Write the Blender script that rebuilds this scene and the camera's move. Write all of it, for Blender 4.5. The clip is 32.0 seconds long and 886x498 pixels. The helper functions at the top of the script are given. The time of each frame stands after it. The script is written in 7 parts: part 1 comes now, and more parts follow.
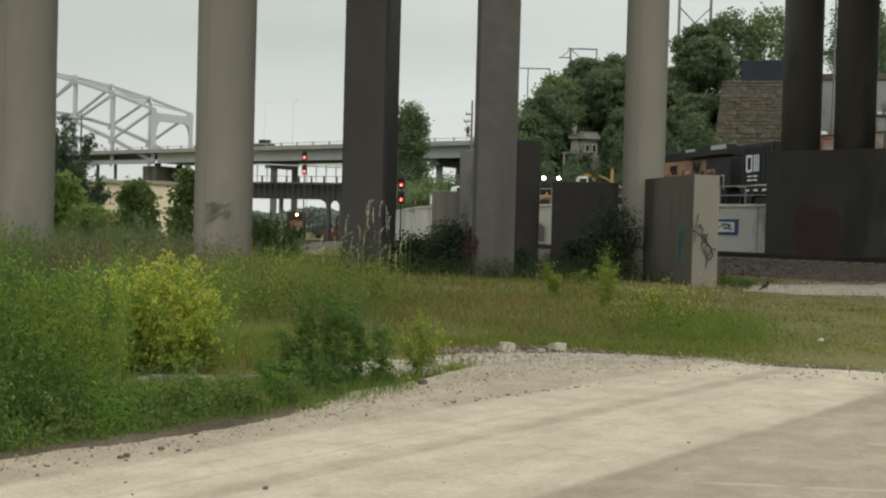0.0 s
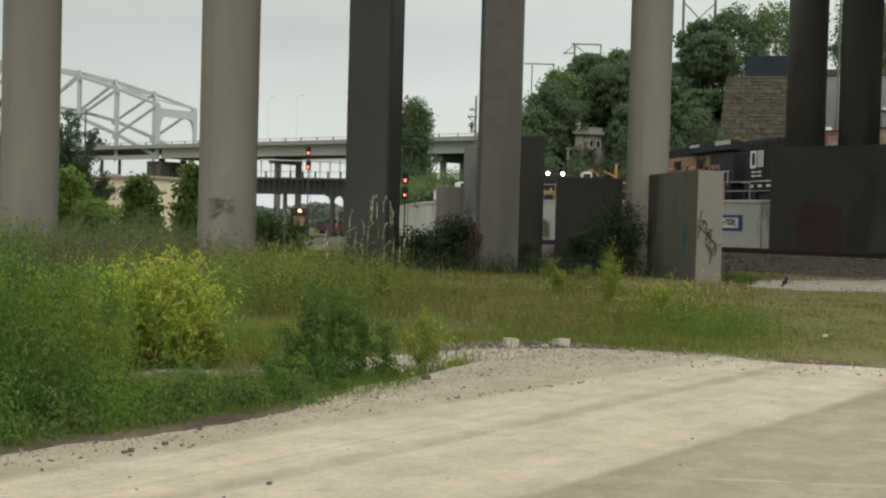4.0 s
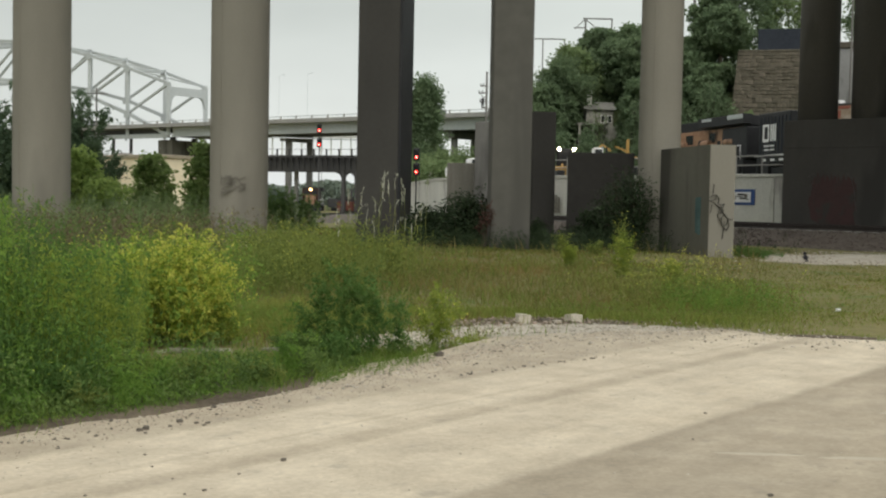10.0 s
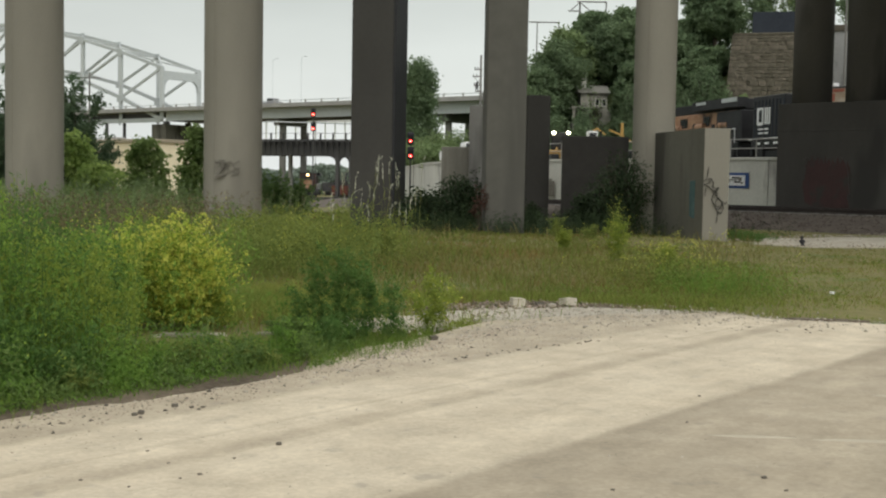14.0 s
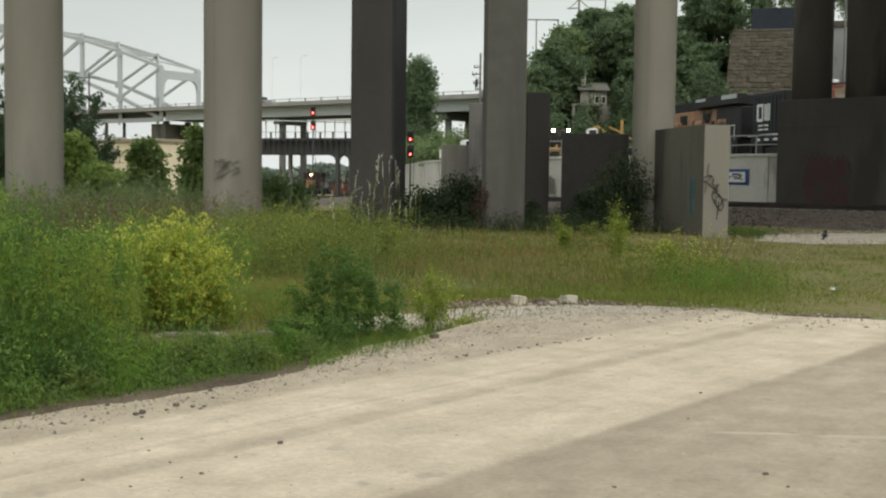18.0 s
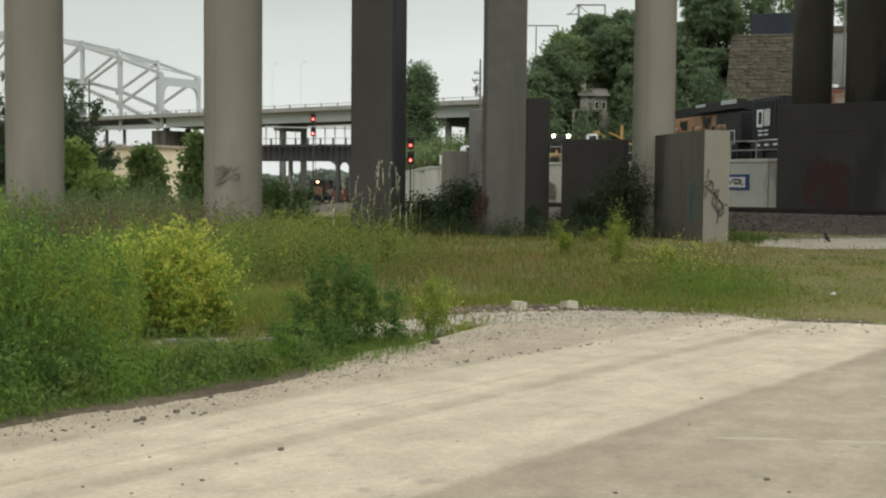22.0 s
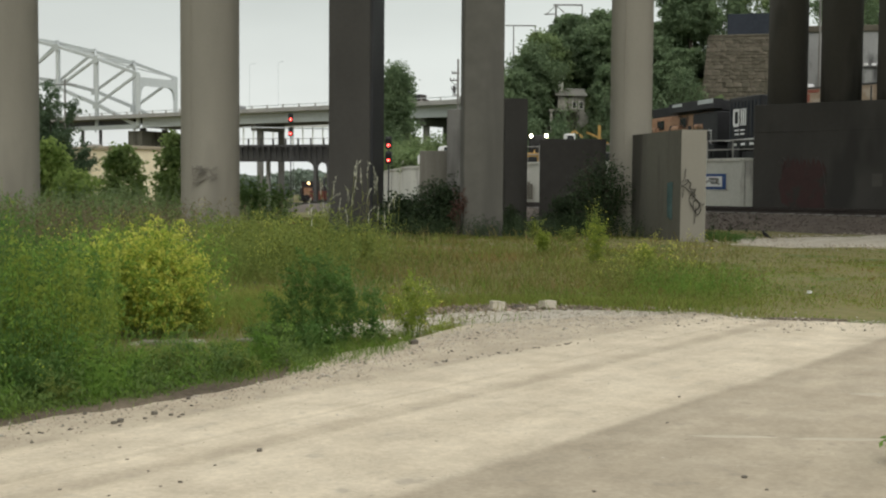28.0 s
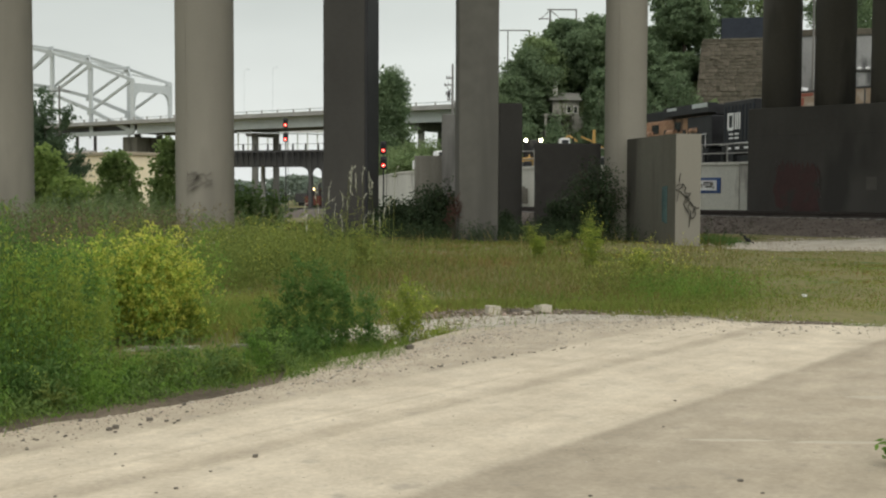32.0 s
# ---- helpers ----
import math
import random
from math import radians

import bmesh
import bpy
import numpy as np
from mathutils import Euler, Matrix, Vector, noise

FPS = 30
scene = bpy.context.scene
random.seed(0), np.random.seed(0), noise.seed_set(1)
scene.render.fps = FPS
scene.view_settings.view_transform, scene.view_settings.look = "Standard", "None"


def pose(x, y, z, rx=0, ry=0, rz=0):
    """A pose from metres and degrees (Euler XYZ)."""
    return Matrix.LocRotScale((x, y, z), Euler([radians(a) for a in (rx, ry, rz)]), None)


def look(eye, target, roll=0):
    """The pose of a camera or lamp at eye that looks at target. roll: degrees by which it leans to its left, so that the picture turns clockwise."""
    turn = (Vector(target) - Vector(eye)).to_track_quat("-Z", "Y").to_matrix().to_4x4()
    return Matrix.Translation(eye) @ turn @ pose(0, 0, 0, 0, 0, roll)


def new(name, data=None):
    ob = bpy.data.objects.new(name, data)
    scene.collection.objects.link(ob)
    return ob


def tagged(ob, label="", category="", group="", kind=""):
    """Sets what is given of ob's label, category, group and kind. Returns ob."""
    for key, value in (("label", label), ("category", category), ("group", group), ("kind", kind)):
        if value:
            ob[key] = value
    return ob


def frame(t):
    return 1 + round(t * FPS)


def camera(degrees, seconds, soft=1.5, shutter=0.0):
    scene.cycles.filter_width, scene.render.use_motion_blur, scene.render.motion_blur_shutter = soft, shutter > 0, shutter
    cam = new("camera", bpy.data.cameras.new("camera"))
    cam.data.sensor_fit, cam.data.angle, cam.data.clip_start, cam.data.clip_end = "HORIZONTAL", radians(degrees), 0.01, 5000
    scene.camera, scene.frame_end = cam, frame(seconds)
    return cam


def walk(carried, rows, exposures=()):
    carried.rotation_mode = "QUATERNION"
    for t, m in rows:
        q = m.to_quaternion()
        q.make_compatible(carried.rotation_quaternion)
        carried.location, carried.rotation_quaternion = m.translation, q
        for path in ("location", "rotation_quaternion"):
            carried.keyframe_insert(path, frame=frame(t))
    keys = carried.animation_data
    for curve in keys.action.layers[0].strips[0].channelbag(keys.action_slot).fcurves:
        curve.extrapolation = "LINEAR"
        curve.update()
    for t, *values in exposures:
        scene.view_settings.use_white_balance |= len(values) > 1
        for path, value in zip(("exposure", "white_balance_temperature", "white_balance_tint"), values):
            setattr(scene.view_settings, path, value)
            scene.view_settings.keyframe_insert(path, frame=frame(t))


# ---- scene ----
EYE = 1.65
cam = camera(42.0, 32.0, soft=2.2)
ROWS = [  # seconds, yaw, pitch, roll of a camera held in place
    (0.0, 0.000, -1.010, -1.500), (0.5, -0.090, -1.252, -1.523), (1.0, 0.012, -1.185, -1.508),
    (1.5, 0.608, -1.262, -1.523), (2.0, 0.526, -1.229, -1.560), (2.5, -0.182, -1.095, -1.662),
    (3.0, -0.199, -1.084, -1.625), (3.5, 0.177, -1.183, -1.588), (5.5, 0.155, -1.310, -1.456),
    (6.0, 0.368, -1.553, -1.451), (6.5, 0.404, -1.654, -1.520), (7.0, 0.244, -1.760, -1.548),
    (7.5, -0.080, -1.800, -1.600), (8.0, -0.093, -1.961, -1.569), (8.5, 0.293, -2.322, -1.368),
    (9.0, 0.716, -2.516, -1.191), (9.5, 0.592, -2.513, -1.124), (10.0, 0.762, -2.412, -1.119),
    (10.5, 1.093, -2.344, -1.075), (11.0, 1.253, -2.353, -1.089), (11.5, 1.367, -2.430, -1.139),
    (12.0, 1.205, -2.379, -1.185), (12.5, 1.091, -2.554, -1.118), (13.0, 1.008, -2.880, -1.013),
    (13.5, 0.657, -3.124, -0.990), (14.0, 0.483, -3.203, -1.006), (14.5, 0.760, -3.180, -0.953),
    (16.5, 0.785, -3.259, -0.731), (17.0, 0.928, -3.245, -0.731), (17.5, 0.776, -3.215, -0.750),
    (18.0, 0.486, -3.296, -0.706), (18.5, 0.203, -3.251, -0.675), (19.0, 0.383, -3.154, -0.630),
    (19.5, 0.643, -3.041, -0.644), (20.0, 0.527, -3.004, -0.658), (20.5, 0.381, -3.067, -0.623),
    (21.0, 0.441, -3.033, -0.679), (21.5, 0.502, -3.034, -0.642), (22.0, 0.496, -3.003, -0.571),
    (22.5, 0.514, -3.042, -0.650), (23.0, 0.197, -3.037, -0.754), (23.5, -0.005, -3.011, -0.725),
    (24.0, 0.296, -3.103, -0.598), (24.5, 0.582, -3.150, -0.570), (26.5, 0.202, -3.087, -0.688),
    (27.0, -0.165, -3.080, -0.697), (27.5, -0.458, -3.127, -0.584), (28.0, -0.588, -2.995, -0.433),
    (28.5, -0.511, -2.889, -0.349), (29.0, -0.431, -2.696, -0.300), (29.5, -0.608, -2.445, -0.331),
    (30.0, -0.640, -2.452, -0.383), (30.5, -0.595, -2.494, -0.403), (31.0, -0.585, -2.585, -0.377),
    (31.5, -0.740, -2.643, -0.285), (32.0, -0.836, -2.754, -0.213),
]
walk(cam, [(t, pose(0, 0, EYE, 90 + pitch, roll, yaw)) for t, yaw, pitch, roll in ROWS], [(0.0, -0.12), (6.5, -0.1), (9.0, 0.0), (32.0, 0.03)])

# ---- sky and light: an even, bright overcast ----
world = bpy.data.worlds.new("overcast")
scene.world = world
world.use_nodes = True
wn = world.node_tree.nodes
wl = world.node_tree.links
sky = wn.new("ShaderNodeTexSky")
sky.sky_type = "NISHITA"
sky.sun_disc = False
sky.sun_elevation, sky.sun_rotation = radians(49), radians(162)
sky.air_density, sky.dust_density = 1.0, 4.0
wco = wn.new("ShaderNodeTexCoord")
wsep = wn.new("ShaderNodeSeparateXYZ")
wramp = wn.new("ShaderNodeValToRGB")
wl.new(wco.outputs["Generated"], wsep.inputs[0])
wl.new(wsep.outputs["Z"], wramp.inputs[0])
for pos, col in ((0.06, (0.75, 0.785, 0.75)), (0.16, (0.625, 0.665, 0.63)), (0.45, (0.84, 0.87, 0.83)), (1.0, (1.36, 1.39, 1.33))):
    e = wramp.color_ramp.elements.new(pos)
    e.color = (*col, 1)
wramp.color_ramp.elements[0].color = (0.8, 0.83, 0.82, 1)
wmix = wn.new("ShaderNodeMix")
wmix.data_type = "RGBA"
wmix.inputs["Factor"].default_value = 0.96
wl.new(sky.outputs[0], wmix.inputs["A"])
cloud = wn.new("ShaderNodeTexNoise")
cloud.inputs["Scale"].default_value, cloud.inputs["Detail"].default_value = 4.0, 5
cstretch = wn.new("ShaderNodeMapping")
cstretch.inputs["Scale"].default_value = (1, 1, 3)
wl.new(wco.outputs["Generated"], cstretch.inputs[0])
wl.new(cstretch.outputs[0], cloud.inputs["Vector"])
cval = wn.new("ShaderNodeMapRange")
cval.inputs["From Min"].default_value, cval.inputs["From Max"].default_value = 0.3, 0.7
cval.inputs["To Min"].default_value, cval.inputs["To Max"].default_value = 0.95, 1.06
wl.new(cloud.outputs[0], cval.inputs[0])
chsv = wn.new("ShaderNodeHueSaturation")
wl.new(cval.outputs[0], chsv.inputs["Value"])
wl.new(wramp.outputs[0], chsv.inputs["Color"])
side = wn.new("ShaderNodeMapRange")
side.inputs["From Min"].default_value, side.inputs["From Max"].default_value = -0.35, 0.35
side.inputs["To Min"].default_value, side.inputs["To Max"].default_value = 0.96, 1.19
wl.new(wsep.outputs["X"], side.inputs[0])
chsv2 = wn.new("ShaderNodeHueSaturation")
wl.new(side.outputs[0], chsv2.inputs["Value"])
wl.new(chsv.outputs[0], chsv2.inputs["Color"])
wl.new(chsv2.outputs[0], wmix.inputs["B"])
bgn = wn["Background"]
bgn.inputs["Strength"].default_value = 1.0
skyk = wn.new("ShaderNodeMix")
skyk.data_type, skyk.blend_type = "RGBA", "MULTIPLY"
skyk.inputs["Factor"].default_value = 1.0
skyk.inputs["B"].default_value = (0.1, 0.1, 0.1, 1)
wl.new(sky.outputs[0], skyk.inputs["A"])
wl.new(skyk.outputs["Result"], wmix.inputs["A"])
wl.new(wmix.outputs["Result"], bgn.inputs["Color"])
sun = new("sun", bpy.data.lights.new("sun", "SUN"))
sun.data.energy, sun.data.angle, sun.data.color = 1.2, radians(60), (1.0, 0.96, 0.9)
sun.matrix_world = look((0, 0, 60), (-16, 50, 0))

# ---- materials ----


def mat(name, a, b, big=0.6, fine=18.0, rough=0.85, bump=0.3, metal=0.0, island=0.0, each=0.0, spots=None, streak=1.0, leaf=0.0, dist=0.02, grain=0.45):
    """Two colours mixed by coarse and fine noise in the object's own metres; island / each: change from piece to piece."""
    m = bpy.data.materials.new(name)
    m.use_nodes = True
    n, l = m.node_tree.nodes, m.node_tree.links
    bsdf = n["Principled BSDF"]
    co = n.new("ShaderNodeTexCoord")
    mp = n.new("ShaderNodeMapping")
    mp.inputs["Scale"].default_value = (1, 1, 1 / streak)
    l.new(co.outputs["Object"], mp.inputs[0])
    n1, n2 = n.new("ShaderNodeTexNoise"), n.new("ShaderNodeTexNoise")
    n1.inputs["Scale"].default_value, n1.inputs["Detail"].default_value = big, 5
    n2.inputs["Scale"].default_value, n2.inputs["Detail"].default_value = fine, 4
    l.new(mp.outputs[0], n1.inputs["Vector"])
    l.new(co.outputs["Object"], n2.inputs["Vector"])
    mixv = n.new("ShaderNodeMath")
    mixv.operation = "MULTIPLY_ADD"
    mixv.inputs[1].default_value = grain
    l.new(n2.outputs[0], mixv.inputs[0])
    half = n.new("ShaderNodeMath")
    half.operation = "MULTIPLY"
    half.inputs[1].default_value = 1 - grain
    l.new(n1.outputs[0], half.inputs[0])
    l.new(half.outputs[0], mixv.inputs[2])
    ramp = n.new("ShaderNodeValToRGB")
    ramp.color_ramp.elements[0].position, ramp.color_ramp.elements[0].color = 0.34, (*a, 1)
    ramp.color_ramp.elements[1].position, ramp.color_ramp.elements[1].color = 0.64, (*b, 1)
    l.new(mixv.outputs[0], ramp.inputs[0])
    out = ramp.outputs[0]
    if spots:
        sc, col, cut = spots
        n3 = n.new("ShaderNodeTexNoise")
        n3.inputs["Scale"].default_value, n3.inputs["Detail"].default_value = sc, 3
        l.new(mp.outputs[0], n3.inputs["Vector"])
        r3 = n.new("ShaderNodeValToRGB")
        r3.color_ramp.elements[0].position, r3.color_ramp.elements[1].position = cut, cut + 0.12
        l.new(n3.outputs[0], r3.inputs[0])
        mx = n.new("ShaderNodeMix")
        mx.data_type = "RGBA"
        l.new(r3.outputs[0], mx.inputs["Factor"])
        l.new(out, mx.inputs["A"])
        mx.inputs["B"].default_value = (*col, 1)
        out = mx.outputs["Result"]
    if island or each:
        src = n.new("ShaderNodeNewGeometry").outputs["Random Per Island"] if island else n.new("ShaderNodeObjectInfo").outputs["Random"]
        amt = island or each
        mr = n.new("ShaderNodeMapRange")
        mr.inputs["To Min"].default_value, mr.inputs["To Max"].default_value = 1 - amt, 1 + amt
        l.new(src, mr.inputs[0])
        hsv = n.new("ShaderNodeHueSaturation")
        l.new(mr.outputs[0], hsv.inputs["Value"])
        hr = n.new("ShaderNodeMapRange")
        hr.inputs["To Min"].default_value, hr.inputs["To Max"].default_value = 0.5 + 0.05 * amt, 0.5 - 0.05 * amt
        l.new(src, hr.inputs[0])
        l.new(hr.outputs[0], hsv.inputs["Hue"])
        l.new(out, hsv.inputs["Color"])
        out = hsv.outputs[0]
    l.new(out, bsdf.inputs["Base Color"])
    bsdf.inputs["Roughness"].default_value = rough
    bsdf.inputs["Metallic"].default_value = metal
    bsdf.inputs["Specular IOR Level"].default_value = 0.12 if leaf else 0.3
    if leaf:
        tr = n.new("ShaderNodeBsdfTranslucent")
        l.new(out, tr.inputs["Color"])
        ms = n.new("ShaderNodeMixShader")
        ms.inputs[0].default_value = leaf
        l.new(bsdf.outputs[0], ms.inputs[1])
        l.new(tr.outputs[0], ms.inputs[2])
        l.new(ms.outputs[0], n["Material Output"].inputs["Surface"])
    if bump:
        bp = n.new("ShaderNodeBump")
        bp.inputs["Strength"].default_value, bp.inputs["Distance"].default_value = bump, dist
        l.new(n2.outputs[0], bp.inputs["Height"])
        l.new(bp.outputs[0], bsdf.inputs["Normal"])
    return m


def glow(name, col, strength):
    m = bpy.data.materials.new(name)
    m.use_nodes = True
    b = m.node_tree.nodes["Principled BSDF"]
    b.inputs["Base Color"].default_value = (*col, 1)
    b.inputs["Emission Color"].default_value = (*col, 1)
    b.inputs["Emission Strength"].default_value = strength
    return m


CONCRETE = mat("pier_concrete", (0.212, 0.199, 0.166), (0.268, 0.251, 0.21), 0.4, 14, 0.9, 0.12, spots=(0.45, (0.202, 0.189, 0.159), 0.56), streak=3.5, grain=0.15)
BLOCK_CONCRETE = mat("old_block_concrete", (0.185, 0.172, 0.134), (0.255, 0.24, 0.188), 0.5, 9, 0.9, 0.3, spots=(0.9, (0.15, 0.14, 0.12), 0.6), streak=4)
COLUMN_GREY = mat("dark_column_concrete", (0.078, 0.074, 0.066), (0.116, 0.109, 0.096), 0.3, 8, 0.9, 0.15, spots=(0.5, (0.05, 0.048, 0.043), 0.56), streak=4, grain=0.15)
DULL_CONCRETE = mat("grey_brown_concrete", (0.086, 0.083, 0.072), (0.113, 0.109, 0.095), 0.5, 2.4, 0.9, 0.25, spots=(0.8, (0.084, 0.081, 0.071), 0.55), streak=10)
DARK_CONCRETE = mat("dark_tone_concrete", (0.043, 0.041, 0.037), (0.066, 0.063, 0.057), 0.35, 6, 0.9, 0.2, spots=(0.4, (0.042, 0.04, 0.036), 0.56), streak=3, grain=0.15)
PIER_GREY = mat("grey_pier_concrete", (0.15, 0.148, 0.138), (0.21, 0.206, 0.192), 0.4, 6, 0.9, 0.2, spots=(0.6, (0.11, 0.108, 0.1), 0.56), streak=5, grain=0.2)
# the wall pier's deep shade is partly painted into this dark concrete
WALL_SHADE = mat("shaded_wall_concrete", (0.05, 0.047, 0.043), (0.081, 0.077, 0.069), 0.3, 6, 0.9, 0.2, spots=(0.35, (0.048, 0.046, 0.042), 0.55), streak=2.5, grain=0.15)
PALE_CONCRETE = mat("pale_wall_concrete", (0.52, 0.515, 0.46), (0.65, 0.645, 0.58), 0.5, 8, 0.9, 0.2, spots=(1.2, (0.36, 0.34, 0.31), 0.62), streak=4)
GREY_CONCRETE = mat("grey_concrete", (0.26, 0.255, 0.24), (0.36, 0.35, 0.33), 0.4, 8, 0.9, 0.2, spots=(0.8, (0.2, 0.195, 0.185), 0.62), streak=4)
STEEL_PALE = mat("pale_painted_steel", (0.42, 0.45, 0.45), (0.5, 0.53, 0.53), 0.1, 2, 0.6, 0.05)
STEEL_HAZE = mat("hazed_steel", (0.62, 0.64, 0.61), (0.72, 0.735, 0.7), 0.2, 2, 0.7, 0.05)
STEEL_DARK = mat("dark_bridge_steel", (0.05, 0.05, 0.052), (0.09, 0.088, 0.085), 0.2, 3, 0.7, 0.1)
RUSTY = mat("rail_steel", (0.03, 0.026, 0.024), (0.06, 0.05, 0.045), 0.6, 20, 0.6, 0.2, metal=0.3)
BALLAST = mat("ballast_stone", (0.075, 0.063, 0.053), (0.15, 0.126, 0.105), 1.2, 9, 0.95, 0.8, spots=(5, (0.16, 0.12, 0.105), 0.62), dist=0.08)
STONEWORK = mat("limestone_masonry", (0.09, 0.08, 0.06), (0.17, 0.15, 0.113), 2.0, 7, 0.95, 0.8, each=0.2, spots=(0.9, (0.085, 0.077, 0.058), 0.53), dist=0.05)
MORTAR = mat("masonry_joint", (0.085, 0.075, 0.058), (0.13, 0.114, 0.088), 0.5, 6, 0.95, 0.3)
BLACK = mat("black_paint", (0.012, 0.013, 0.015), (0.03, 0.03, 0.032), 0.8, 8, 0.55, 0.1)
NAVY = mat("blue_grey_screen", (0.02, 0.025, 0.035), (0.035, 0.042, 0.055), 0.5, 6, 0.8, 0.1)
ORANGE = mat("orange_paint", (0.27, 0.14, 0.08), (0.44, 0.27, 0.17), 0.7, 4, 0.6, 0.1, spots=(0.75, (0.1, 0.062, 0.045), 0.54))
YELLOW = mat("machine_yellow", (0.4, 0.24, 0.07), (0.54, 0.34, 0.11), 0.8, 8, 0.55, 0.1)
WHITE = mat("white_paint", (0.7, 0.7, 0.7), (0.82, 0.82, 0.82), 0.8, 8, 0.6, 0.05)
BEIGE = mat("beige_siding", (0.74, 0.645, 0.46), (0.8, 0.71, 0.52), 0.3, 4, 0.8, 0.1)
TAN_ROOF = mat("tan_roof_edge", (0.3, 0.26, 0.19), (0.38, 0.33, 0.25), 0.3, 4, 0.8, 0.1)
GLASS_DARK = mat("dark_glass", (0.02, 0.022, 0.025), (0.04, 0.042, 0.045), 0.5, 4, 0.15, 0)
WOOD = mat("grey_pole_wood", (0.15, 0.145, 0.135), (0.24, 0.23, 0.215), 1, 12, 0.9, 0.3, streak=8)
BARK = mat("bark", (0.045, 0.037, 0.028), (0.1, 0.083, 0.063), 1, 14, 0.95, 0.5, streak=6)
RED_LENS = glow("red_signal_lens", (1.0, 0.022, 0.016), 3.0)
RED_CORE = glow("signal_lamp_core", (1.0, 0.32, 0.24), 7)
WHITE_LAMP = glow("white_work_lamp", (1.0, 0.9, 0.62), 14)
AMBER_LAMP = glow("amber_headlight", (1.0, 0.66, 0.3), 6)
SPRAY_BLACK = mat("black_spray_paint", (0.02, 0.02, 0.02), (0.04, 0.038, 0.036), 2, 20, 0.7, 0)
SPRAY_GREY = mat("grey_spray_paint", (0.15, 0.139, 0.115), (0.195, 0.181, 0.151), 2, 20, 0.7, 0)
SPRAY_RED = mat("faded_red_paint", (0.053, 0.034, 0.032), (0.078, 0.041, 0.039), 1.0, 6, 0.8, 0.1, spots=(1.4, (0.05, 0.046, 0.041), 0.53))
SPRAY_PALE = mat("pale_worn_paint", (0.085, 0.078, 0.074), (0.13, 0.12, 0.112), 3, 14, 0.8, 0)
SPRAY_TEAL = mat("faded_teal_paint", (0.06, 0.105, 0.105), (0.085, 0.14, 0.135), 1.5, 10, 0.8, 0)
# brown earth, its tone lowered to paint the shadow line under the weeds
DIRT = mat("shade_darkened_earth", (0.06, 0.047, 0.031), (0.145, 0.116, 0.08), 1.6, 16, 0.95, 0.6, dist=0.03)
SIGN_BLUE = mat("sign_blue", (0.035, 0.075, 0.2), (0.05, 0.1, 0.26), 1, 10, 0.6, 0)
FOLIAGE = mat("tree_leaf", (0.155, 0.222, 0.1), (0.255, 0.33, 0.15), 0.35, 4, 0.6, 0, island=0.14, leaf=0.45)
CONIFER = mat("dark_feathery_leaf", (0.06, 0.1, 0.058), (0.115, 0.165, 0.09), 0.5, 5, 0.6, 0, island=0.15, leaf=0.3)
FOLIAGE_DARK = mat("dark_tree_leaf", (0.122, 0.18, 0.098), (0.2, 0.268, 0.142), 0.35, 4, 0.6, 0, island=0.12, leaf=0.45)
# near-black leaf: the viaduct's shade on these plants is put into the colour
SHADE_LEAF = mat("shaded_shrub_leaf", (0.026, 0.042, 0.022), (0.05, 0.076, 0.034), 0.6, 5, 0.6, 0, island=0.25, leaf=0.2)
BALLAST_DARK = mat("dark_ballast_stone", (0.07, 0.059, 0.051), (0.16, 0.134, 0.112), 4, 30, 0.95, 0.3, island=0.15)
# shade on the block behind the shrub, painted as a near-black tone
SHADE_CONCRETE = mat("shaded_block_concrete", (0.035, 0.033, 0.03), (0.052, 0.049, 0.044), 0.5, 2.5, 0.9, 0.3, spots=(0.7, (0.025, 0.024, 0.022), 0.56), streak=5)
SHADED_STAINED = mat("shaded_stained_concrete", (0.092, 0.088, 0.071), (0.136, 0.13, 0.106), 0.5, 6, 0.9, 0.2, spots=(0.7, (0.06, 0.056, 0.046), 0.54), streak=6, grain=0.2)
BACKLIT_BROWN = mat("backlit_shade_brown", (0.035, 0.02, 0.016), (0.08, 0.038, 0.026), 0.6, 6, 0.7, 0.1)
MEADOW = mat("meadow_weed_leaf", (0.12, 0.155, 0.038), (0.24, 0.25, 0.066), 0.5, 6, 0.7, 0, island=0.22, leaf=0.3)
PALE_WEED = mat("pale_weed_leaf", (0.125, 0.175, 0.043), (0.235, 0.275, 0.07), 0.6, 6, 0.7, 0, island=0.2, leaf=0.3)
SHRUB_DEEP = mat("deep_shrub_leaf", (0.085, 0.15, 0.05), (0.17, 0.25, 0.085), 0.8, 6, 0.6, 0, island=0.18, leaf=0.35)
SHRUB_BRIGHT = mat("bright_shrub_leaf", (0.24, 0.35, 0.1), (0.38, 0.48, 0.155), 0.8, 6, 0.6, 0, island=0.2, leaf=0.6)
SHRUB = mat("shrub_leaf", (0.18, 0.27, 0.095), (0.3, 0.39, 0.145), 0.8, 6, 0.6, 0, island=0.2, leaf=0.6)
WEED = mat("tall_weed_leaf", (0.1, 0.205, 0.04), (0.24, 0.37, 0.07), 1.1, 4, 0.6, 0, island=0.12, leaf=0.5)
WEED_YELLOW = mat("yellowing_weed_leaf", (0.17, 0.24, 0.04), (0.31, 0.37, 0.07), 1.4, 6, 0.6, 0, island=0.12, leaf=0.5)
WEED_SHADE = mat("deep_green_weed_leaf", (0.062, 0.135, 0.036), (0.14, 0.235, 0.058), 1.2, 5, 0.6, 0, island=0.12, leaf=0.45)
WEED_DARK = mat("dark_weed_leaf", (0.075, 0.135, 0.035), (0.165, 0.24, 0.068), 1.5, 9, 0.6, 0, island=0.18, leaf=0.3)
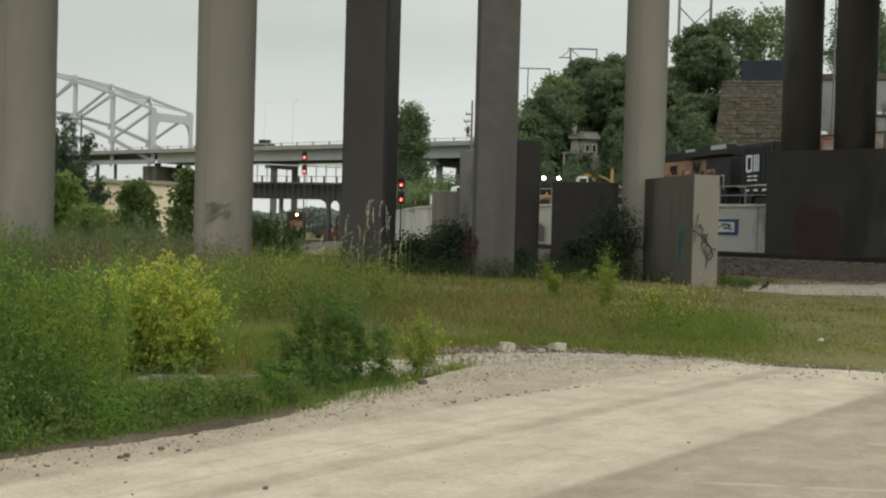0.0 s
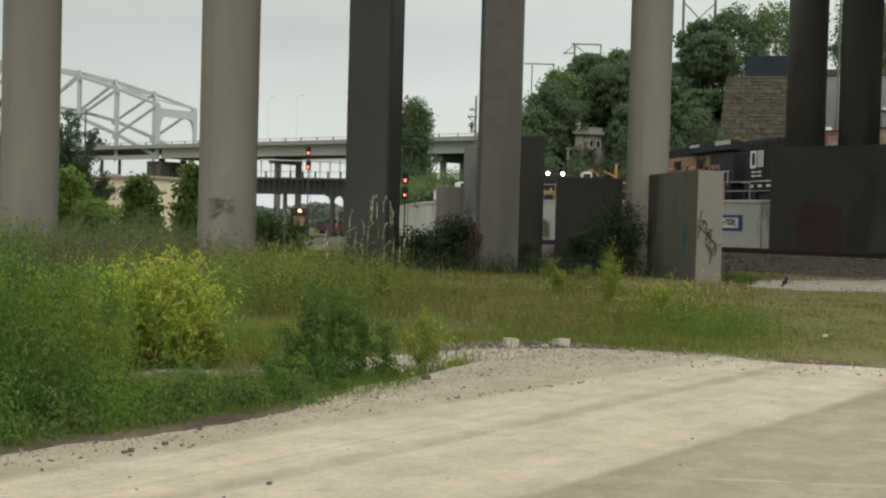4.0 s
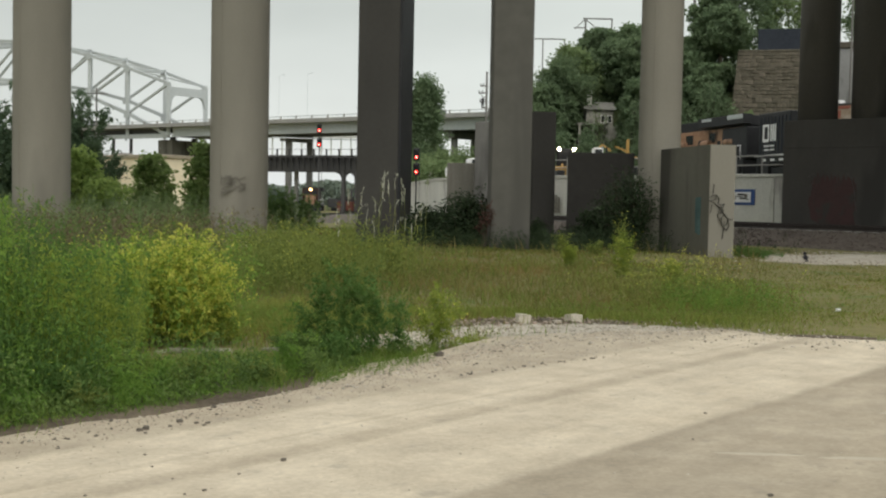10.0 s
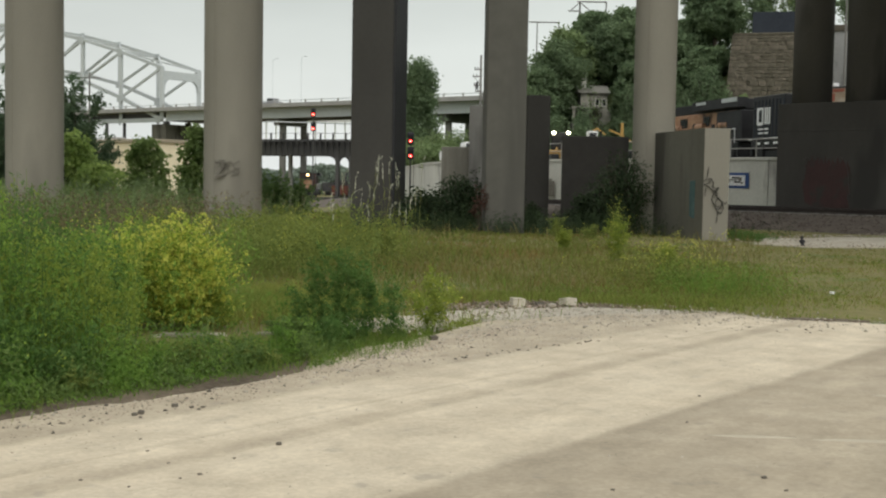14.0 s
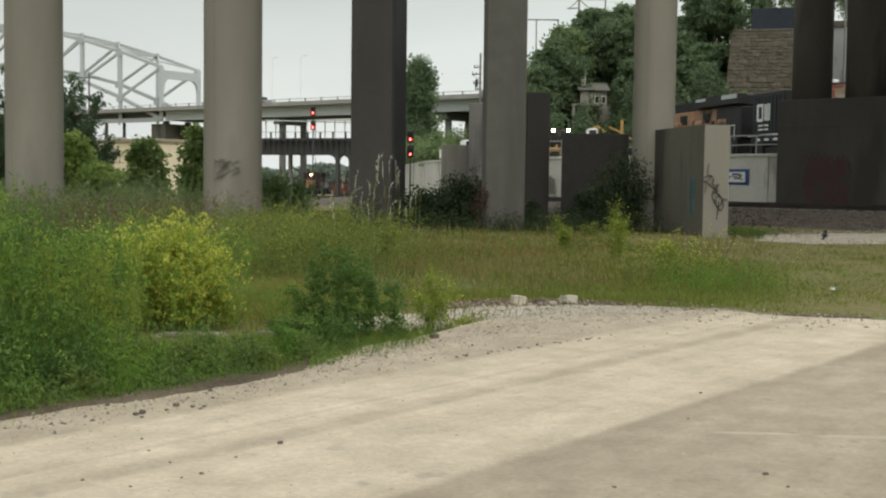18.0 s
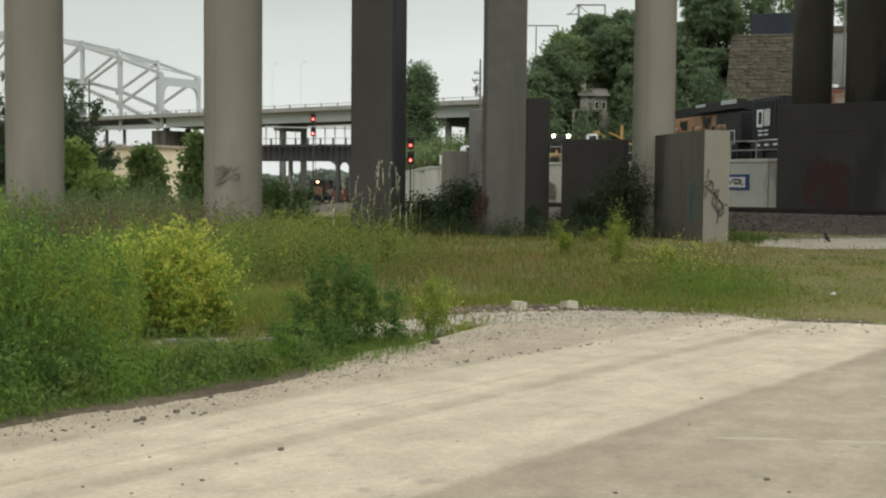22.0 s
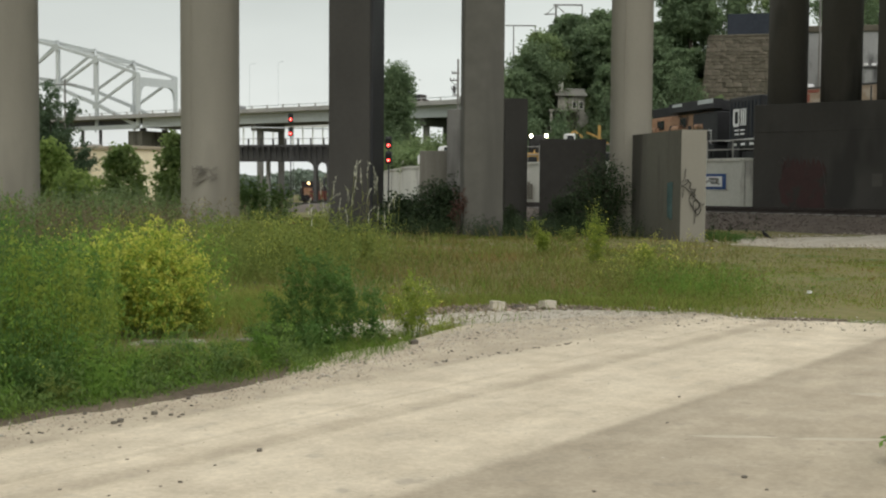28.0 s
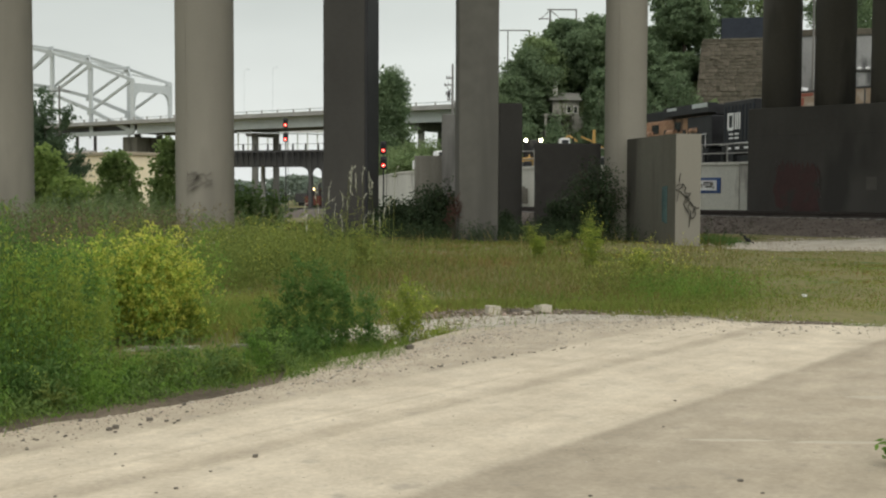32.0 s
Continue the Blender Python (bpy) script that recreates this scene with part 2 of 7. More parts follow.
BLOOM = mat("yellow_bloom", (0.45, 0.47, 0.08), (0.6, 0.59, 0.125), 2, 12, 0.7, 0, island=0.15, leaf=0.4)
BLOOM_LEAF = mat("yellow_green_leaf", (0.23, 0.34, 0.05), (0.38, 0.47, 0.08), 2, 12, 0.6, 0, island=0.25, leaf=0.3)
DRY_GRASS = mat("field_grass", (0.105, 0.14, 0.034), (0.235, 0.2, 0.066), 0.22, 0.9, 0.8, 0, island=0.07, leaf=0.45, spots=(0.3, (0.25, 0.155, 0.062), 0.53))
GREEN_GRASS = mat("verge_grass", (0.115, 0.195, 0.035), (0.21, 0.28, 0.06), 0.5, 3, 0.8, 0, island=0.12, leaf=0.45)
LIGHT_GRASS = mat("light_green_grass", (0.17, 0.235, 0.05), (0.29, 0.31, 0.08), 0.6, 3, 0.8, 0, island=0.1, leaf=0.45)
SEED_HEAD = mat("pale_seed_head", (0.32, 0.325, 0.25), (0.48, 0.475, 0.38), 2, 15, 0.9, 0, island=0.2, leaf=0.2)
STONES = mat("loose_stone", (0.28, 0.25, 0.2), (0.48, 0.437, 0.36), 4, 30, 0.95, 0.3, island=0.28)
RUBBLE = mat("concrete_rubble", (0.42, 0.38, 0.3), (0.6, 0.55, 0.45), 3, 25, 0.95, 0.4)
PEBBLE_DARK = mat("dark_stone", (0.085, 0.075, 0.06), (0.16, 0.14, 0.115), 5, 30, 0.95, 0.3)
SHOULDER = mat("brown_shoulder_stone", (0.13, 0.1, 0.075), (0.36, 0.3, 0.23), 5, 30, 0.95, 0.3, island=0.5)
BIRD_BLACK = mat("black_feather", (0.008, 0.008, 0.01), (0.02, 0.02, 0.022), 5, 40, 0.5, 0.1)
CAR_PAINT = mat("grey_car_paint", (0.2, 0.2, 0.21), (0.3, 0.3, 0.31), 0.5, 4, 0.35, 0)

# ---- mesh helpers ----


def link(name, me, material, parent=None, label=""):
    ob = new(name, me)
    if material:
        me.materials.append(material)
    if parent is not None:
        ob.parent = parent
    if label:
        ob["label"] = label
    return ob


def part(name, bm, material, parent, label="", smooth=False):
    me = bpy.data.meshes.new(name)
    bm.normal_update()
    bm.to_mesh(me)
    bm.free()
    if smooth:
        me.shade_smooth()
    return link(name, me, material, parent, label)


def soup(name, verts, faces, material, parent=None, label=""):
    """One mesh out of numpy arrays: verts (n, 3), faces (m, k)."""
    verts, faces = np.asarray(verts, dtype=np.float32), np.asarray(faces, dtype=np.int32)
    me = bpy.data.meshes.new(name)
    me.vertices.add(len(verts))
    me.vertices.foreach_set("co", verts.ravel())
    k = faces.shape[1]
    me.loops.add(faces.size)
    me.loops.foreach_set("vertex_index", faces.ravel())
    me.polygons.add(len(faces))
    me.polygons.foreach_set("loop_start", np.arange(0, faces.size, k, dtype=np.int32))
    me.update(calc_edges=True)
    return link(name, me, material, parent, label)


def thing(name, label, category, at=(0, 0, 0), rz=0.0, group="", kind=""):
    ob = new(name)
    ob.empty_display_size = 0.2
    ob.matrix_basis = pose(at[0], at[1], at[2], 0, 0, rz)
    return tagged(ob, label, category, group, kind)


def box(bm, size, at=(0, 0, 0), bevel=0.0, rz=0.0):
    made = bmesh.ops.create_cube(bm, size=1.0)["verts"]
    bmesh.ops.scale(bm, vec=size, verts=made)
    if bevel:
        edges = list({e for v in made for e in v.link_edges})
        made = bmesh.ops.bevel(bm, geom=edges, offset=bevel, segments=2, profile=0.6, affect="EDGES")["verts"]
    if rz:
        bmesh.ops.rotate(bm, cent=(0, 0, 0), matrix=Matrix.Rotation(radians(rz), 3, "Z"), verts=made)
    bmesh.ops.translate(bm, vec=at, verts=made)
    return bm


def rod(bm, p, q, r, r2=None, seg=8):
    p, q = Vector(p), Vector(q)
    d = q - p
    made = bmesh.ops.create_cone(bm, cap_ends=True, segments=seg, radius1=r, radius2=r if r2 is None else r2, depth=d.length)["verts"]
    bmesh.ops.rotate(bm, cent=(0, 0, 0), matrix=d.to_track_quat("Z", "Y").to_matrix(), verts=made)
    bmesh.ops.translate(bm, vec=(p + q) / 2, verts=made)
    return bm


def beam(bm, p, q, w, h):
    """A square bar from p to q."""
    p, q = Vector(p), Vector(q)
    d = q - p
    made = bmesh.ops.create_cube(bm, size=1.0)["verts"]
    bmesh.ops.scale(bm, vec=(w, h, d.length), verts=made)
    bmesh.ops.rotate(bm, cent=(0, 0, 0), matrix=d.to_track_quat("Z", "Y").to_matrix(), verts=made)
    bmesh.ops.translate(bm, vec=(p + q) / 2, verts=made)
    return bm


def prism(bm, outline, z0, z1):
    lo = [bm.verts.new((x, y, z0)) for x, y in outline]
    hi = [bm.verts.new((x, y, z1)) for x, y in outline]
    bm.faces.new(lo[::-1])
    bm.faces.new(hi)
    for i in range(len(lo)):
        j = (i + 1) % len(lo)
        bm.faces.new((lo[i], lo[j], hi[j], hi[i]))
    return bm


def sm(a, b, x):
    t = np.clip((np.asarray(x, float) - a) / (b - a), 0, 1)
    return t * t * (3 - 2 * t)


def leaves(rng, pts, length, width, up=0.2):
    """A folded-diamond leaf at every point, turned at random."""
    n = len(pts)
    d = rng.normal(size=(n, 3))
    d[:, 2] = d[:, 2] * 0.7 + up
    d /= np.linalg.norm(d, axis=1)[:, None]
    s = np.cross(d, rng.normal(size=(n, 3)))
    s /= np.linalg.norm(s, axis=1)[:, None]
    ln = (length * rng.uniform(0.6, 1.3, n))[:, None]
    wd = (width * rng.uniform(0.6, 1.3, n))[:, None]
    v = np.stack([pts - d * ln / 2, pts + s * wd / 2, pts + d * ln / 2, pts - s * wd / 2], 1).reshape(-1, 3)
    return v, np.arange(4 * n).reshape(n, 4)


def blades(rng, base, height, width, lean=0.25):
    """A grass blade, one bent strip of three faces' worth of triangles, at every base point."""
    n = len(base)
    a = rng.uniform(0, 2 * np.pi, n)
    b = rng.uniform(0, 2 * np.pi, n)
    side = np.stack([np.cos(a), np.sin(a), 0 * a], 1) * (width * rng.uniform(0.6, 1.4, n))[:, None] / 2
    tip = np.stack([np.cos(b) * lean, np.sin(b) * lean, np.ones(n)], 1) * height[:, None]
    mid = base + tip * np.array([0.3, 0.3, 0.55])
    v = np.stack([base - side, base + side, mid + side * 0.8, mid - side * 0.8, base + tip], 1).reshape(-1, 3)
    i = np.arange(n)[:, None] * 5
    f = np.concatenate([i + [0, 1, 2], i + [0, 2, 3], i + [3, 2, 4]], 0)
    return v, f


def join(*vf):
    vs, fs, o = [], [], 0
    for v, f in vf:
        vs.append(v)
        fs.append(f + o)
        o += len(v)
    return np.concatenate(vs), np.concatenate(fs)

# ---- ground, road, embankment ----
EDGE_X = (-60, -6, -3.04, -1.75, -0.44, 0.5, 2.3, 3.6, 4.1, 5.6, 12, 60)
EDGE_Y = (-77, 3.9, 7.9, 9.35, 11.4, 13.2, 14.8, 15.1, 14.5, 14.1, 13.4, 11)
WALL_X = (-30, -9, -5.7, -0.84, 6.4, 15.2, 17, 45)
WALL_Y = (420, 165, 127, 86, 75, 64.5, 62, 32)


def road_edge(x):
    return np.interp(x, EDGE_X, EDGE_Y)


def wall_line(x):
    return np.interp(x, WALL_X, WALL_Y)


def ground_z(x, y):
    x, y = np.asarray(x, float), np.asarray(y, float)
    dip = -1.75 * sm(62, 170, y) - 0.8 * sm(180, 280, y)
    lumps = 0.05 * np.sin(x * 0.9 + 1.3 * np.sin(y * 0.31)) * np.sin(y * 0.55 + 0.4 * x)
    return dip + lumps * sm(0.3, 3, y - road_edge(x)) * sm(170, 60, y)


def spread(n, near, far):
    t = np.linspace(-1, 1, n)
    return np.sign(t) * (near * np.abs(t) + far * np.abs(t) ** 5)


gx, gy = np.meshgrid(spread(161, 60, 2600), 30 + spread(161, 60, 2600))
gv = np.stack([gx, gy, ground_z(gx, gy)], -1).reshape(-1, 3)
gi = np.arange(161 * 161).reshape(161, 161)
gf = np.stack([gi[:-1, :-1], gi[:-1, 1:], gi[1:, 1:], gi[1:, :-1]], -1).reshape(-1, 4)
SOIL = mat("grassy_soil", (0.115, 0.115, 0.04), (0.21, 0.18, 0.075), 0.25, 5, 0.95, 0.6, spots=(0.5, (0.09, 0.125, 0.035), 0.55), dist=0.05)
ground = soup("ground", gv, gf, SOIL)
tagged(ground, "rough grassy waste ground between gravel and railway", "ground", kind="structure")


def gravel_material(name, lane):
    m = mat(name, *(((0.485, 0.42, 0.31), (0.588, 0.518, 0.392)) if lane else ((0.315, 0.287, 0.228), (0.465, 0.428, 0.35))), 1.5, 30, 0.95, 0.3, spots=(5, (0.45, 0.4, 0.31), 0.62), dist=0.01, grain=0.3)
    n, l = m.node_tree.nodes, m.node_tree.links
    bsdf = n["Principled BSDF"]
    prev = bsdf.inputs["Base Color"].links[0].from_socket
    co = n.new("ShaderNodeTexCoord")
    rot = n.new("ShaderNodeMapping")
    rot.vector_type = "TEXTURE"
    rot.inputs["Rotation"].default_value = (0, 0, radians(55))
    l.new(co.outputs["Object"], rot.inputs[0])
    long = n.new("ShaderNodeMapping")
    long.inputs["Scale"].default_value = (0.12, 1.0, 1.0)
    l.new(rot.outputs[0], long.inputs[0])
    wob = n.new("ShaderNodeTexNoise")
    wob.inputs["Scale"].default_value, wob.inputs["Detail"].default_value = 1.1, 6
    l.new(long.outputs[0], wob.inputs["Vector"])
    if lane:
        sep = n.new("ShaderNodeSeparateXYZ")
        l.new(rot.outputs[0], sep.inputs[0])
        add = n.new("ShaderNodeMath")
        add.operation = "MULTIPLY_ADD"
        add.inputs[1].default_value = 0.14
        l.new(wob.outputs[0], add.inputs[0])
        bend = n.new("ShaderNodeMath")
        bend.operation = "MULTIPLY_ADD"
        bend.inputs[1].default_value = 0.05
        l.new(sep.outputs["X"], bend.inputs[0])
        l.new(sep.outputs["Y"], bend.inputs[2])
        l.new(bend.outputs[0], add.inputs[2])
        span = n.new("ShaderNodeMapRange")
        span.inputs["From Min"].default_value, span.inputs["From Max"].default_value = 0.345, 8.345
        l.new(add.outputs[0], span.inputs[0])
        lanes = n.new("ShaderNodeValToRGB")
        els = lanes.color_ramp.elements
        els[0].position, els[0].color = 0.0, (0.68, 0.665, 0.64, 1)
        els[1].position, els[1].color = 1.0, (0.79, 0.78, 0.76, 1)
        for pos, v in ((0.345, 0.7), (0.38, 0.69), (0.436, 0.645), (0.447, 0.92), (0.5, 0.98), (0.608, 0.96), (0.62, 0.78), (0.634, 0.77), (0.65, 0.95), (0.668, 0.98), (0.672, 0.87), (0.68, 0.98), (0.745, 0.97), (0.762, 0.76), (0.84, 0.77), (0.92, 0.79)):
            els.new(pos).color = (v, v * (0.945 + 0.05 * v), v * (0.88 + 0.12 * v), 1)
        l.new(span.outputs[0], lanes.inputs[0])
        mul = n.new("ShaderNodeMix")
        mul.data_type, mul.blend_type = "RGBA", "MULTIPLY"
        mul.inputs["Factor"].default_value = 1.0
        l.new(prev, mul.inputs["A"])
        l.new(lanes.outputs[0], mul.inputs["B"])
        prev = mul.outputs["Result"]
    blot = n.new("ShaderNodeMapRange")
    blot.inputs["From Min"].default_value, blot.inputs["From Max"].default_value = 0.35, 0.65
    blot.inputs["To Min"].default_value, blot.inputs["To Max"].default_value = 0.92, 1.06
    l.new(wob.outputs[0], blot.inputs[0])
    thin = n.new("ShaderNodeTexNoise")
    thin.inputs["Scale"].default_value, thin.inputs["Detail"].default_value = 9.0, 6
    l.new(long.outputs[0], thin.inputs["Vector"])
    tval = n.new("ShaderNodeMapRange")
    tval.inputs["From Min"].default_value, tval.inputs["From Max"].default_value = 0.35, 0.65
    tval.inputs["To Min"].default_value, tval.inputs["To Max"].default_value = 0.955, 1.03
    l.new(thin.outputs[0], tval.inputs[0])
    both = n.new("ShaderNodeMath")
    both.operation = "MULTIPLY"
    l.new(blot.outputs[0], both.inputs[0])
    l.new(tval.outputs[0], both.inputs[1])
    grit = n.new("ShaderNodeTexVoronoi")
    grit.inputs["Scale"].default_value = 34.0
    l.new(co.outputs["Object"], grit.inputs["Vector"])
    gval = n.new("ShaderNodeSeparateColor")
    l.new(grit.outputs["Color"], gval.inputs[0])
    gmap = n.new("ShaderNodeMapRange")
    gmap.inputs["To Min"].default_value, gmap.inputs["To Max"].default_value = 0.93, 1.06
    l.new(gval.outputs[0], gmap.inputs[0])
    all3 = n.new("ShaderNodeMath")
    all3.operation = "MULTIPLY"
    l.new(both.outputs[0], all3.inputs[0])
    l.new(gmap.outputs[0], all3.inputs[1])
    mott = n.new("ShaderNodeTexNoise")
    mott.inputs["Scale"].default_value, mott.inputs["Detail"].default_value, mott.inputs["Roughness"].default_value = 2.6, 7, 0.66
    l.new(co.outputs["Object"], mott.inputs["Vector"])
    mval = n.new("ShaderNodeMapRange")
    mval.inputs["From Min"].default_value, mval.inputs["From Max"].default_value = 0.36, 0.6
    mval.inputs["To Min"].default_value, mval.inputs["To Max"].default_value = 0.89, 1.05
    l.new(mott.outputs[0], mval.inputs[0])
    all4 = n.new("ShaderNodeMath")
    all4.operation = "MULTIPLY"
    l.new(all3.outputs[0], all4.inputs[0])
    l.new(mval.outputs[0], all4.inputs[1])
    hsv = n.new("ShaderNodeHueSaturation")
    l.new(all4.outputs[0], hsv.inputs["Value"])
    l.new(prev, hsv.inputs["Color"])
    l.new(hsv.outputs[0], bsdf.inputs["Base Color"])
    return m


GRAVEL = gravel_material("crushed_limestone_road", True)
GRAVEL_PLAIN = gravel_material("pale_gravel", False)

# the gravel road: a thin layer that thins out towards its ragged edge
rx = np.concatenate([np.linspace(-60, -8, 30), np.linspace(-7.9, 14, 280), np.linspace(14.5, 60, 30)])
rag = np.array([noise.noise((x * 1.7, 0, 0)) * 0.16 + noise.noise((x * 6, 3, 0)) * 0.07 for x in rx])
far_y = road_edge(rx) + rag + 0.5 - 0.55 * sm(0.6, 2.6, rx)
cols = 1 - (1 - np.linspace(0, 1, 48)) ** 2.6
ry = -90 + (far_y[None, :] + 90) * cols[:, None]
rz = 0.034 + 0 * ry - 0.05 * (cols[:, None] >= 1)
rv = np.stack([np.broadcast_to(rx, ry.shape), ry, rz], -1).reshape(-1, 3)
ri = np.arange(ry.size).reshape(ry.shape)
rf = np.stack([ri[:-1, :-1], ri[:-1, 1:], ri[1:, 1:], ri[1:, :-1]], -1).reshape(-1, 4)
road = soup("road", rv, rf, GRAVEL)
tagged(road, "pale crushed limestone road with darker tyre lanes", "road", kind="structure")


def patch(name, label, cx, cy, ax, ay, rz, material, seed, lift=0.012):
    """A thin ragged patch of loose material lying on the ground."""
    ang = np.linspace(0, 2 * np.pi, 72, endpoint=False)
    rag2 = np.array([1 + 0.22 * noise.noise((math.cos(a) * 1.6 + seed, math.sin(a) * 1.6, 0)) + 0.1 * noise.noise((math.cos(a) * 6, math.sin(a) * 6, seed)) for a in ang])
    c, s = math.cos(radians(rz)), math.sin(radians(rz))
    vs, rings = [], (0.0, 0.4, 0.75, 0.93, 1.0)
    for k, r in enumerate(rings):
        px = np.cos(ang) * ax * rag2 * r
        py = np.sin(ang) * ay * rag2 * r
        x, y = cx + px * c - py * s, cy + px * s + py * c
        vs.append(np.stack([x, y, ground_z(x, y) + (lift + 0.02 if k < 4 else -0.015)], -1))
    fs = [(k * 72 + i, k * 72 + (i + 1) % 72, (k + 1) * 72 + (i + 1) % 72, (k + 1) * 72 + i) for k in range(4) for i in range(72)]
    return tagged(soup(name, np.concatenate(vs), fs, material), label, "gravel", kind="structure")


patch("gravel_patch", "pale gravel apron beside the railway ballast", 19.8, 38.2, 9.6, 6.0, 14, GRAVEL_PLAIN, 2.0)
patch("gravel_patch", "bare stony patch at the edge of the weeds", 1.2, 14.75, 1.8, 0.8, 10, GRAVEL_PLAIN, 5.0)
patch("gravel_patch", "bare stony patch among the weeds", -0.72, 13.5, 0.75, 0.75, 10, GRAVEL_PLAIN, 7.0)
patch("gravel_patch", "bare stony strip under a flowering bush", -2.75, 12.1, 0.4, 0.09, 5, GRAVEL_PLAIN, 9.0)
patch("gravel_patch", "bare ground at the foot of a pier", -7.5, 42, 3.5, 1.6, 5, GRAVEL_PLAIN, 11.0)
patch("gravel_patch", "bare ground beside the far track", -13.5, 92, 9, 6, 20, BALLAST, 13.0)

DUST = mat("pale_road_dust", (0.39, 0.345, 0.263), (0.47, 0.418, 0.322), 2.5, 22, 0.95, 0.5, spots=(6, (0.36, 0.315, 0.24), 0.58), dist=0.015)
patch("dust_trace", "thin pale dusty trace across the darker tyre lane", 1.98, 7.5, 0.3, 0.04, -3, DUST, 15.0, 0.0165)
patch("dust_trace", "short pale dusty trace on the darker tyre lane", 2.7, 7.43, 0.36, 0.045, -2, DUST, 19.0, 0.0165)
patch("dust_trace", "short pale dusty trace on the darker tyre lane", 3.95, 9.08, 0.6, 0.11, -3, DUST, 16.0, 0.0165)
patch("earth_patch", "thin dark brown strip at the grassy road edge", 4.75, 14.5, 0.55, 0.13, -8, DIRT, 18.0, 0.02)
patch("earth_patch", "bare brown earth round the broken concrete chunks", 1.15, 15.75, 1.35, 0.5, 4, DIRT, 17.0, 0.006)

# bare brown earth where the weeds meet the road, darkened for their shadow
bx = np.linspace(-8, -1.25, 160)
bands = []
for k, off in enumerate((-0.44, -0.3, 0.1, 0.8, 1.3)):
    by = road_edge(bx) + off + np.array([noise.noise((x * 2.1, k, 4)) * 0.16 + noise.noise((x * 7, k, 4)) * 0.08 for x in bx])
    bands.append(np.stack([bx, by, ground_z(bx, by) + (0.028, 0.05, 0.06, 0.048, -0.02)[k]], -1))
bi = np.arange(5 * 160).reshape(5, 160)
bf = np.stack([bi[:-1, :-1], bi[:-1, 1:], bi[1:, 1:], bi[1:, :-1]], -1).reshape(-1, 4)
tagged(soup("earth_bank", np.concatenate(bands), bf, DIRT), "bare brown earth bank under the roadside weeds", "bank", kind="structure")

# upper terrace behind the retaining wall, rising into a bluff
ex, ey = np.meshgrid(np.linspace(-30, 170, 120), np.linspace(0, 1, 60))
wy = wall_line(ex)
eyy = wy + 0.2 + ey ** 1.6 * 260


def terrace_z(x, y):
    back = y - wall_line(x)
    bluff = sm(26, 52, back) * (3 + 8.5 * sm(2, 14, x)) * sm(-16, 2, x) * (1 - 0.85 * sm(23.5, 27, x))
    return 3.15 + bluff


tv = np.stack([ex, eyy, terrace_z(ex, eyy)], -1).reshape(-1, 3)
ti = np.arange(ex.size).reshape(ex.shape)
tf = np.stack([ti[:-1, :-1], ti[:-1, 1:], ti[1:, 1:], ti[1:, :-1]], -1).reshape(-1, 4)
HILL = mat("scrubby_bluff", (0.05, 0.08, 0.03), (0.12, 0.15, 0.06), 0.3, 3, 0.95, 0.6, dist=0.1)
tagged(soup("embankment", tv, tf, HILL), "scrub-covered railway terrace and bluff", "embankment", kind="structure")

# pale retaining wall, panel by panel
wall_root = thing("retaining_wall", "pale stained concrete retaining wall below the upper track", "wall", kind="structure")
wx = [17.0]
while wx[-1] > -9:
    slope = (wall_line(wx[-1] - 0.2) - wall_line(wx[-1])) / 0.2
    wx.append(wx[-1] - 4.5 / math.hypot(1, slope))
wx = [17 + (17 - wx[1]) * 1.0 * k for k in (4, 3, 2, 1)] + wx
for i in range(len(wx) - 1):
    a, b = Vector((wx[i], wall_line(wx[i]), 0)), Vector((wx[i + 1], wall_line(wx[i + 1]), 0))
    d = b - a
    bm = box(bmesh.new(), (d.length - 0.03, 0.45, 5.0), (0, 0, 0), 0.02)
    ob = part("panel", bm, PALE_CONCRETE, wall_root)
    ob.matrix_basis = Matrix.Translation((a + b) / 2 + Vector((0, 0, 0.75))) @ pose(0, 0, 0, 0, 0, math.degrees(math.atan2(d.y, d.x)))
    bm = box(bmesh.new(), (d.length, 0.6, 0.16), (0, 0, 0), 0.02)
    ob = part("coping", bm, PALE_CONCRETE, wall_root)
    ob.matrix_basis = Matrix.Translation((a + b) / 2 + Vector((0, 0, 3.33))) @ pose(0, 0, 0, 0, 0, math.degrees(math.atan2(d.y, d.x)))

# ---- viaduct piers ----


TOP = 17.0


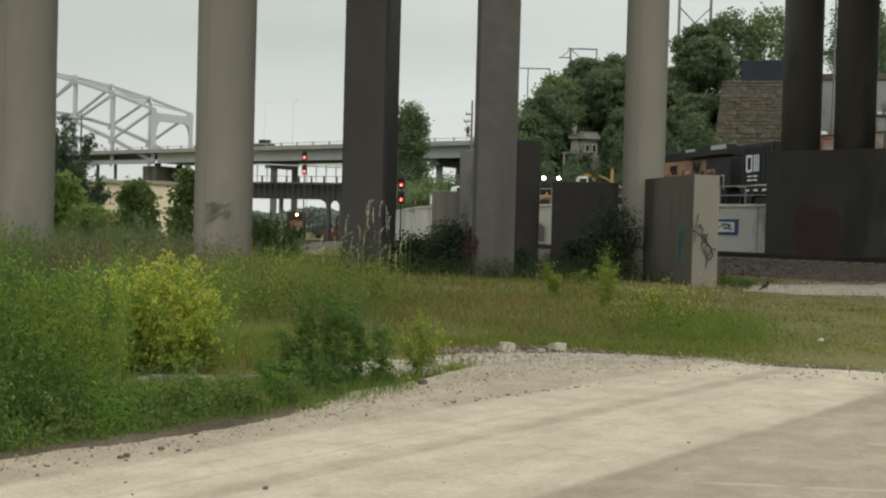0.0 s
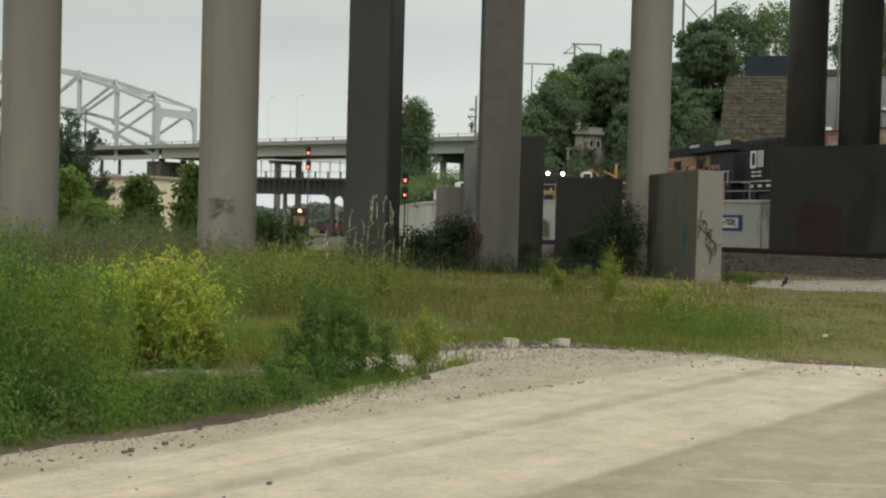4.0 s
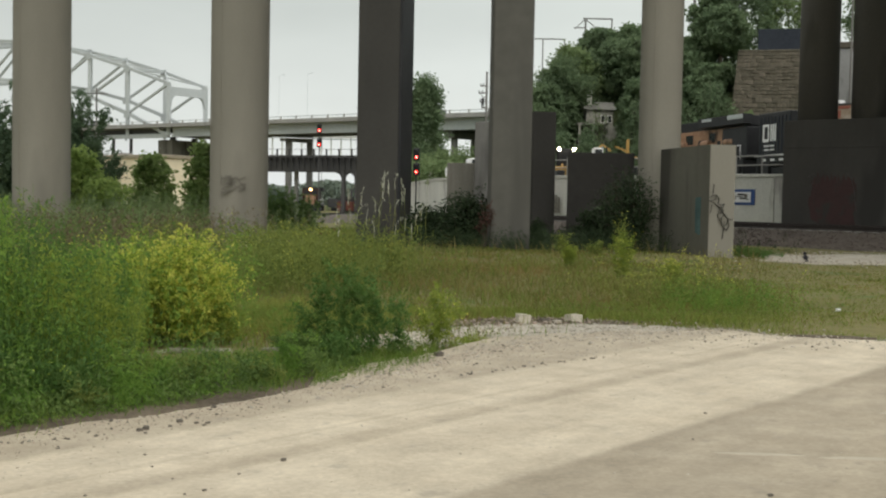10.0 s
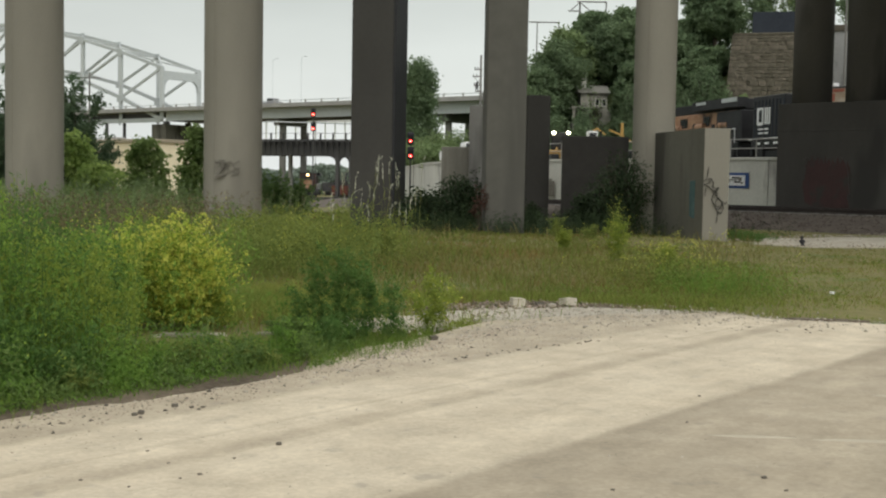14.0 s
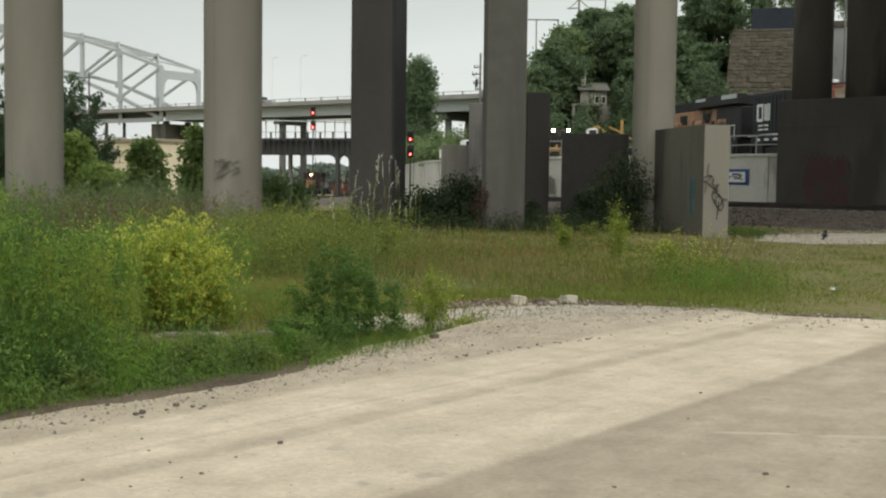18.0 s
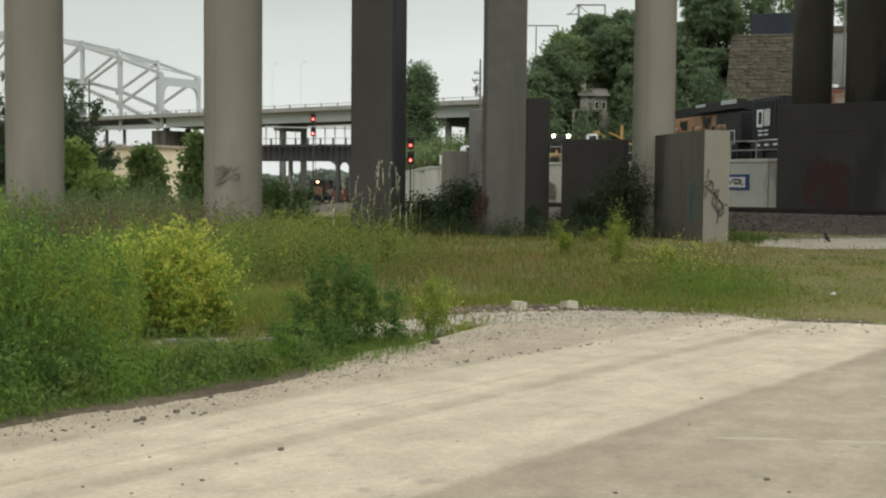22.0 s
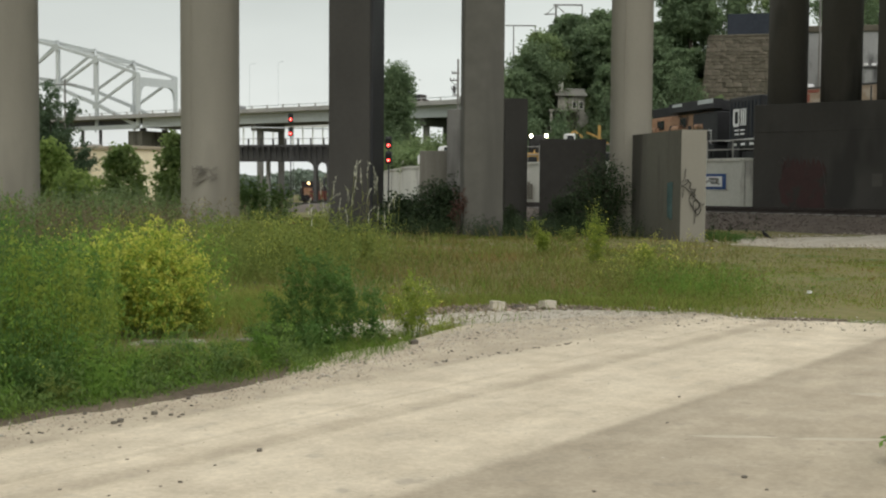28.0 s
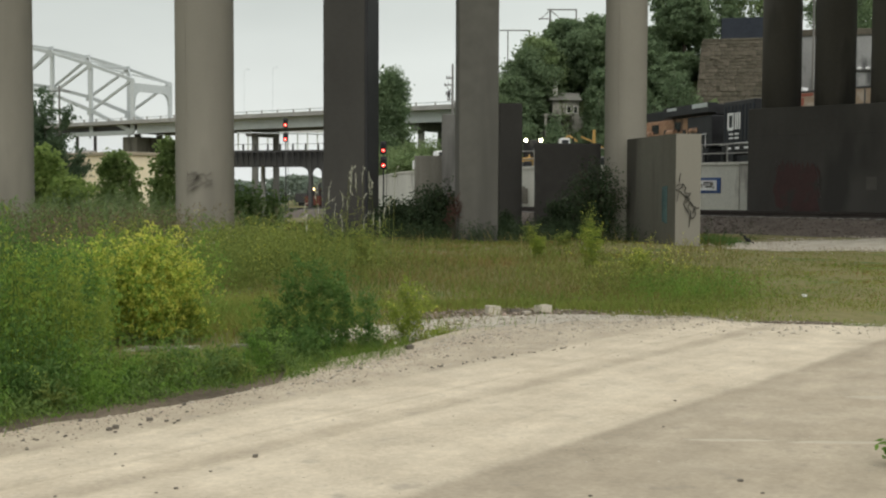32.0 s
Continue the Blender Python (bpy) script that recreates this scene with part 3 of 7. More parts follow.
def pier(at, rz, w, d, material, label, kind_of="square", top=TOP):
    root = thing("viaduct_pier", label, "pier", (at[0], at[1], float(ground_z(at[0], at[1]))), rz, "piers under the viaduct")
    bm = bmesh.new()
    if kind_of == "round":
        bmesh.ops.create_cone(bm, cap_ends=True, segments=40, radius1=w / 2, radius2=w / 2, depth=top + 0.5, matrix=Matrix.Translation((0, 0, top / 2 - 0.25)))
    else:
        box(bm, (w, d, top + 0.5), (0, 0, top / 2 - 0.25), 0.06)
    shaft = part("shaft", bm, material, root)
    if kind_of == "round":
        shaft.data.shade_smooth()
        shaft.data.set_sharp_from_angle(angle=radians(50))
        for a in (-118, 62):
            seam = box(bmesh.new(), (0.035, 0.03, top + 0.4), (w / 2 * math.cos(radians(a)), w / 2 * math.sin(radians(a)), top / 2 - 0.2), 0, a + 90)
            part("form_seam", seam, material, root)
    lift = 3.2 if top > 8 else 1.75
    for k in range(1, int(top / lift)):
        z = k * lift
        ring = bmesh.new()
        if kind_of == "round":
            bmesh.ops.create_cone(ring, cap_ends=True, segments=40, radius1=w / 2 + 0.004, radius2=w / 2 + 0.004, depth=0.03, matrix=Matrix.Translation((0, 0, z)))
        else:
            box(ring, (w + 0.008, d + 0.008, 0.025), (0, 0, z))
        part("lift_joint", ring, material, root)
    return root


pier((-18.2, 50.2), 0, 2.42, 2.42, CONCRETE, "tall round pale concrete viaduct pier rising from weeds", "round")
pier((-8.96, 47.0), 0, 2.34, 2.34, CONCRETE, "tall round pale concrete viaduct pier with scrawled graffiti near its foot", "round")
dark_pier = pier((-2.86, 43.7), -14, 1.62, 1.62, DARK_CONCRETE, "tall dark square viaduct pier behind tall grass", "square")
pier((1.78, 41.0), 4, 1.4, 1.35, DULL_CONCRETE, "tall grey-brown square viaduct pier with a stained face", "square")
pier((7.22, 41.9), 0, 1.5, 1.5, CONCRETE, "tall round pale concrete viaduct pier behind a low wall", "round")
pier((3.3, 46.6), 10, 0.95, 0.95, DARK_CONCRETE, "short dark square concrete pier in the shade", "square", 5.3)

# black sheet paints the shade on this pier's right side face
part("pilaster", box(bmesh.new(), (0.12, 1.5, TOP + 0.4), (0.84, -0.02, TOP / 2 - 0.25), 0.02), BLACK, dark_pier, "side face painted black for its shade")

# viaduct deck that the piers carry, high overhead and unseen, widened for its shade
deck = thing("viaduct_deck", "broad concrete highway deck carried high on the piers", "bridge", kind="structure")
bm = box(bmesh.new(), (80, 13.0, 0.5), (0, 0, TOP + 1.1))
slab = part("slab", bm, GREY_CONCRETE, deck)
for k in range(5):
    bm = box(bmesh.new(), (80, 0.5, 0.9), (0, -5.0 + 2.5 * k, TOP + 0.42))
    part("girder", bm, STEEL_DARK, deck)
deck.matrix_basis = pose(6, 46, 0, 0, 0, -18)

# a second deck over the tracks, unseen, added to shade the wall pier
shade_deck = thing("viaduct_deck", "broad unseen deck added over the tracks for shade", "bridge", kind="structure")
part("slab", box(bmesh.new(), (60, 24, 0.5), (6, 0, TOP + 1.1)), GREY_CONCRETE, shade_deck)
for k in range(7):
    part("girder", box(bmesh.new(), (60, 0.5, 0.9), (6, -9 + 3 * k, TOP + 0.4)), STEEL_DARK, shade_deck)
shade_deck.matrix_basis = pose(34, 41, 0, 0, 0, -42)

# big dark wall pier by the tracks with round columns on it
wp = thing("wall_pier", "long weathered concrete wall pier darkened for shade, round columns on top", "pier", (16.17, 58, 0), math.degrees(math.atan2(-4.2, 4.6)))
part("base_wall", box(bmesh.new(), (16, 2.0, 6.4), (8, 1.0, 2.75), 0.05), WALL_SHADE, wp)
part("ledge", box(bmesh.new(), (16.03, 2.03, 0.1), (8.0, 1.0, 4.6), 0.03), WALL_SHADE, wp)
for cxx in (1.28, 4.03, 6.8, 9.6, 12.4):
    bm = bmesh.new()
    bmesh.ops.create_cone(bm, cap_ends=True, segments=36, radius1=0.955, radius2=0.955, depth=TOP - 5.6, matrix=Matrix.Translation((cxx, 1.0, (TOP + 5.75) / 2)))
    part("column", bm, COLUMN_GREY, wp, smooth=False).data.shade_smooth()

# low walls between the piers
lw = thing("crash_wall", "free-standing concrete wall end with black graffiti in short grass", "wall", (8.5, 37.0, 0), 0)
# dark side and pale end: one wall's shaded and lit faces, painted apart
part("wall_body", prism(bmesh.new(), [(-0.5, 0), (0.33, 0.055), (-0.53, 4.3), (-1.36, 4.24)], -0.4, 3.6), SHADED_STAINED, lw)
part("lit_end_face", prism(bmesh.new(), [(-0.495, -0.03), (0.325, 0.025), (0.32, 0.08), (-0.49, 0.02)], -0.4, 3.59), CONCRETE, lw, "concrete end face, its light painted as a paler tone")
lw2 = thing("crash_wall", "dark concrete wall block behind a shaded shrub", "wall", (5.5, 45, 0), -6)
part("wall_body", box(bmesh.new(), (2.55, 2.0, 4.1), (0, 0.6, 1.55), 0.05), SHADE_CONCRETE, lw2)
lw3 = thing("abutment", "grey concrete abutment with a taller pilaster at its end", "abutment", (0.6, 75, 0), -6)
part("wall_body", box(bmesh.new(), (2.75, 2.0, 5.2), (0, 1, 1.5), 0.05), mat("streaked_abutment_concrete", (0.15, 0.144, 0.122), (0.25, 0.238, 0.203), 1.4, 6, 0.9, 0.2, spots=(1.1, (0.085, 0.08, 0.07), 0.52), streak=14, grain=0.2), lw3)
part("pilaster", box(bmesh.new(), (0.9, 1.4, 7.4), (0.95, -0.4, 3.0), 0.04), PIER_GREY, lw3)

# ---- lower railway track ----
TRACK = [(42, 24), (30, 35.5), (18.4, 48), (12.9, 54), (5.6, 63.5), (-2.8, 77), (-10.5, 105), (-17.2, 145), (-23.5, 185), (-26.4, 206), (-27.8, 229), (-27.5, 248), (-26.6, 268), (-23, 310), (-16, 360)]
TRACK_S = [0.0]
for p, q in zip(TRACK, TRACK[1:]):
    TRACK_S.append(TRACK_S[-1] + math.dist(p, q))


def track_xy(s):
    return float(np.interp(s, TRACK_S, [p[0] for p in TRACK])), float(np.interp(s, TRACK_S, [p[1] for p in TRACK]))


def track_way(s):
    a, b = np.array(track_xy(s - 6)), np.array(track_xy(s + 6))
    d = (b - a) / np.linalg.norm(b - a)
    return d


def rail_z(y):
    return 0.86 - 1.78 * float(sm(66, 170, y)) - 0.7 * float(sm(185, 270, y))


def swept(profile, side, s0, s1, step, lift=0.0):
    """A profile (offset, height) carried along the track."""
    vs, k = [], len(profile)
    ss = np.arange(s0, s1, step)
    for s in ss:
        x, y = track_xy(s)
        d = track_way(s)
        nx, ny = -d[1], d[0]
        z = rail_z(y)
        for o, h in profile:
            vs.append((x + nx * (o + side), y + ny * (o + side), z + h + lift))
    fs = [(i * k + j, i * k + j + 1, (i + 1) * k + j + 1, (i + 1) * k + j) for i in range(len(ss) - 1) for j in range(k - 1)]
    return vs, fs


bed = thing("track", "railway track on a bank of dark brown ballast", "railway", kind="structure")
vs, fs = swept([(-5.5, -0.25), (-1.9, -0.22), (1.6, -0.22), (1.9, -0.24), (4.3, -1.0), (4.8, -1.3)], 0, 4, TRACK_S[-1] - 8, 1.5)
vs = [(x, y, z + 0.05 * noise.noise((x * 1.7, y * 1.7, 0))) for x, y, z in vs]
soup("ballast_bed", vs, fs, BALLAST, bed)
RAIL = [(-0.07, -0.19), (-0.07, -0.17), (-0.015, -0.15), (-0.015, -0.04), (-0.037, -0.03), (-0.037, 0), (0.037, 0), (0.037, -0.03), (0.015, -0.04), (0.015, -0.15), (0.07, -0.17), (0.07, -0.19)]
for side in (-0.72, 0.72, -4.9, -3.46):
    vs, fs = swept(RAIL, side, 4, TRACK_S[-1] - 8, 2.0)
    soup("rail", vs, fs, RUSTY, bed)

tie_bm = box(bmesh.new(), (2.6, 0.23, 0.17), (0, 0, 0), 0.015)
tie_mesh = bpy.data.meshes.new("sleeper")
tie_bm.to_mesh(tie_mesh)
tie_bm.free()
tie_mesh.materials.append(WOOD)
for k in range(150):
    s = 8 + 0.6 * k
    x, y = track_xy(s)
    d = track_way(s)
    ob = new("sleeper", tie_mesh)
    ob.parent = bed
    ob.matrix_basis = pose(x, y, rail_z(y) - 0.25, 0, 0, math.degrees(math.atan2(d[1], d[0])) + 90)

# ---- the big arched truss bridge far behind ----
BR = Vector((-61.3, 243, 0))
ALONG = Vector((-0.815, 0.58, 0))
ACROSS = Vector((0.58, 0.815, 0))
br = thing("truss_bridge", "pale grey steel arched truss highway bridge on tall piers", "bridge")
tops = [25.1, 29.0, 32.4, 35.2, 37.4, 38.3, 38.6, 38.3, 37.4]
lows = [14.3, 19.2, 23.4, 26.2, 28.0, 29.0, 29.3, 29.0, 28.0]
PANEL = 13.3
for side in (0.0, 10.2):
    node = lambda i, z: BR + ALONG * (PANEL * i) + ACROSS * side + Vector((0, 0, z))
    for i in range(9):
        part("vertical_post", beam(bmesh.new(), node(i, 14.2 if i < 2 else lows[i]), node(i, tops[i]), 0.85 if i == 0 else 0.66, 0.75), STEEL_PALE, br)
        part("hanger", beam(bmesh.new(), node(i, 14.0), node(i, lows[i]), 0.35, 0.35), STEEL_PALE, br)
        if i < 8:
            part("top_chord", beam(bmesh.new(), node(i, tops[i]), node(i + 1, tops[i + 1]), 0.66, 0.62), STEEL_PALE, br)
            part("arch_chord", beam(bmesh.new(), node(i, lows[i]), node(i + 1, lows[i + 1]), 0.72, 0.75), STEEL_PALE, br)
            part("diagonal", beam(bmesh.new(), node(i, tops[i]), node(i + 1, lows[i + 1]), 0.45, 0.45), STEEL_PALE, br)
for i in range(9):
    a = BR + ALONG * (PANEL * i)
    for z in ((23.6,) if i == 0 else (tops[i],)):
        part("portal_beam" if i == 0 else "cross_strut", beam(bmesh.new(), a + Vector((0, 0, z)), a + ACROSS * 10.2 + Vector((0, 0, z)), 0.7, 1.7 if i == 0 else 0.6), STEEL_PALE, br)
    if i < 8:
        part("lateral_brace", beam(bmesh.new(), a + Vector((0, 0, tops[i])), a + ALONG * PANEL + ACROSS * 10.2 + Vector((0, 0, tops[i + 1])), 0.32, 0.32), STEEL_PALE, br)
        part("lateral_brace", beam(bmesh.new(), a + ACROSS * 10.2 + Vector((0, 0, tops[i])), a + ALONG * PANEL + Vector((0, 0, tops[i + 1])), 0.32, 0.32), STEEL_PALE, br)


def slabline(name, s0, s1, z0, z1, off0, off1, material, parent):
    """A long bar of the bridge, from s0 to s1 along it."""
    bm = bmesh.new()
    quad = [BR + ALONG * s + ACROSS * o for s in (s0, s1) for o in (off0, off1)]
    prism(bm, [(quad[0].x, quad[0].y), (quad[1].x, quad[1].y), (quad[3].x, quad[3].y), (quad[2].x, quad[2].y)], z0, z1)
    bmesh.ops.recalc_face_normals(bm, faces=bm.faces)
    return part(name, bm, material, parent)


slabline("deck", -120, 180, 15.9, 16.35, -1.2, 11.5, GREY_CONCRETE, br)
slabline("girder", -120, -1, 13.9, 15.9, 0.2, 0.8, STEEL_PALE, br)
slabline("girder", -120, -1, 13.9, 15.9, 9.6, 10.2, STEEL_PALE, br)
slabline("fascia", -120, 180, 15.85, 16.62, -1.5, -1.2, GREY_CONCRETE, br)
slabline("floor_beam", 0, 180, 13.7, 14.6, -0.2, 0.4, STEEL_PALE, br)
slabline("railing", -120, 180, 17.02, 17.14, -1.45, -1.3, STEEL_PALE, br)
for side in (0.0, 10.2):
    inward = ACROSS * (1 if side == 0 else -1)
    foot = BR + ACROSS * side
    bm = bmesh.new()
    rim = [(0.0, 22.8), (2.2, 22.8), (1.3, 22.5), (0.8, 22.0), (0.55, 21.3), (0.45, 20.4), (0.0, 20.4)]
    ends = [[bm.verts.new(foot + inward * a + ALONG * o + Vector((0, 0, z))) for a, z in rim] for o in (-0.35, 0.35)]
    bm.faces.new(ends[0])
    bm.faces.new(ends[1][::-1])
    for i in range(len(rim)):
        j = (i + 1) % len(rim)
        bm.faces.new((ends[0][j], ends[0][i], ends[1][i], ends[1][j]))
    bmesh.ops.recalc_face_normals(bm, faces=bm.faces)
    part("knee_brace", bm, STEEL_PALE, br)
    for i in range(1, 8):
        for z in (tops[i], lows[i]):
            p = BR + ALONG * (PANEL * i) + ACROSS * (side - 0.42) + Vector((0, 0, z - 0.2))
            part("gusset_plate", box(bmesh.new(), (1.7, 0.08, 1.5), p, 0, -35.4), STEEL_PALE, br)
for k in range(76):
    p = BR + ALONG * (-118 + 4 * k) + ACROSS * -1.38
    part("railing_post", box(bmesh.new(), (0.26, 0.26, 0.62), (p.x, p.y, 16.9)), GREY_CONCRETE, br)
for s in (-112, -92, -72, -52, -32, -13, 2, 14, 20, 26, 33, 40, 52, 70, 95, 120, 150):
    slim = 10 < s < 60
    for o in (1.5,) if slim else (3.0, 9.0):
        p = BR + ALONG * s + ACROSS * o
        w = 0.55 if slim else 1.15
        part("bridge_column", box(bmesh.new(), (w, w, 15.2), (p.x, p.y, 6.4)), STEEL_DARK if slim else PIER_GREY, br)
    p = BR + ALONG * s + ACROSS * 5.2
    if s < 0 or s > 60:
        part("pier_cap", box(bmesh.new(), (1.5, 8.2, 1.3), (p.x, p.y, 13.25), 0.15, -35), PIER_GREY, br)
p = BR + ALONG * 2 + ACROSS * 5
part("main_pier", box(bmesh.new(), (4.4, 8.5, 14.0), (p.x, p.y, 6.3), 0.1, -35), SHADED_STAINED, br)
# dark slabs paint the shadow on the deck's underside
slabline("underside_shade", 0, 180, 14.65, 15.7, 0.6, 1.1, STEEL_DARK, br)
slabline("under_deck_shade", -120, 0, 13.95, 14.5, 1.0, 9.4, STEEL_DARK, br)
for s in (-29.3, -21.3):
    p = BR + ALONG * s + ACROSS * 11
    part("lamp_post", rod(bmesh.new(), (p.x, p.y, 16), (p.x, p.y, 26.6), 0.035, 0.025, 6), STEEL_PALE, br)
    part("lamp_arm", rod(bmesh.new(), (p.x, p.y, 26.6), (p.x + 0.7, p.y, 27.0), 0.025, 0.02, 6), STEEL_PALE, br)
    part("lamp_head", box(bmesh.new(), (0.5, 0.2, 0.08), (p.x + 0.9, p.y, 27.0), 0.02), STEEL_PALE, br)

# ---- lower railway bridge in front of it ----
lb = thing("railway_bridge", "dark riveted steel railway bridge with arched bents", "bridge", (-31, 171, 0), math.degrees(math.atan2(-6, 16.5)))
part("girder", box(bmesh.new(), (46, 0.5, 2.0), (17, 0, 6.5)), STEEL_DARK, lb)
part("girder", box(bmesh.new(), (46, 0.5, 2.0), (17, 5, 6.5)), STEEL_DARK, lb)
part("deck", box(bmesh.new(), (46, 6.4, 0.35), (17, 2.5, 7.62)), STEEL_DARK, lb)
for k in range(50):
    bm = prism(bmesh.new(), [(-0.25, 5.45), (-0.35, 5.45), (-0.95, 7.35), (-0.95, 7.55), (-0.25, 7.55)][::-1], -0.1, 0.1)
    bmesh.ops.rotate(bm, cent=(0, 0, 0), matrix=Matrix(((0, 0, 1), (1, 0, 0), (0, 1, 0))), verts=bm.verts)
    part("bracket", bm, STEEL_DARK, lb).location = (-5.5 + 0.92 * k, 0, 0)
for k in range(23):
    part("railing_post", box(bmesh.new(), (0.2, 0.2, 1.0), (-5 + 2 * k, -0.8, 8.2)), STEEL_DARK, lb)
for x in (15.4, 17.5, 21.5, 26.5, 32.0):
    bm = bmesh.new()
    box(bm, (0.5, 0.6, 6.6), (x, 0, 2.2))
    for j in range(6):
        a0, a1 = math.pi * j / 12, math.pi * (j + 1) / 12
        for sg in (-1, 1):
            beam(bm, (x + sg * (1.05 - 1.05 * math.cos(a0)), 0, 4.2 + 1.3 * math.sin(a0)), (x + sg * (1.05 - 1.05 * math.cos(a1)), 0, 4.2 + 1.3 * math.sin(a1)), 0.3, 0.5)
    part("arched_bent", bm, STEEL_DARK, lb)
for z in (8.65,):
    part("handrail", box(bmesh.new(), (46, 0.05, 0.05), (17, -0.8, z)), STEEL_DARK, lb)

for x, w in ((6.2, 0.5),):
    part("pale_post", box(bmesh.new(), (w, w, 7.5), (x, 3.0, 2.0), 0.03), GREY_CONCRETE, lb, "pale concrete post")

# a far trestle seen between the bridges, haze painted in as near-sky white
tr = thing("trestle", "pale far-off steel trestle bridge behind the other bridges", "bridge", (-60, 300, 0), -8)
part("deck", box(bmesh.new(), (70, 3.0, 0.5), (25, 0, 17.4)), STEEL_HAZE, tr)
part("bottom_chord", box(bmesh.new(), (70, 0.3, 0.4), (25, 0, 11.2)), STEEL_HAZE, tr)
for k in range(27):
    part("web_post", box(bmesh.new(), (0.34, 0.3, 6.2), (-9 + 2.6 * k, 0, 14.2)), STEEL_HAZE, tr)
for x in (-8.0, 58.0):
    part("bridge_pier", box(bmesh.new(), (2.0, 3.0, 14.0), (x, 0, 4.2), 0.1), PIER_GREY, tr)

# ---- stone bluff tower with a dark screen on top ----
tower = thing("stone_abutment", "massive battered limestone masonry abutment with a dark screen on top", "abutment", (25.6, 95, 3.0), -14)
rngm = np.random.default_rng(4)
bm = bmesh.new()
lo, hi = 3.9, 2.95
vsx = [(-lo, -0.8, 0), (lo + 1.2, -0.8, 0), (lo + 1.2, 7, 0), (-lo, 7, 0), (-hi, 0, 11.3), (hi + 1.2, 0, 11.3), (hi + 1.2, 6, 11.3), (-hi, 6, 11.3)]
vv = [bm.verts.new(c) for c in vsx]
for q in ((3, 2, 1, 0), (4, 5, 6, 7), (0, 1, 5, 4), (1, 2, 6, 5), (2, 3, 7, 6), (3, 0, 4, 7)):
    bm.faces.new([vv[i] for i in q])
part("core", bm, MORTAR, tower)
part("screen", box(bmesh.new(), (5.4, 0.3, 1.8), (1.3, 0.6, 12.3), 0.03), NAVY, tower)
part("coping", box(bmesh.new(), (2 * hi + 0.1, 0.9, 0.2), (0.1, 0.4, 11.36), 0.06), STONEWORK, tower)

# ---- rolling stock ----


def locomotive(label, coat, roof, nose_coat, at, rz, lit=False, group="locomotives"):
    """A six-axle road locomotive, front towards +x, standing on the rail heads."""
    root = thing("locomotive", label, "locomotive", at, rz, group)
    part("underframe", box(bmesh.new(), (21.6, 2.9, 0.4), (0, 0, 1.4), 0.04), BLACK, root)
    part("long_hood", box(bmesh.new(), (13.4, 1.9, 2.35), (-3.0, 0, 2.75), 0.08), coat, root)
    part("hood_roof", box(bmesh.new(), (14.6, 1.7, 0.75), (-3.4, 0, 4.28), 0.08), roof, root)
    cab = part("cab", box(bmesh.new(), (2.9, 3.0, 2.85), (5.6, 0, 3.02), 0.14), coat, root)
    part("cab_roof", box(bmesh.new(), (3.1, 3.05, 0.16), (5.6, 0, 4.5), 0.06), roof, root)
    bm = bmesh.new()
    prism(bm, [(0, -0.95), (2.1, -0.75), (2.1, 0.75), (0, 0.95)], 1.6, 3.25)
    bmesh.ops.translate(bm, vec=(7.0, 0, 0), verts=bm.verts)
    part("nose", bm, nose_coat, root)
    for sy in (-0.68, 0.68):
        part("windscreen", box(bmesh.new(), (0.06, 1.05, 0.72), (7.06, sy, 3.75), 0.02), GLASS_DARK, root)
        part("side_window", box(bmesh.new(), (1.3, 0.06, 0.7), (5.7, sy * 2.22, 3.7), 0.02), GLASS_DARK, root)
    for sy in (-1, 1):
        bm = bmesh.new()
        prism(bm, [(-10.9, 0.8 * sy), (-10.9, 1.55 * sy), (-4.0, 1.55 * sy), (-4.0, 0.8 * sy)], 4.05, 4.72)
        bmesh.ops.recalc_face_normals(bm, faces=bm.faces)
        part("radiator_wing", bm, roof, root)
        rail = bmesh.new()
        rod(rail, (-10.4, 1.4 * sy, 2.55), (4.1, 1.4 * sy, 2.55), 0.03, seg=6)
        part("handrail", rail, WHITE, root)
        for k in range(9):
            part("stanchion", rod(bmesh.new(), (-10.3 + 1.8 * k, 1.4 * sy, 1.55), (-10.3 + 1.8 * k, 1.4 * sy, 2.55), 0.025, seg=6), WHITE, root)
        for k in range(6):
            part("hood_door", box(bmesh.new(), (1.3, 0.03, 1.6), (-8.6 + 2.0 * k, 0.96 * sy, 2.7), 0.01), coat, root)
        for x in (-9.9, 9.7):
            part("step", box(bmesh.new(), (0.9, 0.3, 1.0), (x, 1.3 * sy, 1.0), 0.03), BLACK, root)
    for k, x in enumerate((-1.2, 0.9)):
        bm = bmesh.new()
        bmesh.ops.create_cone(bm, cap_ends=True, segments=20, radius1=0.55, radius2=0.5, depth=0.3, matrix=Matrix.Translation((x * 1.6 - 2, 0, 4.35)))
        part("roof_fan", bm, roof, root)
    part("fuel_tank", box(bmesh.new(), (4.8, 2.6, 0.85), (0, 0, 0.78), 0.12), BLACK, root)
    for x in (-1, 1):
        part("pilot", box(bmesh.new(), (0.25, 2.9, 0.9), (10.75 * x, 0, 0.72), 0.04), BLACK, root)
        part("coupler", box(bmesh.new(), (0.7, 0.3, 0.3), (11.2 * x, 0, 0.9), 0.05), RUSTY, root)
    part("headlight", rod(bmesh.new(), (7.06, 0, 4.2), (7.24, 0, 4.2), 0.24 if lit else 0.16, seg=16), AMBER_LAMP if lit else GLASS_DARK, root, "lit amber-white headlight" if lit else "")
    for x in (-7.0, 7.0):
        bogie = part("bogie", box(bmesh.new(), (4.6, 2.5, 0.45), (x, 0, 0.72), 0.06), BLACK, root)
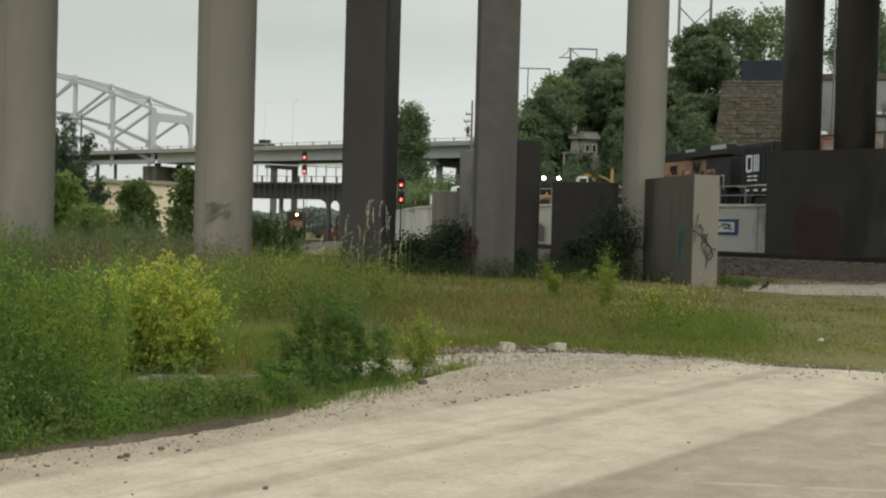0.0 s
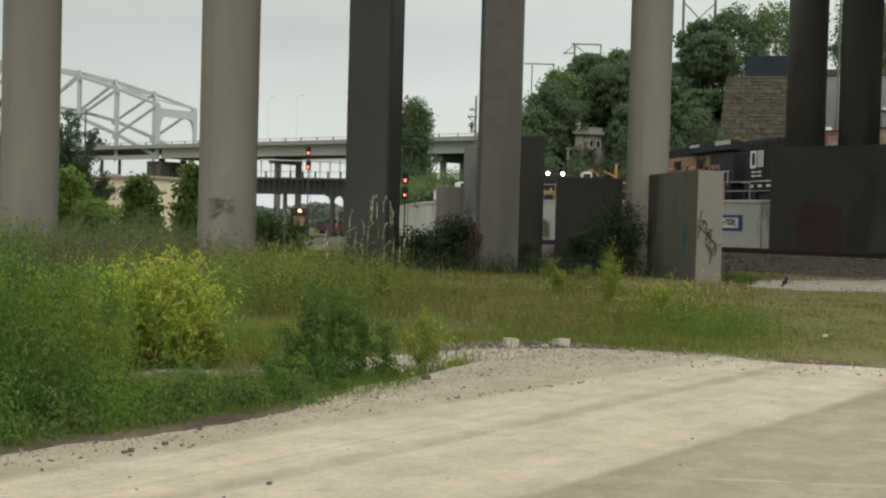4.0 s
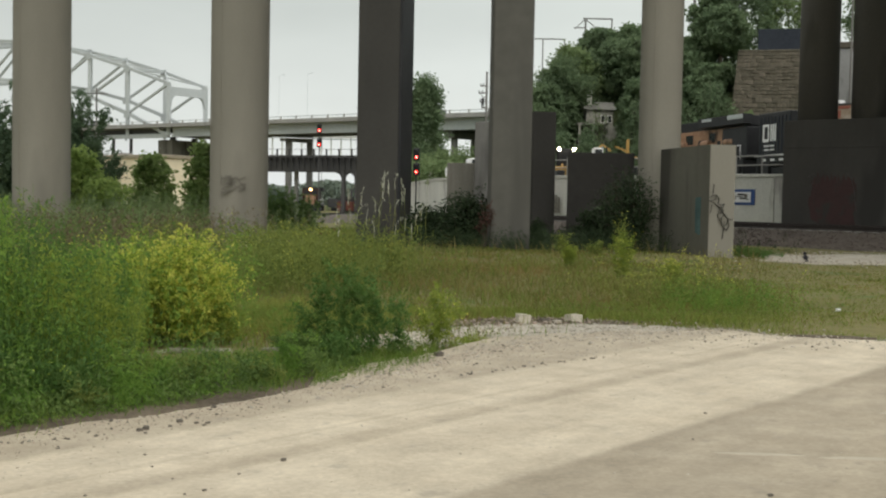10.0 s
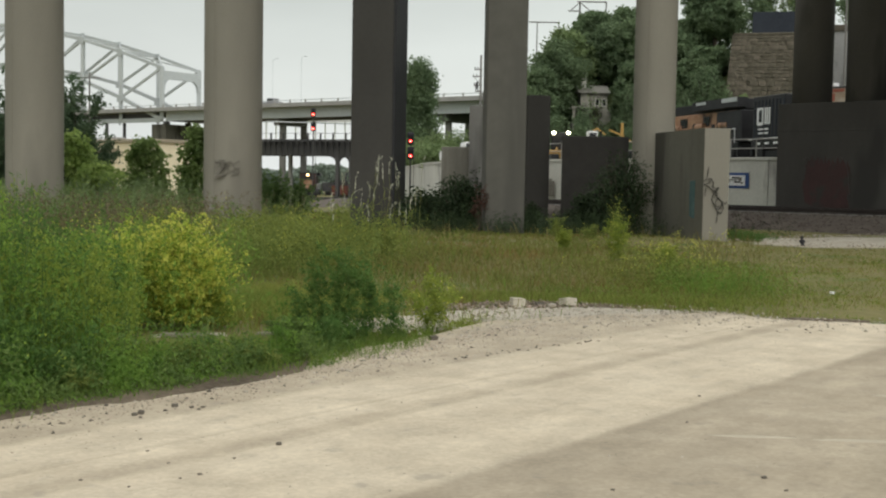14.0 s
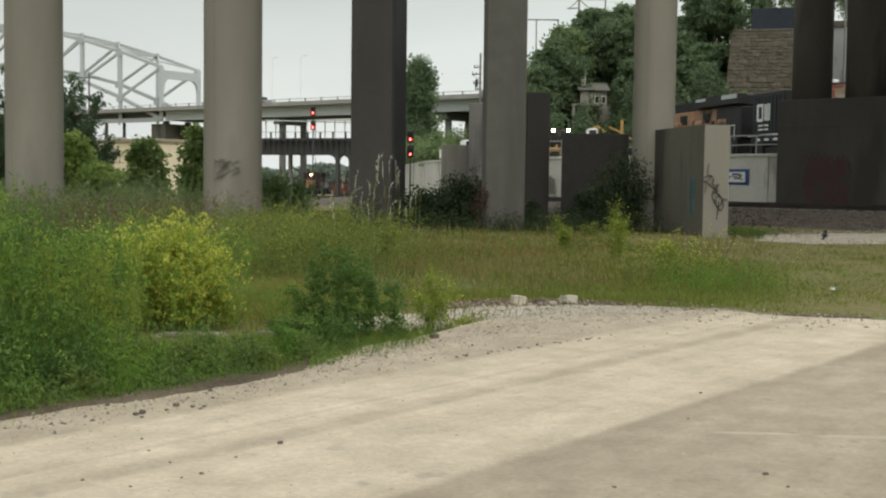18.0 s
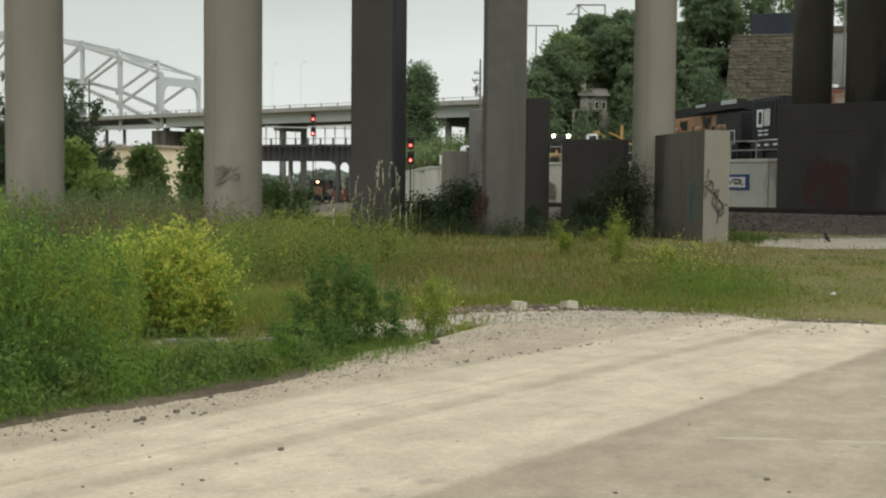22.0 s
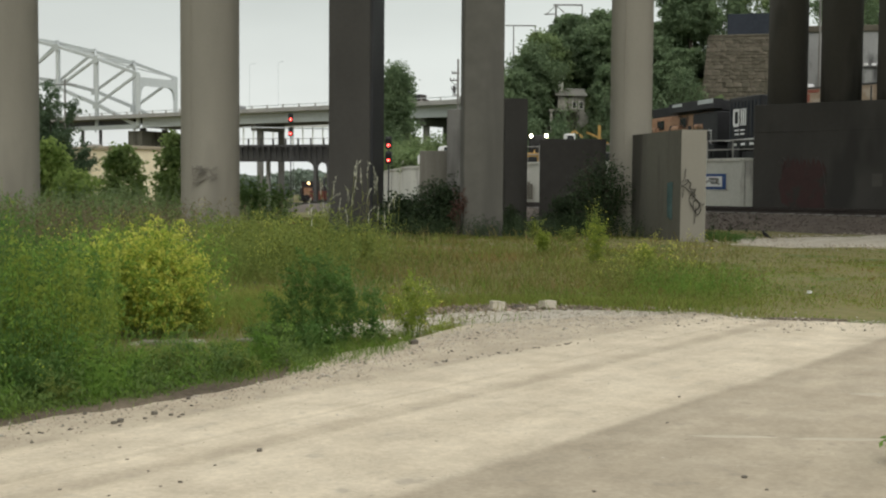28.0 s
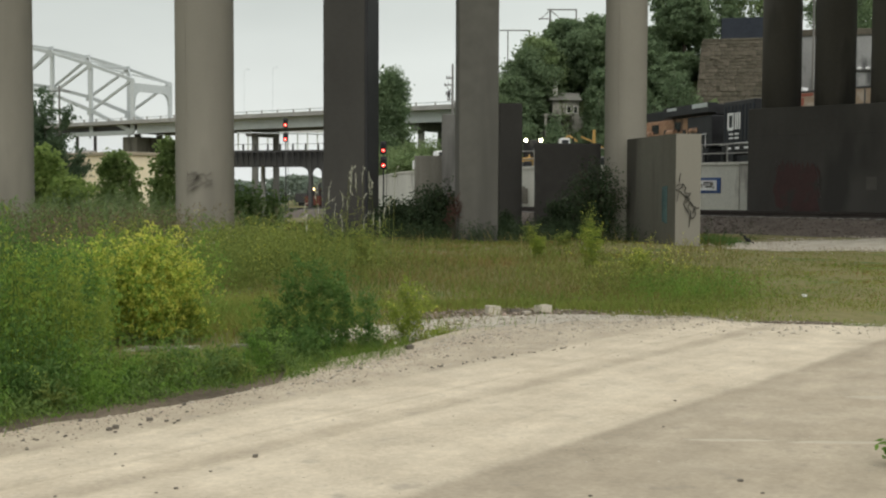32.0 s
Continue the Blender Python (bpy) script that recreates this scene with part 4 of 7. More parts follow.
        for dx in (-1.9, 0, 1.9):
            for sy in (-0.75, 0.75):
                part("wheel", rod(bmesh.new(), (x + dx, sy - 0.07, 0.51), (x + dx, sy + 0.07, 0.51), 0.51, seg=18), RUSTY, bogie)
    return root


UP = Vector((0.25, -0.968, 0))            # the way of the upper track
upz = 3.15
ANG = math.degrees(math.atan2(UP.y, UP.x))
p0 = Vector((21.1, 79.4, 0))
tail = locomotive("weathered orange locomotive with a black roof on the upper track", ORANGE, BLACK, ORANGE, (*(p0 - UP * 11.6)[:2], upz + 0.15), ANG + 180)
lead = locomotive("black locomotive with white emblem shapes on the upper track", BLACK, BLACK, BLACK, (*(p0 + UP * 11.9)[:2], upz + 0.15), ANG + 180)
# its body behind the tall end is cut low to fit the camera's view
for ob in list(lead.children):
    if ob.name.split(".")[0] in ("long_hood", "hood_roof", "radiator_wing", "hood_door", "roof_fan", "handrail", "stanchion", "cab", "cab_roof", "nose", "windscreen", "side_window", "headlight"):
        bpy.data.objects.remove(ob)
part("low_hood", box(bmesh.new(), (13.4, 1.9, 1.1), (-3.0, 0, 2.15), 0.08), BLACK, lead)
# blank cab wall of the black locomotive next to the coupling, with its emblem as plain white shapes
part("end_hood", box(bmesh.new(), (4.0, 2.9, 2.95), (8.6, 0, 3.05), 0.08), BLACK, lead)
# dark shade on the orange unit's rear hood is painted as a black box
part("shaded_end_hood", box(bmesh.new(), (3.6, 2.6, 2.2), (-9.2, 0, 2.75), 0.08), BLACK, tail, "end section coloured black for dark shade on the hood")
for px, pz, sx, sz in ((-0.62, 3.5, 0.2, 1.1), (-0.32, 3.98, 0.6, 0.17), (-0.32, 3.0, 0.6, 0.2), (-0.02, 3.5, 0.14, 1.1), (0.3, 3.5, 0.15, 1.1), (0.55, 3.5, 0.15, 1.1), (0.8, 3.5, 0.15, 1.1)):
    part("emblem_bar", box(bmesh.new(), (sx * 0.95, 0.03, sz), (9.25 - px * 1.05, 1.49, pz - 0.3)), WHITE, lead)
for k in range(2):
    for j in range(2):
        part("emblem_bar", box(bmesh.new(), (0.55, 0.03, 0.1), (9.5 - 0.75 * j, 1.49, 2.35 - 0.26 * k)), WHITE, lead)
part("sill_stripe", box(bmesh.new(), (6, 0.03, 0.1), (8.0, 1.5, 1.72)), WHITE, lead)
for x, w in ((-7.6, 1.5), (-5.2, 0.9), (-1.5, 1.2)):
    part("hood_vent", box(bmesh.new(), (w, 0.04, 0.7), (x, 0.985, 3.3), 0.01), GLASS_DARK, tail, "dark louvred vent")
for x, w, z, h in ((-9.4, 0.8, 2.6, 1.5), (-6.3, 0.5, 2.4, 1.3), (-3.6, 1.1, 2.7, 1.0), (0.2, 0.7, 2.5, 1.4)):
    part("open_hatch", box(bmesh.new(), (w, 0.05, h), (x, 0.99, z), 0.02), BLACK, tail, "dark open hatch")
for x in (-8.3, -4.6, -0.6):
    part("air_tank", rod(bmesh.new(), (x - 0.6, 1.12, 2.9), (x + 0.6, 1.12, 2.9), 0.26, seg=14), ORANGE, tail, "sun-bleached orange tank")
for k in range(9):
    part("hood_rib", box(bmesh.new(), (0.08, 0.05, 2.5), (10.3 - 0.45 * k, 1.475, 3.0), 0.01), NAVY, lead)
for k in range(7):
    part("grab_rail", rod(bmesh.new(), (6.4 - 0.9 * k, 1.42, 1.65), (6.4 - 0.9 * k, 1.42, 3.0), 0.035, seg=6), GREY_CONCRETE, lead)
part("walkway_rail", rod(bmesh.new(), (6.6, 1.42, 3.0), (0.6, 1.42, 3.0), 0.035, seg=6), GREY_CONCRETE, lead)
for k in range(14):
    part("sill_mark", box(bmesh.new(), (0.5, 0.03, 0.14), (9.8 - 1.1 * k, 1.47, 1.42)), WHITE, lead)
    part("roof_panel", box(bmesh.new(), (2.2 - 0.7 * k, 0.03, 0.3 - 0.1 * k), (-9.7 + 4.3 * k, 1.565, 4.55)), STEEL_PALE, tail, "pale plate on the roof side") if k < 2 else None

# upper track under the locomotives
ut = thing("upper_track", "railway track on the terrace under the locomotives", "railway", kind="structure")
for sy in (-0.72, 0.72):
    n = Vector((-UP.y, UP.x, 0)) * sy
    a, b = p0 - UP * 45 + n, p0 + UP * 40 + n
    part("rail", beam(bmesh.new(), (a.x, a.y, upz + 0.07), (b.x, b.y, upz + 0.07), 0.08, 0.16), RUSTY, ut)

# the orange locomotive that backs away on the lower line
# backlit shade on its orange body is painted as a dark coat
far_loco = locomotive("locomotive, backlit shade painted dark brown, orange nose and lit headlight", BACKLIT_BROWN, BLACK, ORANGE, (-23.5, 185, -0.9), 100, True)

# still cars beyond the piers
gondola = thing("gondola_car", "dark grey low-sided gondola car on a far siding", "rail car", (-23.0, 262, -1.6), -8, "rail cars")
part("car_body", box(bmesh.new(), (13, 3, 2.0), (0, 0, 2.2), 0.05), STEEL_DARK, gondola)
for k in range(8):
    part("side_rib", box(bmesh.new(), (0.2, 0.12, 1.9), (-6 + 1.7 * k, -1.55, 2.2)), STEEL_DARK, gondola)
for x in (-4.6, 4.6):
    part("truck", box(bmesh.new(), (2.4, 2.2, 0.8), (x, 0, 0.7), 0.1), BLACK, gondola)
tamper = thing("track_machine", "rust-red track maintenance machine with a raised boom", "machine", (-18.1, 190, -1.4), 80, "machines")
part("machine_body", box(bmesh.new(), (5, 2.4, 1.5), (0, 0, 1.8), 0.1), mat("rust_red_paint", (0.1, 0.035, 0.025), (0.17, 0.055, 0.04), 1, 8, 0.7, 0.1), tamper)
part("machine_cab", box(bmesh.new(), (1.6, 1.9, 0.9), (-1.2, 0, 2.9), 0.1), BLACK, tamper)
part("boom", beam(bmesh.new(), (0.5, 0, 2.5), (2.4, 0, 4.6), 0.3, 0.3), BLACK, tamper)
for x in (-1.6, 1.6):
    for sy in (-0.75, 0.75):
        part("wheel", rod(bmesh.new(), (x, sy - 0.06, 0.45), (x, sy + 0.06, 0.45), 0.45, seg=14), RUSTY, tamper)
part("chassis", box(bmesh.new(), (5.2, 1.4, 0.4), (0, 0, 0.9), 0.05), BLACK, tamper)
redcar = thing("box_car", "faded tan rail car with a red panel beyond the wall", "rail car", (33, 80, 3.2), -55, "rail cars")
part("car_body", box(bmesh.new(), (21, 2.9, 4.7), (2.4, 0, 3.6), 0.06), mat("faded_tan_rail_car", (0.25, 0.18, 0.125), (0.36, 0.275, 0.2), 0.6, 6, 0.8, 0.1, spots=(0.7, (0.42, 0.35, 0.28), 0.56)), redcar)
part("top_sill", box(bmesh.new(), (21.1, 3.0, 0.13), (2.4, 0, 6.02), 0.03), STEEL_DARK, redcar)
CAR_RED = mat("faded_red_car_paint", (0.26, 0.07, 0.05), (0.36, 0.14, 0.1), 0.8, 6, 0.8, 0.1)
part("red_band", box(bmesh.new(), (1.5, 0.04, 0.2), (-7.0, -1.47, 5.78), 0.01), CAR_RED, redcar, "red painted band")
part("salmon_panel", box(bmesh.new(), (0.5, 0.04, 0.55), (-7.3, -1.47, 5.3), 0.01), CAR_RED, redcar, "faded red panel")
part("roof_hatch", box(bmesh.new(), (0.5, 0.6, 0.3), (-7.35, -1.2, 6.2), 0.08), WHITE, redcar, "white roof hatch")
for k in range(11):
    part("side_rib", box(bmesh.new(), (0.1, 0.06, 4.5), (-7.95 + 2 * k, -1.47, 3.6), 0.01), STEEL_DARK if k % 2 else RUSTY, redcar)
for x in (-5, 10):
    part("truck", box(bmesh.new(), (2.6, 2.3, 1.3), (x, 0, 0.66), 0.1), BLACK, redcar)

# ---- signals ----


def signal(label, x, y, base, z_red, gap, r=0.12):
    root = thing("railway_signal", label, "signal", (x, y, base), 0, "railway signals")
    part("mast", rod(bmesh.new(), (0, 0.12, 0), (0, 0.12, z_red - base + 0.5), 0.055, seg=8), STEEL_DARK, root)
    part("mast_base", box(bmesh.new(), (0.5, 0.5, 0.5), (0, 0.12, 0.2), 0.04), GREY_CONCRETE, root)
    for k in range(2):
        z = z_red - base - gap * k
        head = part("signal_head", box(bmesh.new(), (0.44, 0.28, 0.86), (0, 0, z + 0.18), 0.08), BLACK, root)
        part("hood", rod(bmesh.new(), (0, -0.36, z + 0.36), (0, -0.12, z + 0.4), 0.14, seg=12), BLACK, head)
        part("lens", rod(bmesh.new(), (0, -0.17, z), (0, -0.14, z), r * 0.92, seg=16), RED_LENS, head, "glowing red lens")
        part("lamp_core", rod(bmesh.new(), (0, -0.18, z - 0.01), (0, -0.168, z - 0.01), r * 0.42, seg=12), RED_CORE, head, "bright lamp core")
    part("ladder_rail", rod(bmesh.new(), (0.22, 0.3, 0.2), (0.22, 0.3, z_red - base - 0.4), 0.02, seg=6), STEEL_DARK, root)
    return root


sig = signal("two-headed railway signal showing red over red on a tall mast", -13.35, 110, float(ground_z(-13.35, 110)), 8.08, 1.34, 0.145)
part("gantry_pipe", rod(bmesh.new(), (-4.6, 0.4, 8.1), (4.2, 0.4, 8.0), 0.06, seg=8), STEEL_PALE, sig, "pale horizontal gantry pipe")
signal("two-headed railway signal showing red over red by the wall", -2.96, 80, float(ground_z(-2.96, 80)), 4.6, 1.02, 0.115)

# ---- railing and sign on the retaining wall ----
rail_thing = thing("wall_railing", "grey pipe railing along the top of the retaining wall", "railing")
for i in range(0, 14):
    x0 = 18.5 - i * 1.05
    x1 = x0 - 1.05
    a, b = (x0, wall_line(x0), 3.4), (x1, wall_line(x1), 3.4)
    part("post", rod(bmesh.new(), a, (a[0], a[1], 4.42), 0.045, seg=8), GREY_CONCRETE, rail_thing)
    for z in (3.9, 4.4):
        part("pipe", rod(bmesh.new(), (a[0], a[1], z), (b[0], b[1], z), 0.035, seg=6), GREY_CONCRETE, rail_thing)


def wall_face(x, out=0.26):
    """A place on the front of the retaining wall, and the turn of that front."""
    a, b = np.array((x - 0.3, wall_line(x - 0.3))), np.array((x + 0.3, wall_line(x + 0.3)))
    d = (b - a) / np.linalg.norm(b - a)
    n = np.array((d[1], -d[0]))
    n = -n if n[1] > 0 else n
    p = np.array((x, wall_line(x))) + n * out
    return p, math.degrees(math.atan2(d[1], d[0]))


p, a = wall_face(15.7, 0.28)
sg = thing("wall_sign", "blue-framed white sign board on the pale retaining wall", "sign", (p[0], p[1], 1.72), a)
part("board", box(bmesh.new(), (2.0, 0.04, 0.86), (0, 0, 0.43), 0.01), SIGN_BLUE, sg)
part("panel", box(bmesh.new(), (1.6, 0.03, 0.56), (-0.05, -0.03, 0.43)), WHITE, sg)
for k, (dx, dz, w, h) in enumerate(((0.1, 0.58, 0.5, 0.09), (0.42, 0.5, 0.22, 0.2), (-0.05, 0.46, 0.6, 0.06), (0.22, 0.35, 0.45, 0.08), (-0.4, 0.36, 0.3, 0.07), (0.55, 0.3, 0.12, 0.1))):
    part("stripe", box(bmesh.new(), (w, 0.02, h), (dx, -0.05, dz)), SPRAY_GREY if k % 3 else SPRAY_BLACK, sg)

# ---- graffiti: thin paint strokes on their walls ----


def strokes(name, label, at, rz, lines, width, material, thick=0.012):
    root = thing(name, label, "graffiti", at, rz)
    for ln in lines:
        bm = bmesh.new()
        for (x0, z0), (x1, z1) in zip(ln, ln[1:]):
            beam(bm, (x0, 0, z0), (x1, 0, z1), width, thick)
        part("stroke", bm, material, root)
    return root


rg = np.random.default_rng(12)


def scribble(n, w, h):
    out = []
    for k in range(n):
        c = np.array([rg.uniform(-w, w), rg.uniform(-h, h)]) / 2
        ln = [tuple(c)]
        for j in range(rg.integers(2, 5)):
            c = c + np.array([rg.normal() * w * 0.22, rg.normal() * h * 0.2])
            ln.append((float(np.clip(c[0], -w / 2, w / 2)), float(np.clip(c[1], -h / 2, h / 2))))
        out.append(ln)
    return out


tag = [
    [(-0.31, 0.62), (-0.33, 0.48), (-0.35, 0.31)],
    [(-0.46, 0.18), (-0.38, 0.25), (-0.22, 0.28), (-0.27, 0.14), (-0.41, 0.08), (-0.46, 0.05)],
    [(-0.46, 0.1), (-0.31, 0.02), (-0.09, -0.19), (0.09, -0.42), (0.28, -0.53), (0.31, -0.46)],
    [(-0.23, 0.27), (-0.13, 0.14), (-0.19, 0.0), (-0.06, -0.04), (0.04, -0.01), (-0.03, -0.14), (-0.16, -0.09)],
    [(-0.13, -0.2), (-0.19, -0.39), (-0.08, -0.61), (0.0, -0.74), (0.11, -0.67), (0.16, -0.48), (0.04, -0.33), (-0.06, -0.45), (-0.03, -0.63)],
    [(0.04, -0.58), (0.02, -0.83), (-0.01, -1.13)],
    [(0.16, -0.52), (0.21, -0.7), (0.11, -0.86), (-0.03, -0.7)],
    [(-0.38, -0.04), (-0.41, -0.3)],
    [(-0.1, -0.1), (0.02, -0.22), (-0.12, -0.33)],
]
strokes("graffiti", "black angular spray-painted tag on the concrete wall end", (8.46, 36.965, 1.72), 4, tag, 0.036, SPRAY_BLACK)
strokes("graffiti", "faded grey tag near the foot of the pier", (-8.95, 45.80, 2.1), 11, scribble(18, 0.95, 0.7), 0.034, SPRAY_GREY, 0.05)
strokes("graffiti", "faded teal paint mark on the shaded wall side", (7.905, 37.62, 1.3), 101.5, [[(0, 0.62), (0.02, -0.1), (0, -0.6)], [(0.2, 0.6), (0.22, 0.1), (0.18, -0.55)]], 0.26, SPRAY_TEAL)
wpm = wp.matrix_basis
gp = wpm @ Vector((2.55, -0.012, 2.0))
gr = thing("graffiti", "large faded red painted patch on the dark wall pier", "graffiti", (gp.x, gp.y, gp.z), math.degrees(math.atan2(-4.2, 4.6)))
rim = []
for k in range(120):
    a = 2 * math.pi * k / 120
    c, s = math.cos(a), math.sin(a)
    r = 1.2 / max(abs(c), abs(s)) ** 0.75 * (1 + 0.2 * noise.noise((c * 1.2, s * 1.2, 1.5)) + 0.1 * noise.noise((c * 5, s * 5, 4)) + 0.06 * noise.noise((c * 14, s * 14, 8)))
    drip = 1 + (0.16 * math.sin(37 * a) + 0.1 * math.sin(61 * a)) * max(0.0, s)
    rim.append((c * r, s * r * drip))
bm = prism(bmesh.new(), rim, -0.004, 0.006)
bmesh.ops.rotate(bm, cent=(0, 0, 0), matrix=Matrix.Rotation(radians(90), 3, "X"), verts=bm.verts)
part("paint_patch", bm, SPRAY_RED, gr)
gp = wpm @ Vector((2.55, -0.014, 2.0))
strokes("graffiti", "worn pale outline round the faded red patch", (gp.x, gp.y, gp.z), math.degrees(math.atan2(-4.2, 4.6)), [[(-1.15, 1.15), (-0.95, 1.3), (-0.8, 1.12)], [(0.75, 1.35), (1.0, 1.1), (1.15, 0.6), (1.2, 0.2)], [(1.2, 0.1), (1.3, -0.5)], [(-0.9, 0.95), (-0.98, 0.7)]], 0.05, SPRAY_PALE)
gp = wpm @ Vector((6.3, -0.012, 2.2))
strokes("graffiti", "small pale square paint-out on the dark wall pier", (gp.x, gp.y, gp.z), math.degrees(math.atan2(-4.2, 4.6)), [[(0, -0.3), (0, 0.3)]], 0.5, DULL_CONCRETE)
p, a = wall_face(6.35, 0.25)
strokes("graffiti", "grey arched paint mark on the pale retaining wall", (p[0], p[1], 1.6), a, [[(0, -0.6), (0, 0.45)], [(0.28, -0.6), (0.28, 0.55)], [(0.55, -0.6), (0.55, 0.4)]], 0.24, SPRAY_GREY)

# ---- machines and vehicles on the terrace ----


def loader(label, at, rz, lamps, cover, cab_coat, arm):
    root = thing("loader", label, "machine", at, rz, "machines")
    part("chassis", box(bmesh.new(), (3.4, 1.5, 0.6), (0, 0, 0.85), 0.08), cover, root)
    part("engine_cover", box(bmesh.new(), (1.5, 1.3, 0.7), (1.0, 0, 1.45), 0.1), cover, root)
    cab = part("cab", box(bmesh.new(), (0.7, 1.2, 1.35), (-0.4, 0, 1.8), 0.08), cab_coat, root)
    part("cab_window", box(bmesh.new(), (0.5, 1.24, 0.3), (-0.4, 0, 2.2), 0.03), GLASS_DARK, cab)
    for p, q in zip(arm, arm[1:]):
        part("boom", beam(bmesh.new(), p, q, 0.09, 0.12), YELLOW, root)
    part("exhaust_stack", rod(bmesh.new(), (-1.0, 0.3, 1.4), (-1.0, 0.3, 2.5), 0.06, seg=8), BLACK, root)
    part("bucket", box(bmesh.new(), (0.6, 2.1, 0.6), (2.3, 0, 0.5), 0.08), cover, root)
    for x, r in ((-1.0, 0.62), (1.15, 0.48)):
        for sy in (-0.85, 0.85):
            wheel = part("wheel", rod(bmesh.new(), (x, sy - 0.17, r), (x, sy + 0.17, r), r, seg=18), BLACK, root)
            part("rim", rod(bmesh.new(), (x, sy - 0.19, r), (x, sy + 0.19, r), r * 0.5, seg=14), cover, wheel)
    for k in range(lamps):
        y = -0.75 + 1.1 * k
        part("lamp_mast", rod(bmesh.new(), (-1.05, y, 1.1), (-1.05, y, 2.45), 0.03, seg=6), BLACK, root)
        part("work_lamp", rod(bmesh.new(), (-1.1, y, 2.42), (-1.2, y, 2.42), 0.125, seg=14), WHITE_LAMP, root, "lit white work lamp")
    return root


loader("yellow loader with two lit work lamps on the terrace", (7.9, 86, 3.15), 78, 2, YELLOW, BLACK, ((-1.4, 0, 0.9), (-2.0, 0, 1.3), (-2.3, 0, 0.9)))
loader("yellow backhoe with a white cab beyond the dark wall", (9.5, 83, 3.15), 180, 0, BLACK, WHITE, ((-0.5, 0, 2.5), (-0.75, 0, 2.7), (-1.35, 0, 2.25)))
hoe = loader("yellow backhoe with a raised boom on the terrace", (14.3, 84, 3.15), 0, 0, BLACK, BLACK, ((-1.2, 0, 1.7), (-2.3, 0, 2.35), (-3.05, 0, 2.66)))
part("raised_leg", box(bmesh.new(), (0.2, 0.2, 2.3), (-2.1, 0.1, 2.02), 0.03), YELLOW, hoe)


def vehicle(label, at, rz, coat, kind_of="car", group="vehicles on the bridge"):
    root = thing("pickup_truck" if kind_of == "pickup" else "van" if kind_of == "van" else "car", label, "truck" if kind_of == "pickup" else kind_of, at, rz, group)
    ln, h = (4.6, 0.75)
    part("body", box(bmesh.new(), (ln, 1.8, h), (0, 0, 0.35 + h / 2), 0.12), coat, root)
    if kind_of == "car":
        part("cabin", box(bmesh.new(), (2.4, 1.55, 0.62), (-0.2, 0, 1.36), 0.2), GLASS_DARK, root)
    elif kind_of == "pickup":
        part("cabin", box(bmesh.new(), (1.9, 1.65, 0.75), (0.3, 0, 1.45), 0.18), coat, root)
        part("window", box(bmesh.new(), (1.5, 1.7, 0.4), (0.3, 0, 1.52), 0.05), GLASS_DARK, root)
    else:
        part("cabin", box(bmesh.new(), (4.0, 1.75, 0.95), (-0.25, 0, 1.5), 0.15), coat, root)
        part("window", box(bmesh.new(), (3.2, 1.8, 0.4), (-0.2, 0, 1.6), 0.05), GLASS_DARK, root)
    for x in (-ln * 0.31, ln * 0.31):
        for sy in (-0.8, 0.8):
            part("wheel", rod(bmesh.new(), (x, sy - 0.1, 0.36), (x, sy + 0.1, 0.36), 0.36, seg=14), BLACK, root)
    return root


vehicle("white pickup truck parked on the terrace", (1.3, 92, 3.2), 10, WHITE, "pickup", "parked trucks")

# ---- buildings ----
bg = thing("warehouse", "low beige metal-sided building with a flat tan roof edge", "building", (-31.5, 104, -1.2), -36)
part("wall", box(bmesh.new(), (13.6, 10, 6.5), (0.3, 5, 2.85), 0.03), BEIGE, bg)
part("roof", box(bmesh.new(), (14.0, 10.4, 0.3), (0.3, 5, 6.2), 0.04), TAN_ROOF, bg)
part("awning", box(bmesh.new(), (5.6, 0.9, 0.3), (-0.9, -0.4, 5.35), 0.04), TAN_ROOF, bg)
part("ribbon_window", box(bmesh.new(), (5.4, 0.1, 0.5), (-0.9, -0.05, 4.85), 0.02), GLASS_DARK, bg)
for k in range(22):
    part("siding_rib", box(bmesh.new(), (0.05, 0.05, 5.4), (-6.2 + 0.6 * k, -0.01, 2.8)), BEIGE, bg)
part("roof_unit", box(bmesh.new(), (1.6, 1.4, 0.9), (-3.5, 4, 6.3), 0.05), GREY_CONCRETE, bg)

HOUSE = mat("weathered_grey_boards", (0.2, 0.195, 0.165), (0.36, 0.35, 0.3), 0.8, 5, 0.9, 0.2, spots=(1.2, (0.09, 0.095, 0.07), 0.5))
SHINGLE = mat("weathered_shingle", (0.15, 0.15, 0.13), (0.27, 0.265, 0.235), 0.8, 6, 0.9, 0.3)
hs = thing("house", "small weathered pale grey wooden house half hidden by trees", "house", (12.1, 102.4, 5.15), 4)
part("lower_wall", box(bmesh.new(), (3.2, 3.6, 4.0), (0.4, 2.3, 1.4), 0.03), HOUSE, hs)
part("upper_wall", box(bmesh.new(), (2.4, 3.2, 1.45), (0.35, 2.2, 4.12), 0.03), HOUSE, hs)
bm = bmesh.new()
prism(bm, [(-1.9, 0), (1.9, 0), (0, 0.8)], -1.45, 1.45)
bmesh.ops.rotate(bm, cent=(0, 0, 0), matrix=Matrix.Rotation(radians(90), 3, "X") @ Matrix.Rotation(radians(90), 3, "Y"), verts=bm.verts)
part("roof", bm, SHINGLE, hs).location = (0.35, 2.2, 4.82)
part("porch_roof", box(bmesh.new(), (2.7, 1.8, 0.17), (-0.55, -0.1, 3.42), 0.02), HOUSE, hs)
for x in (-1.7, -0.5, 0.7):
    part("porch_post", box(bmesh.new(), (0.2, 0.2, 4.0), (x, -0.85, 1.36)), HOUSE, hs)
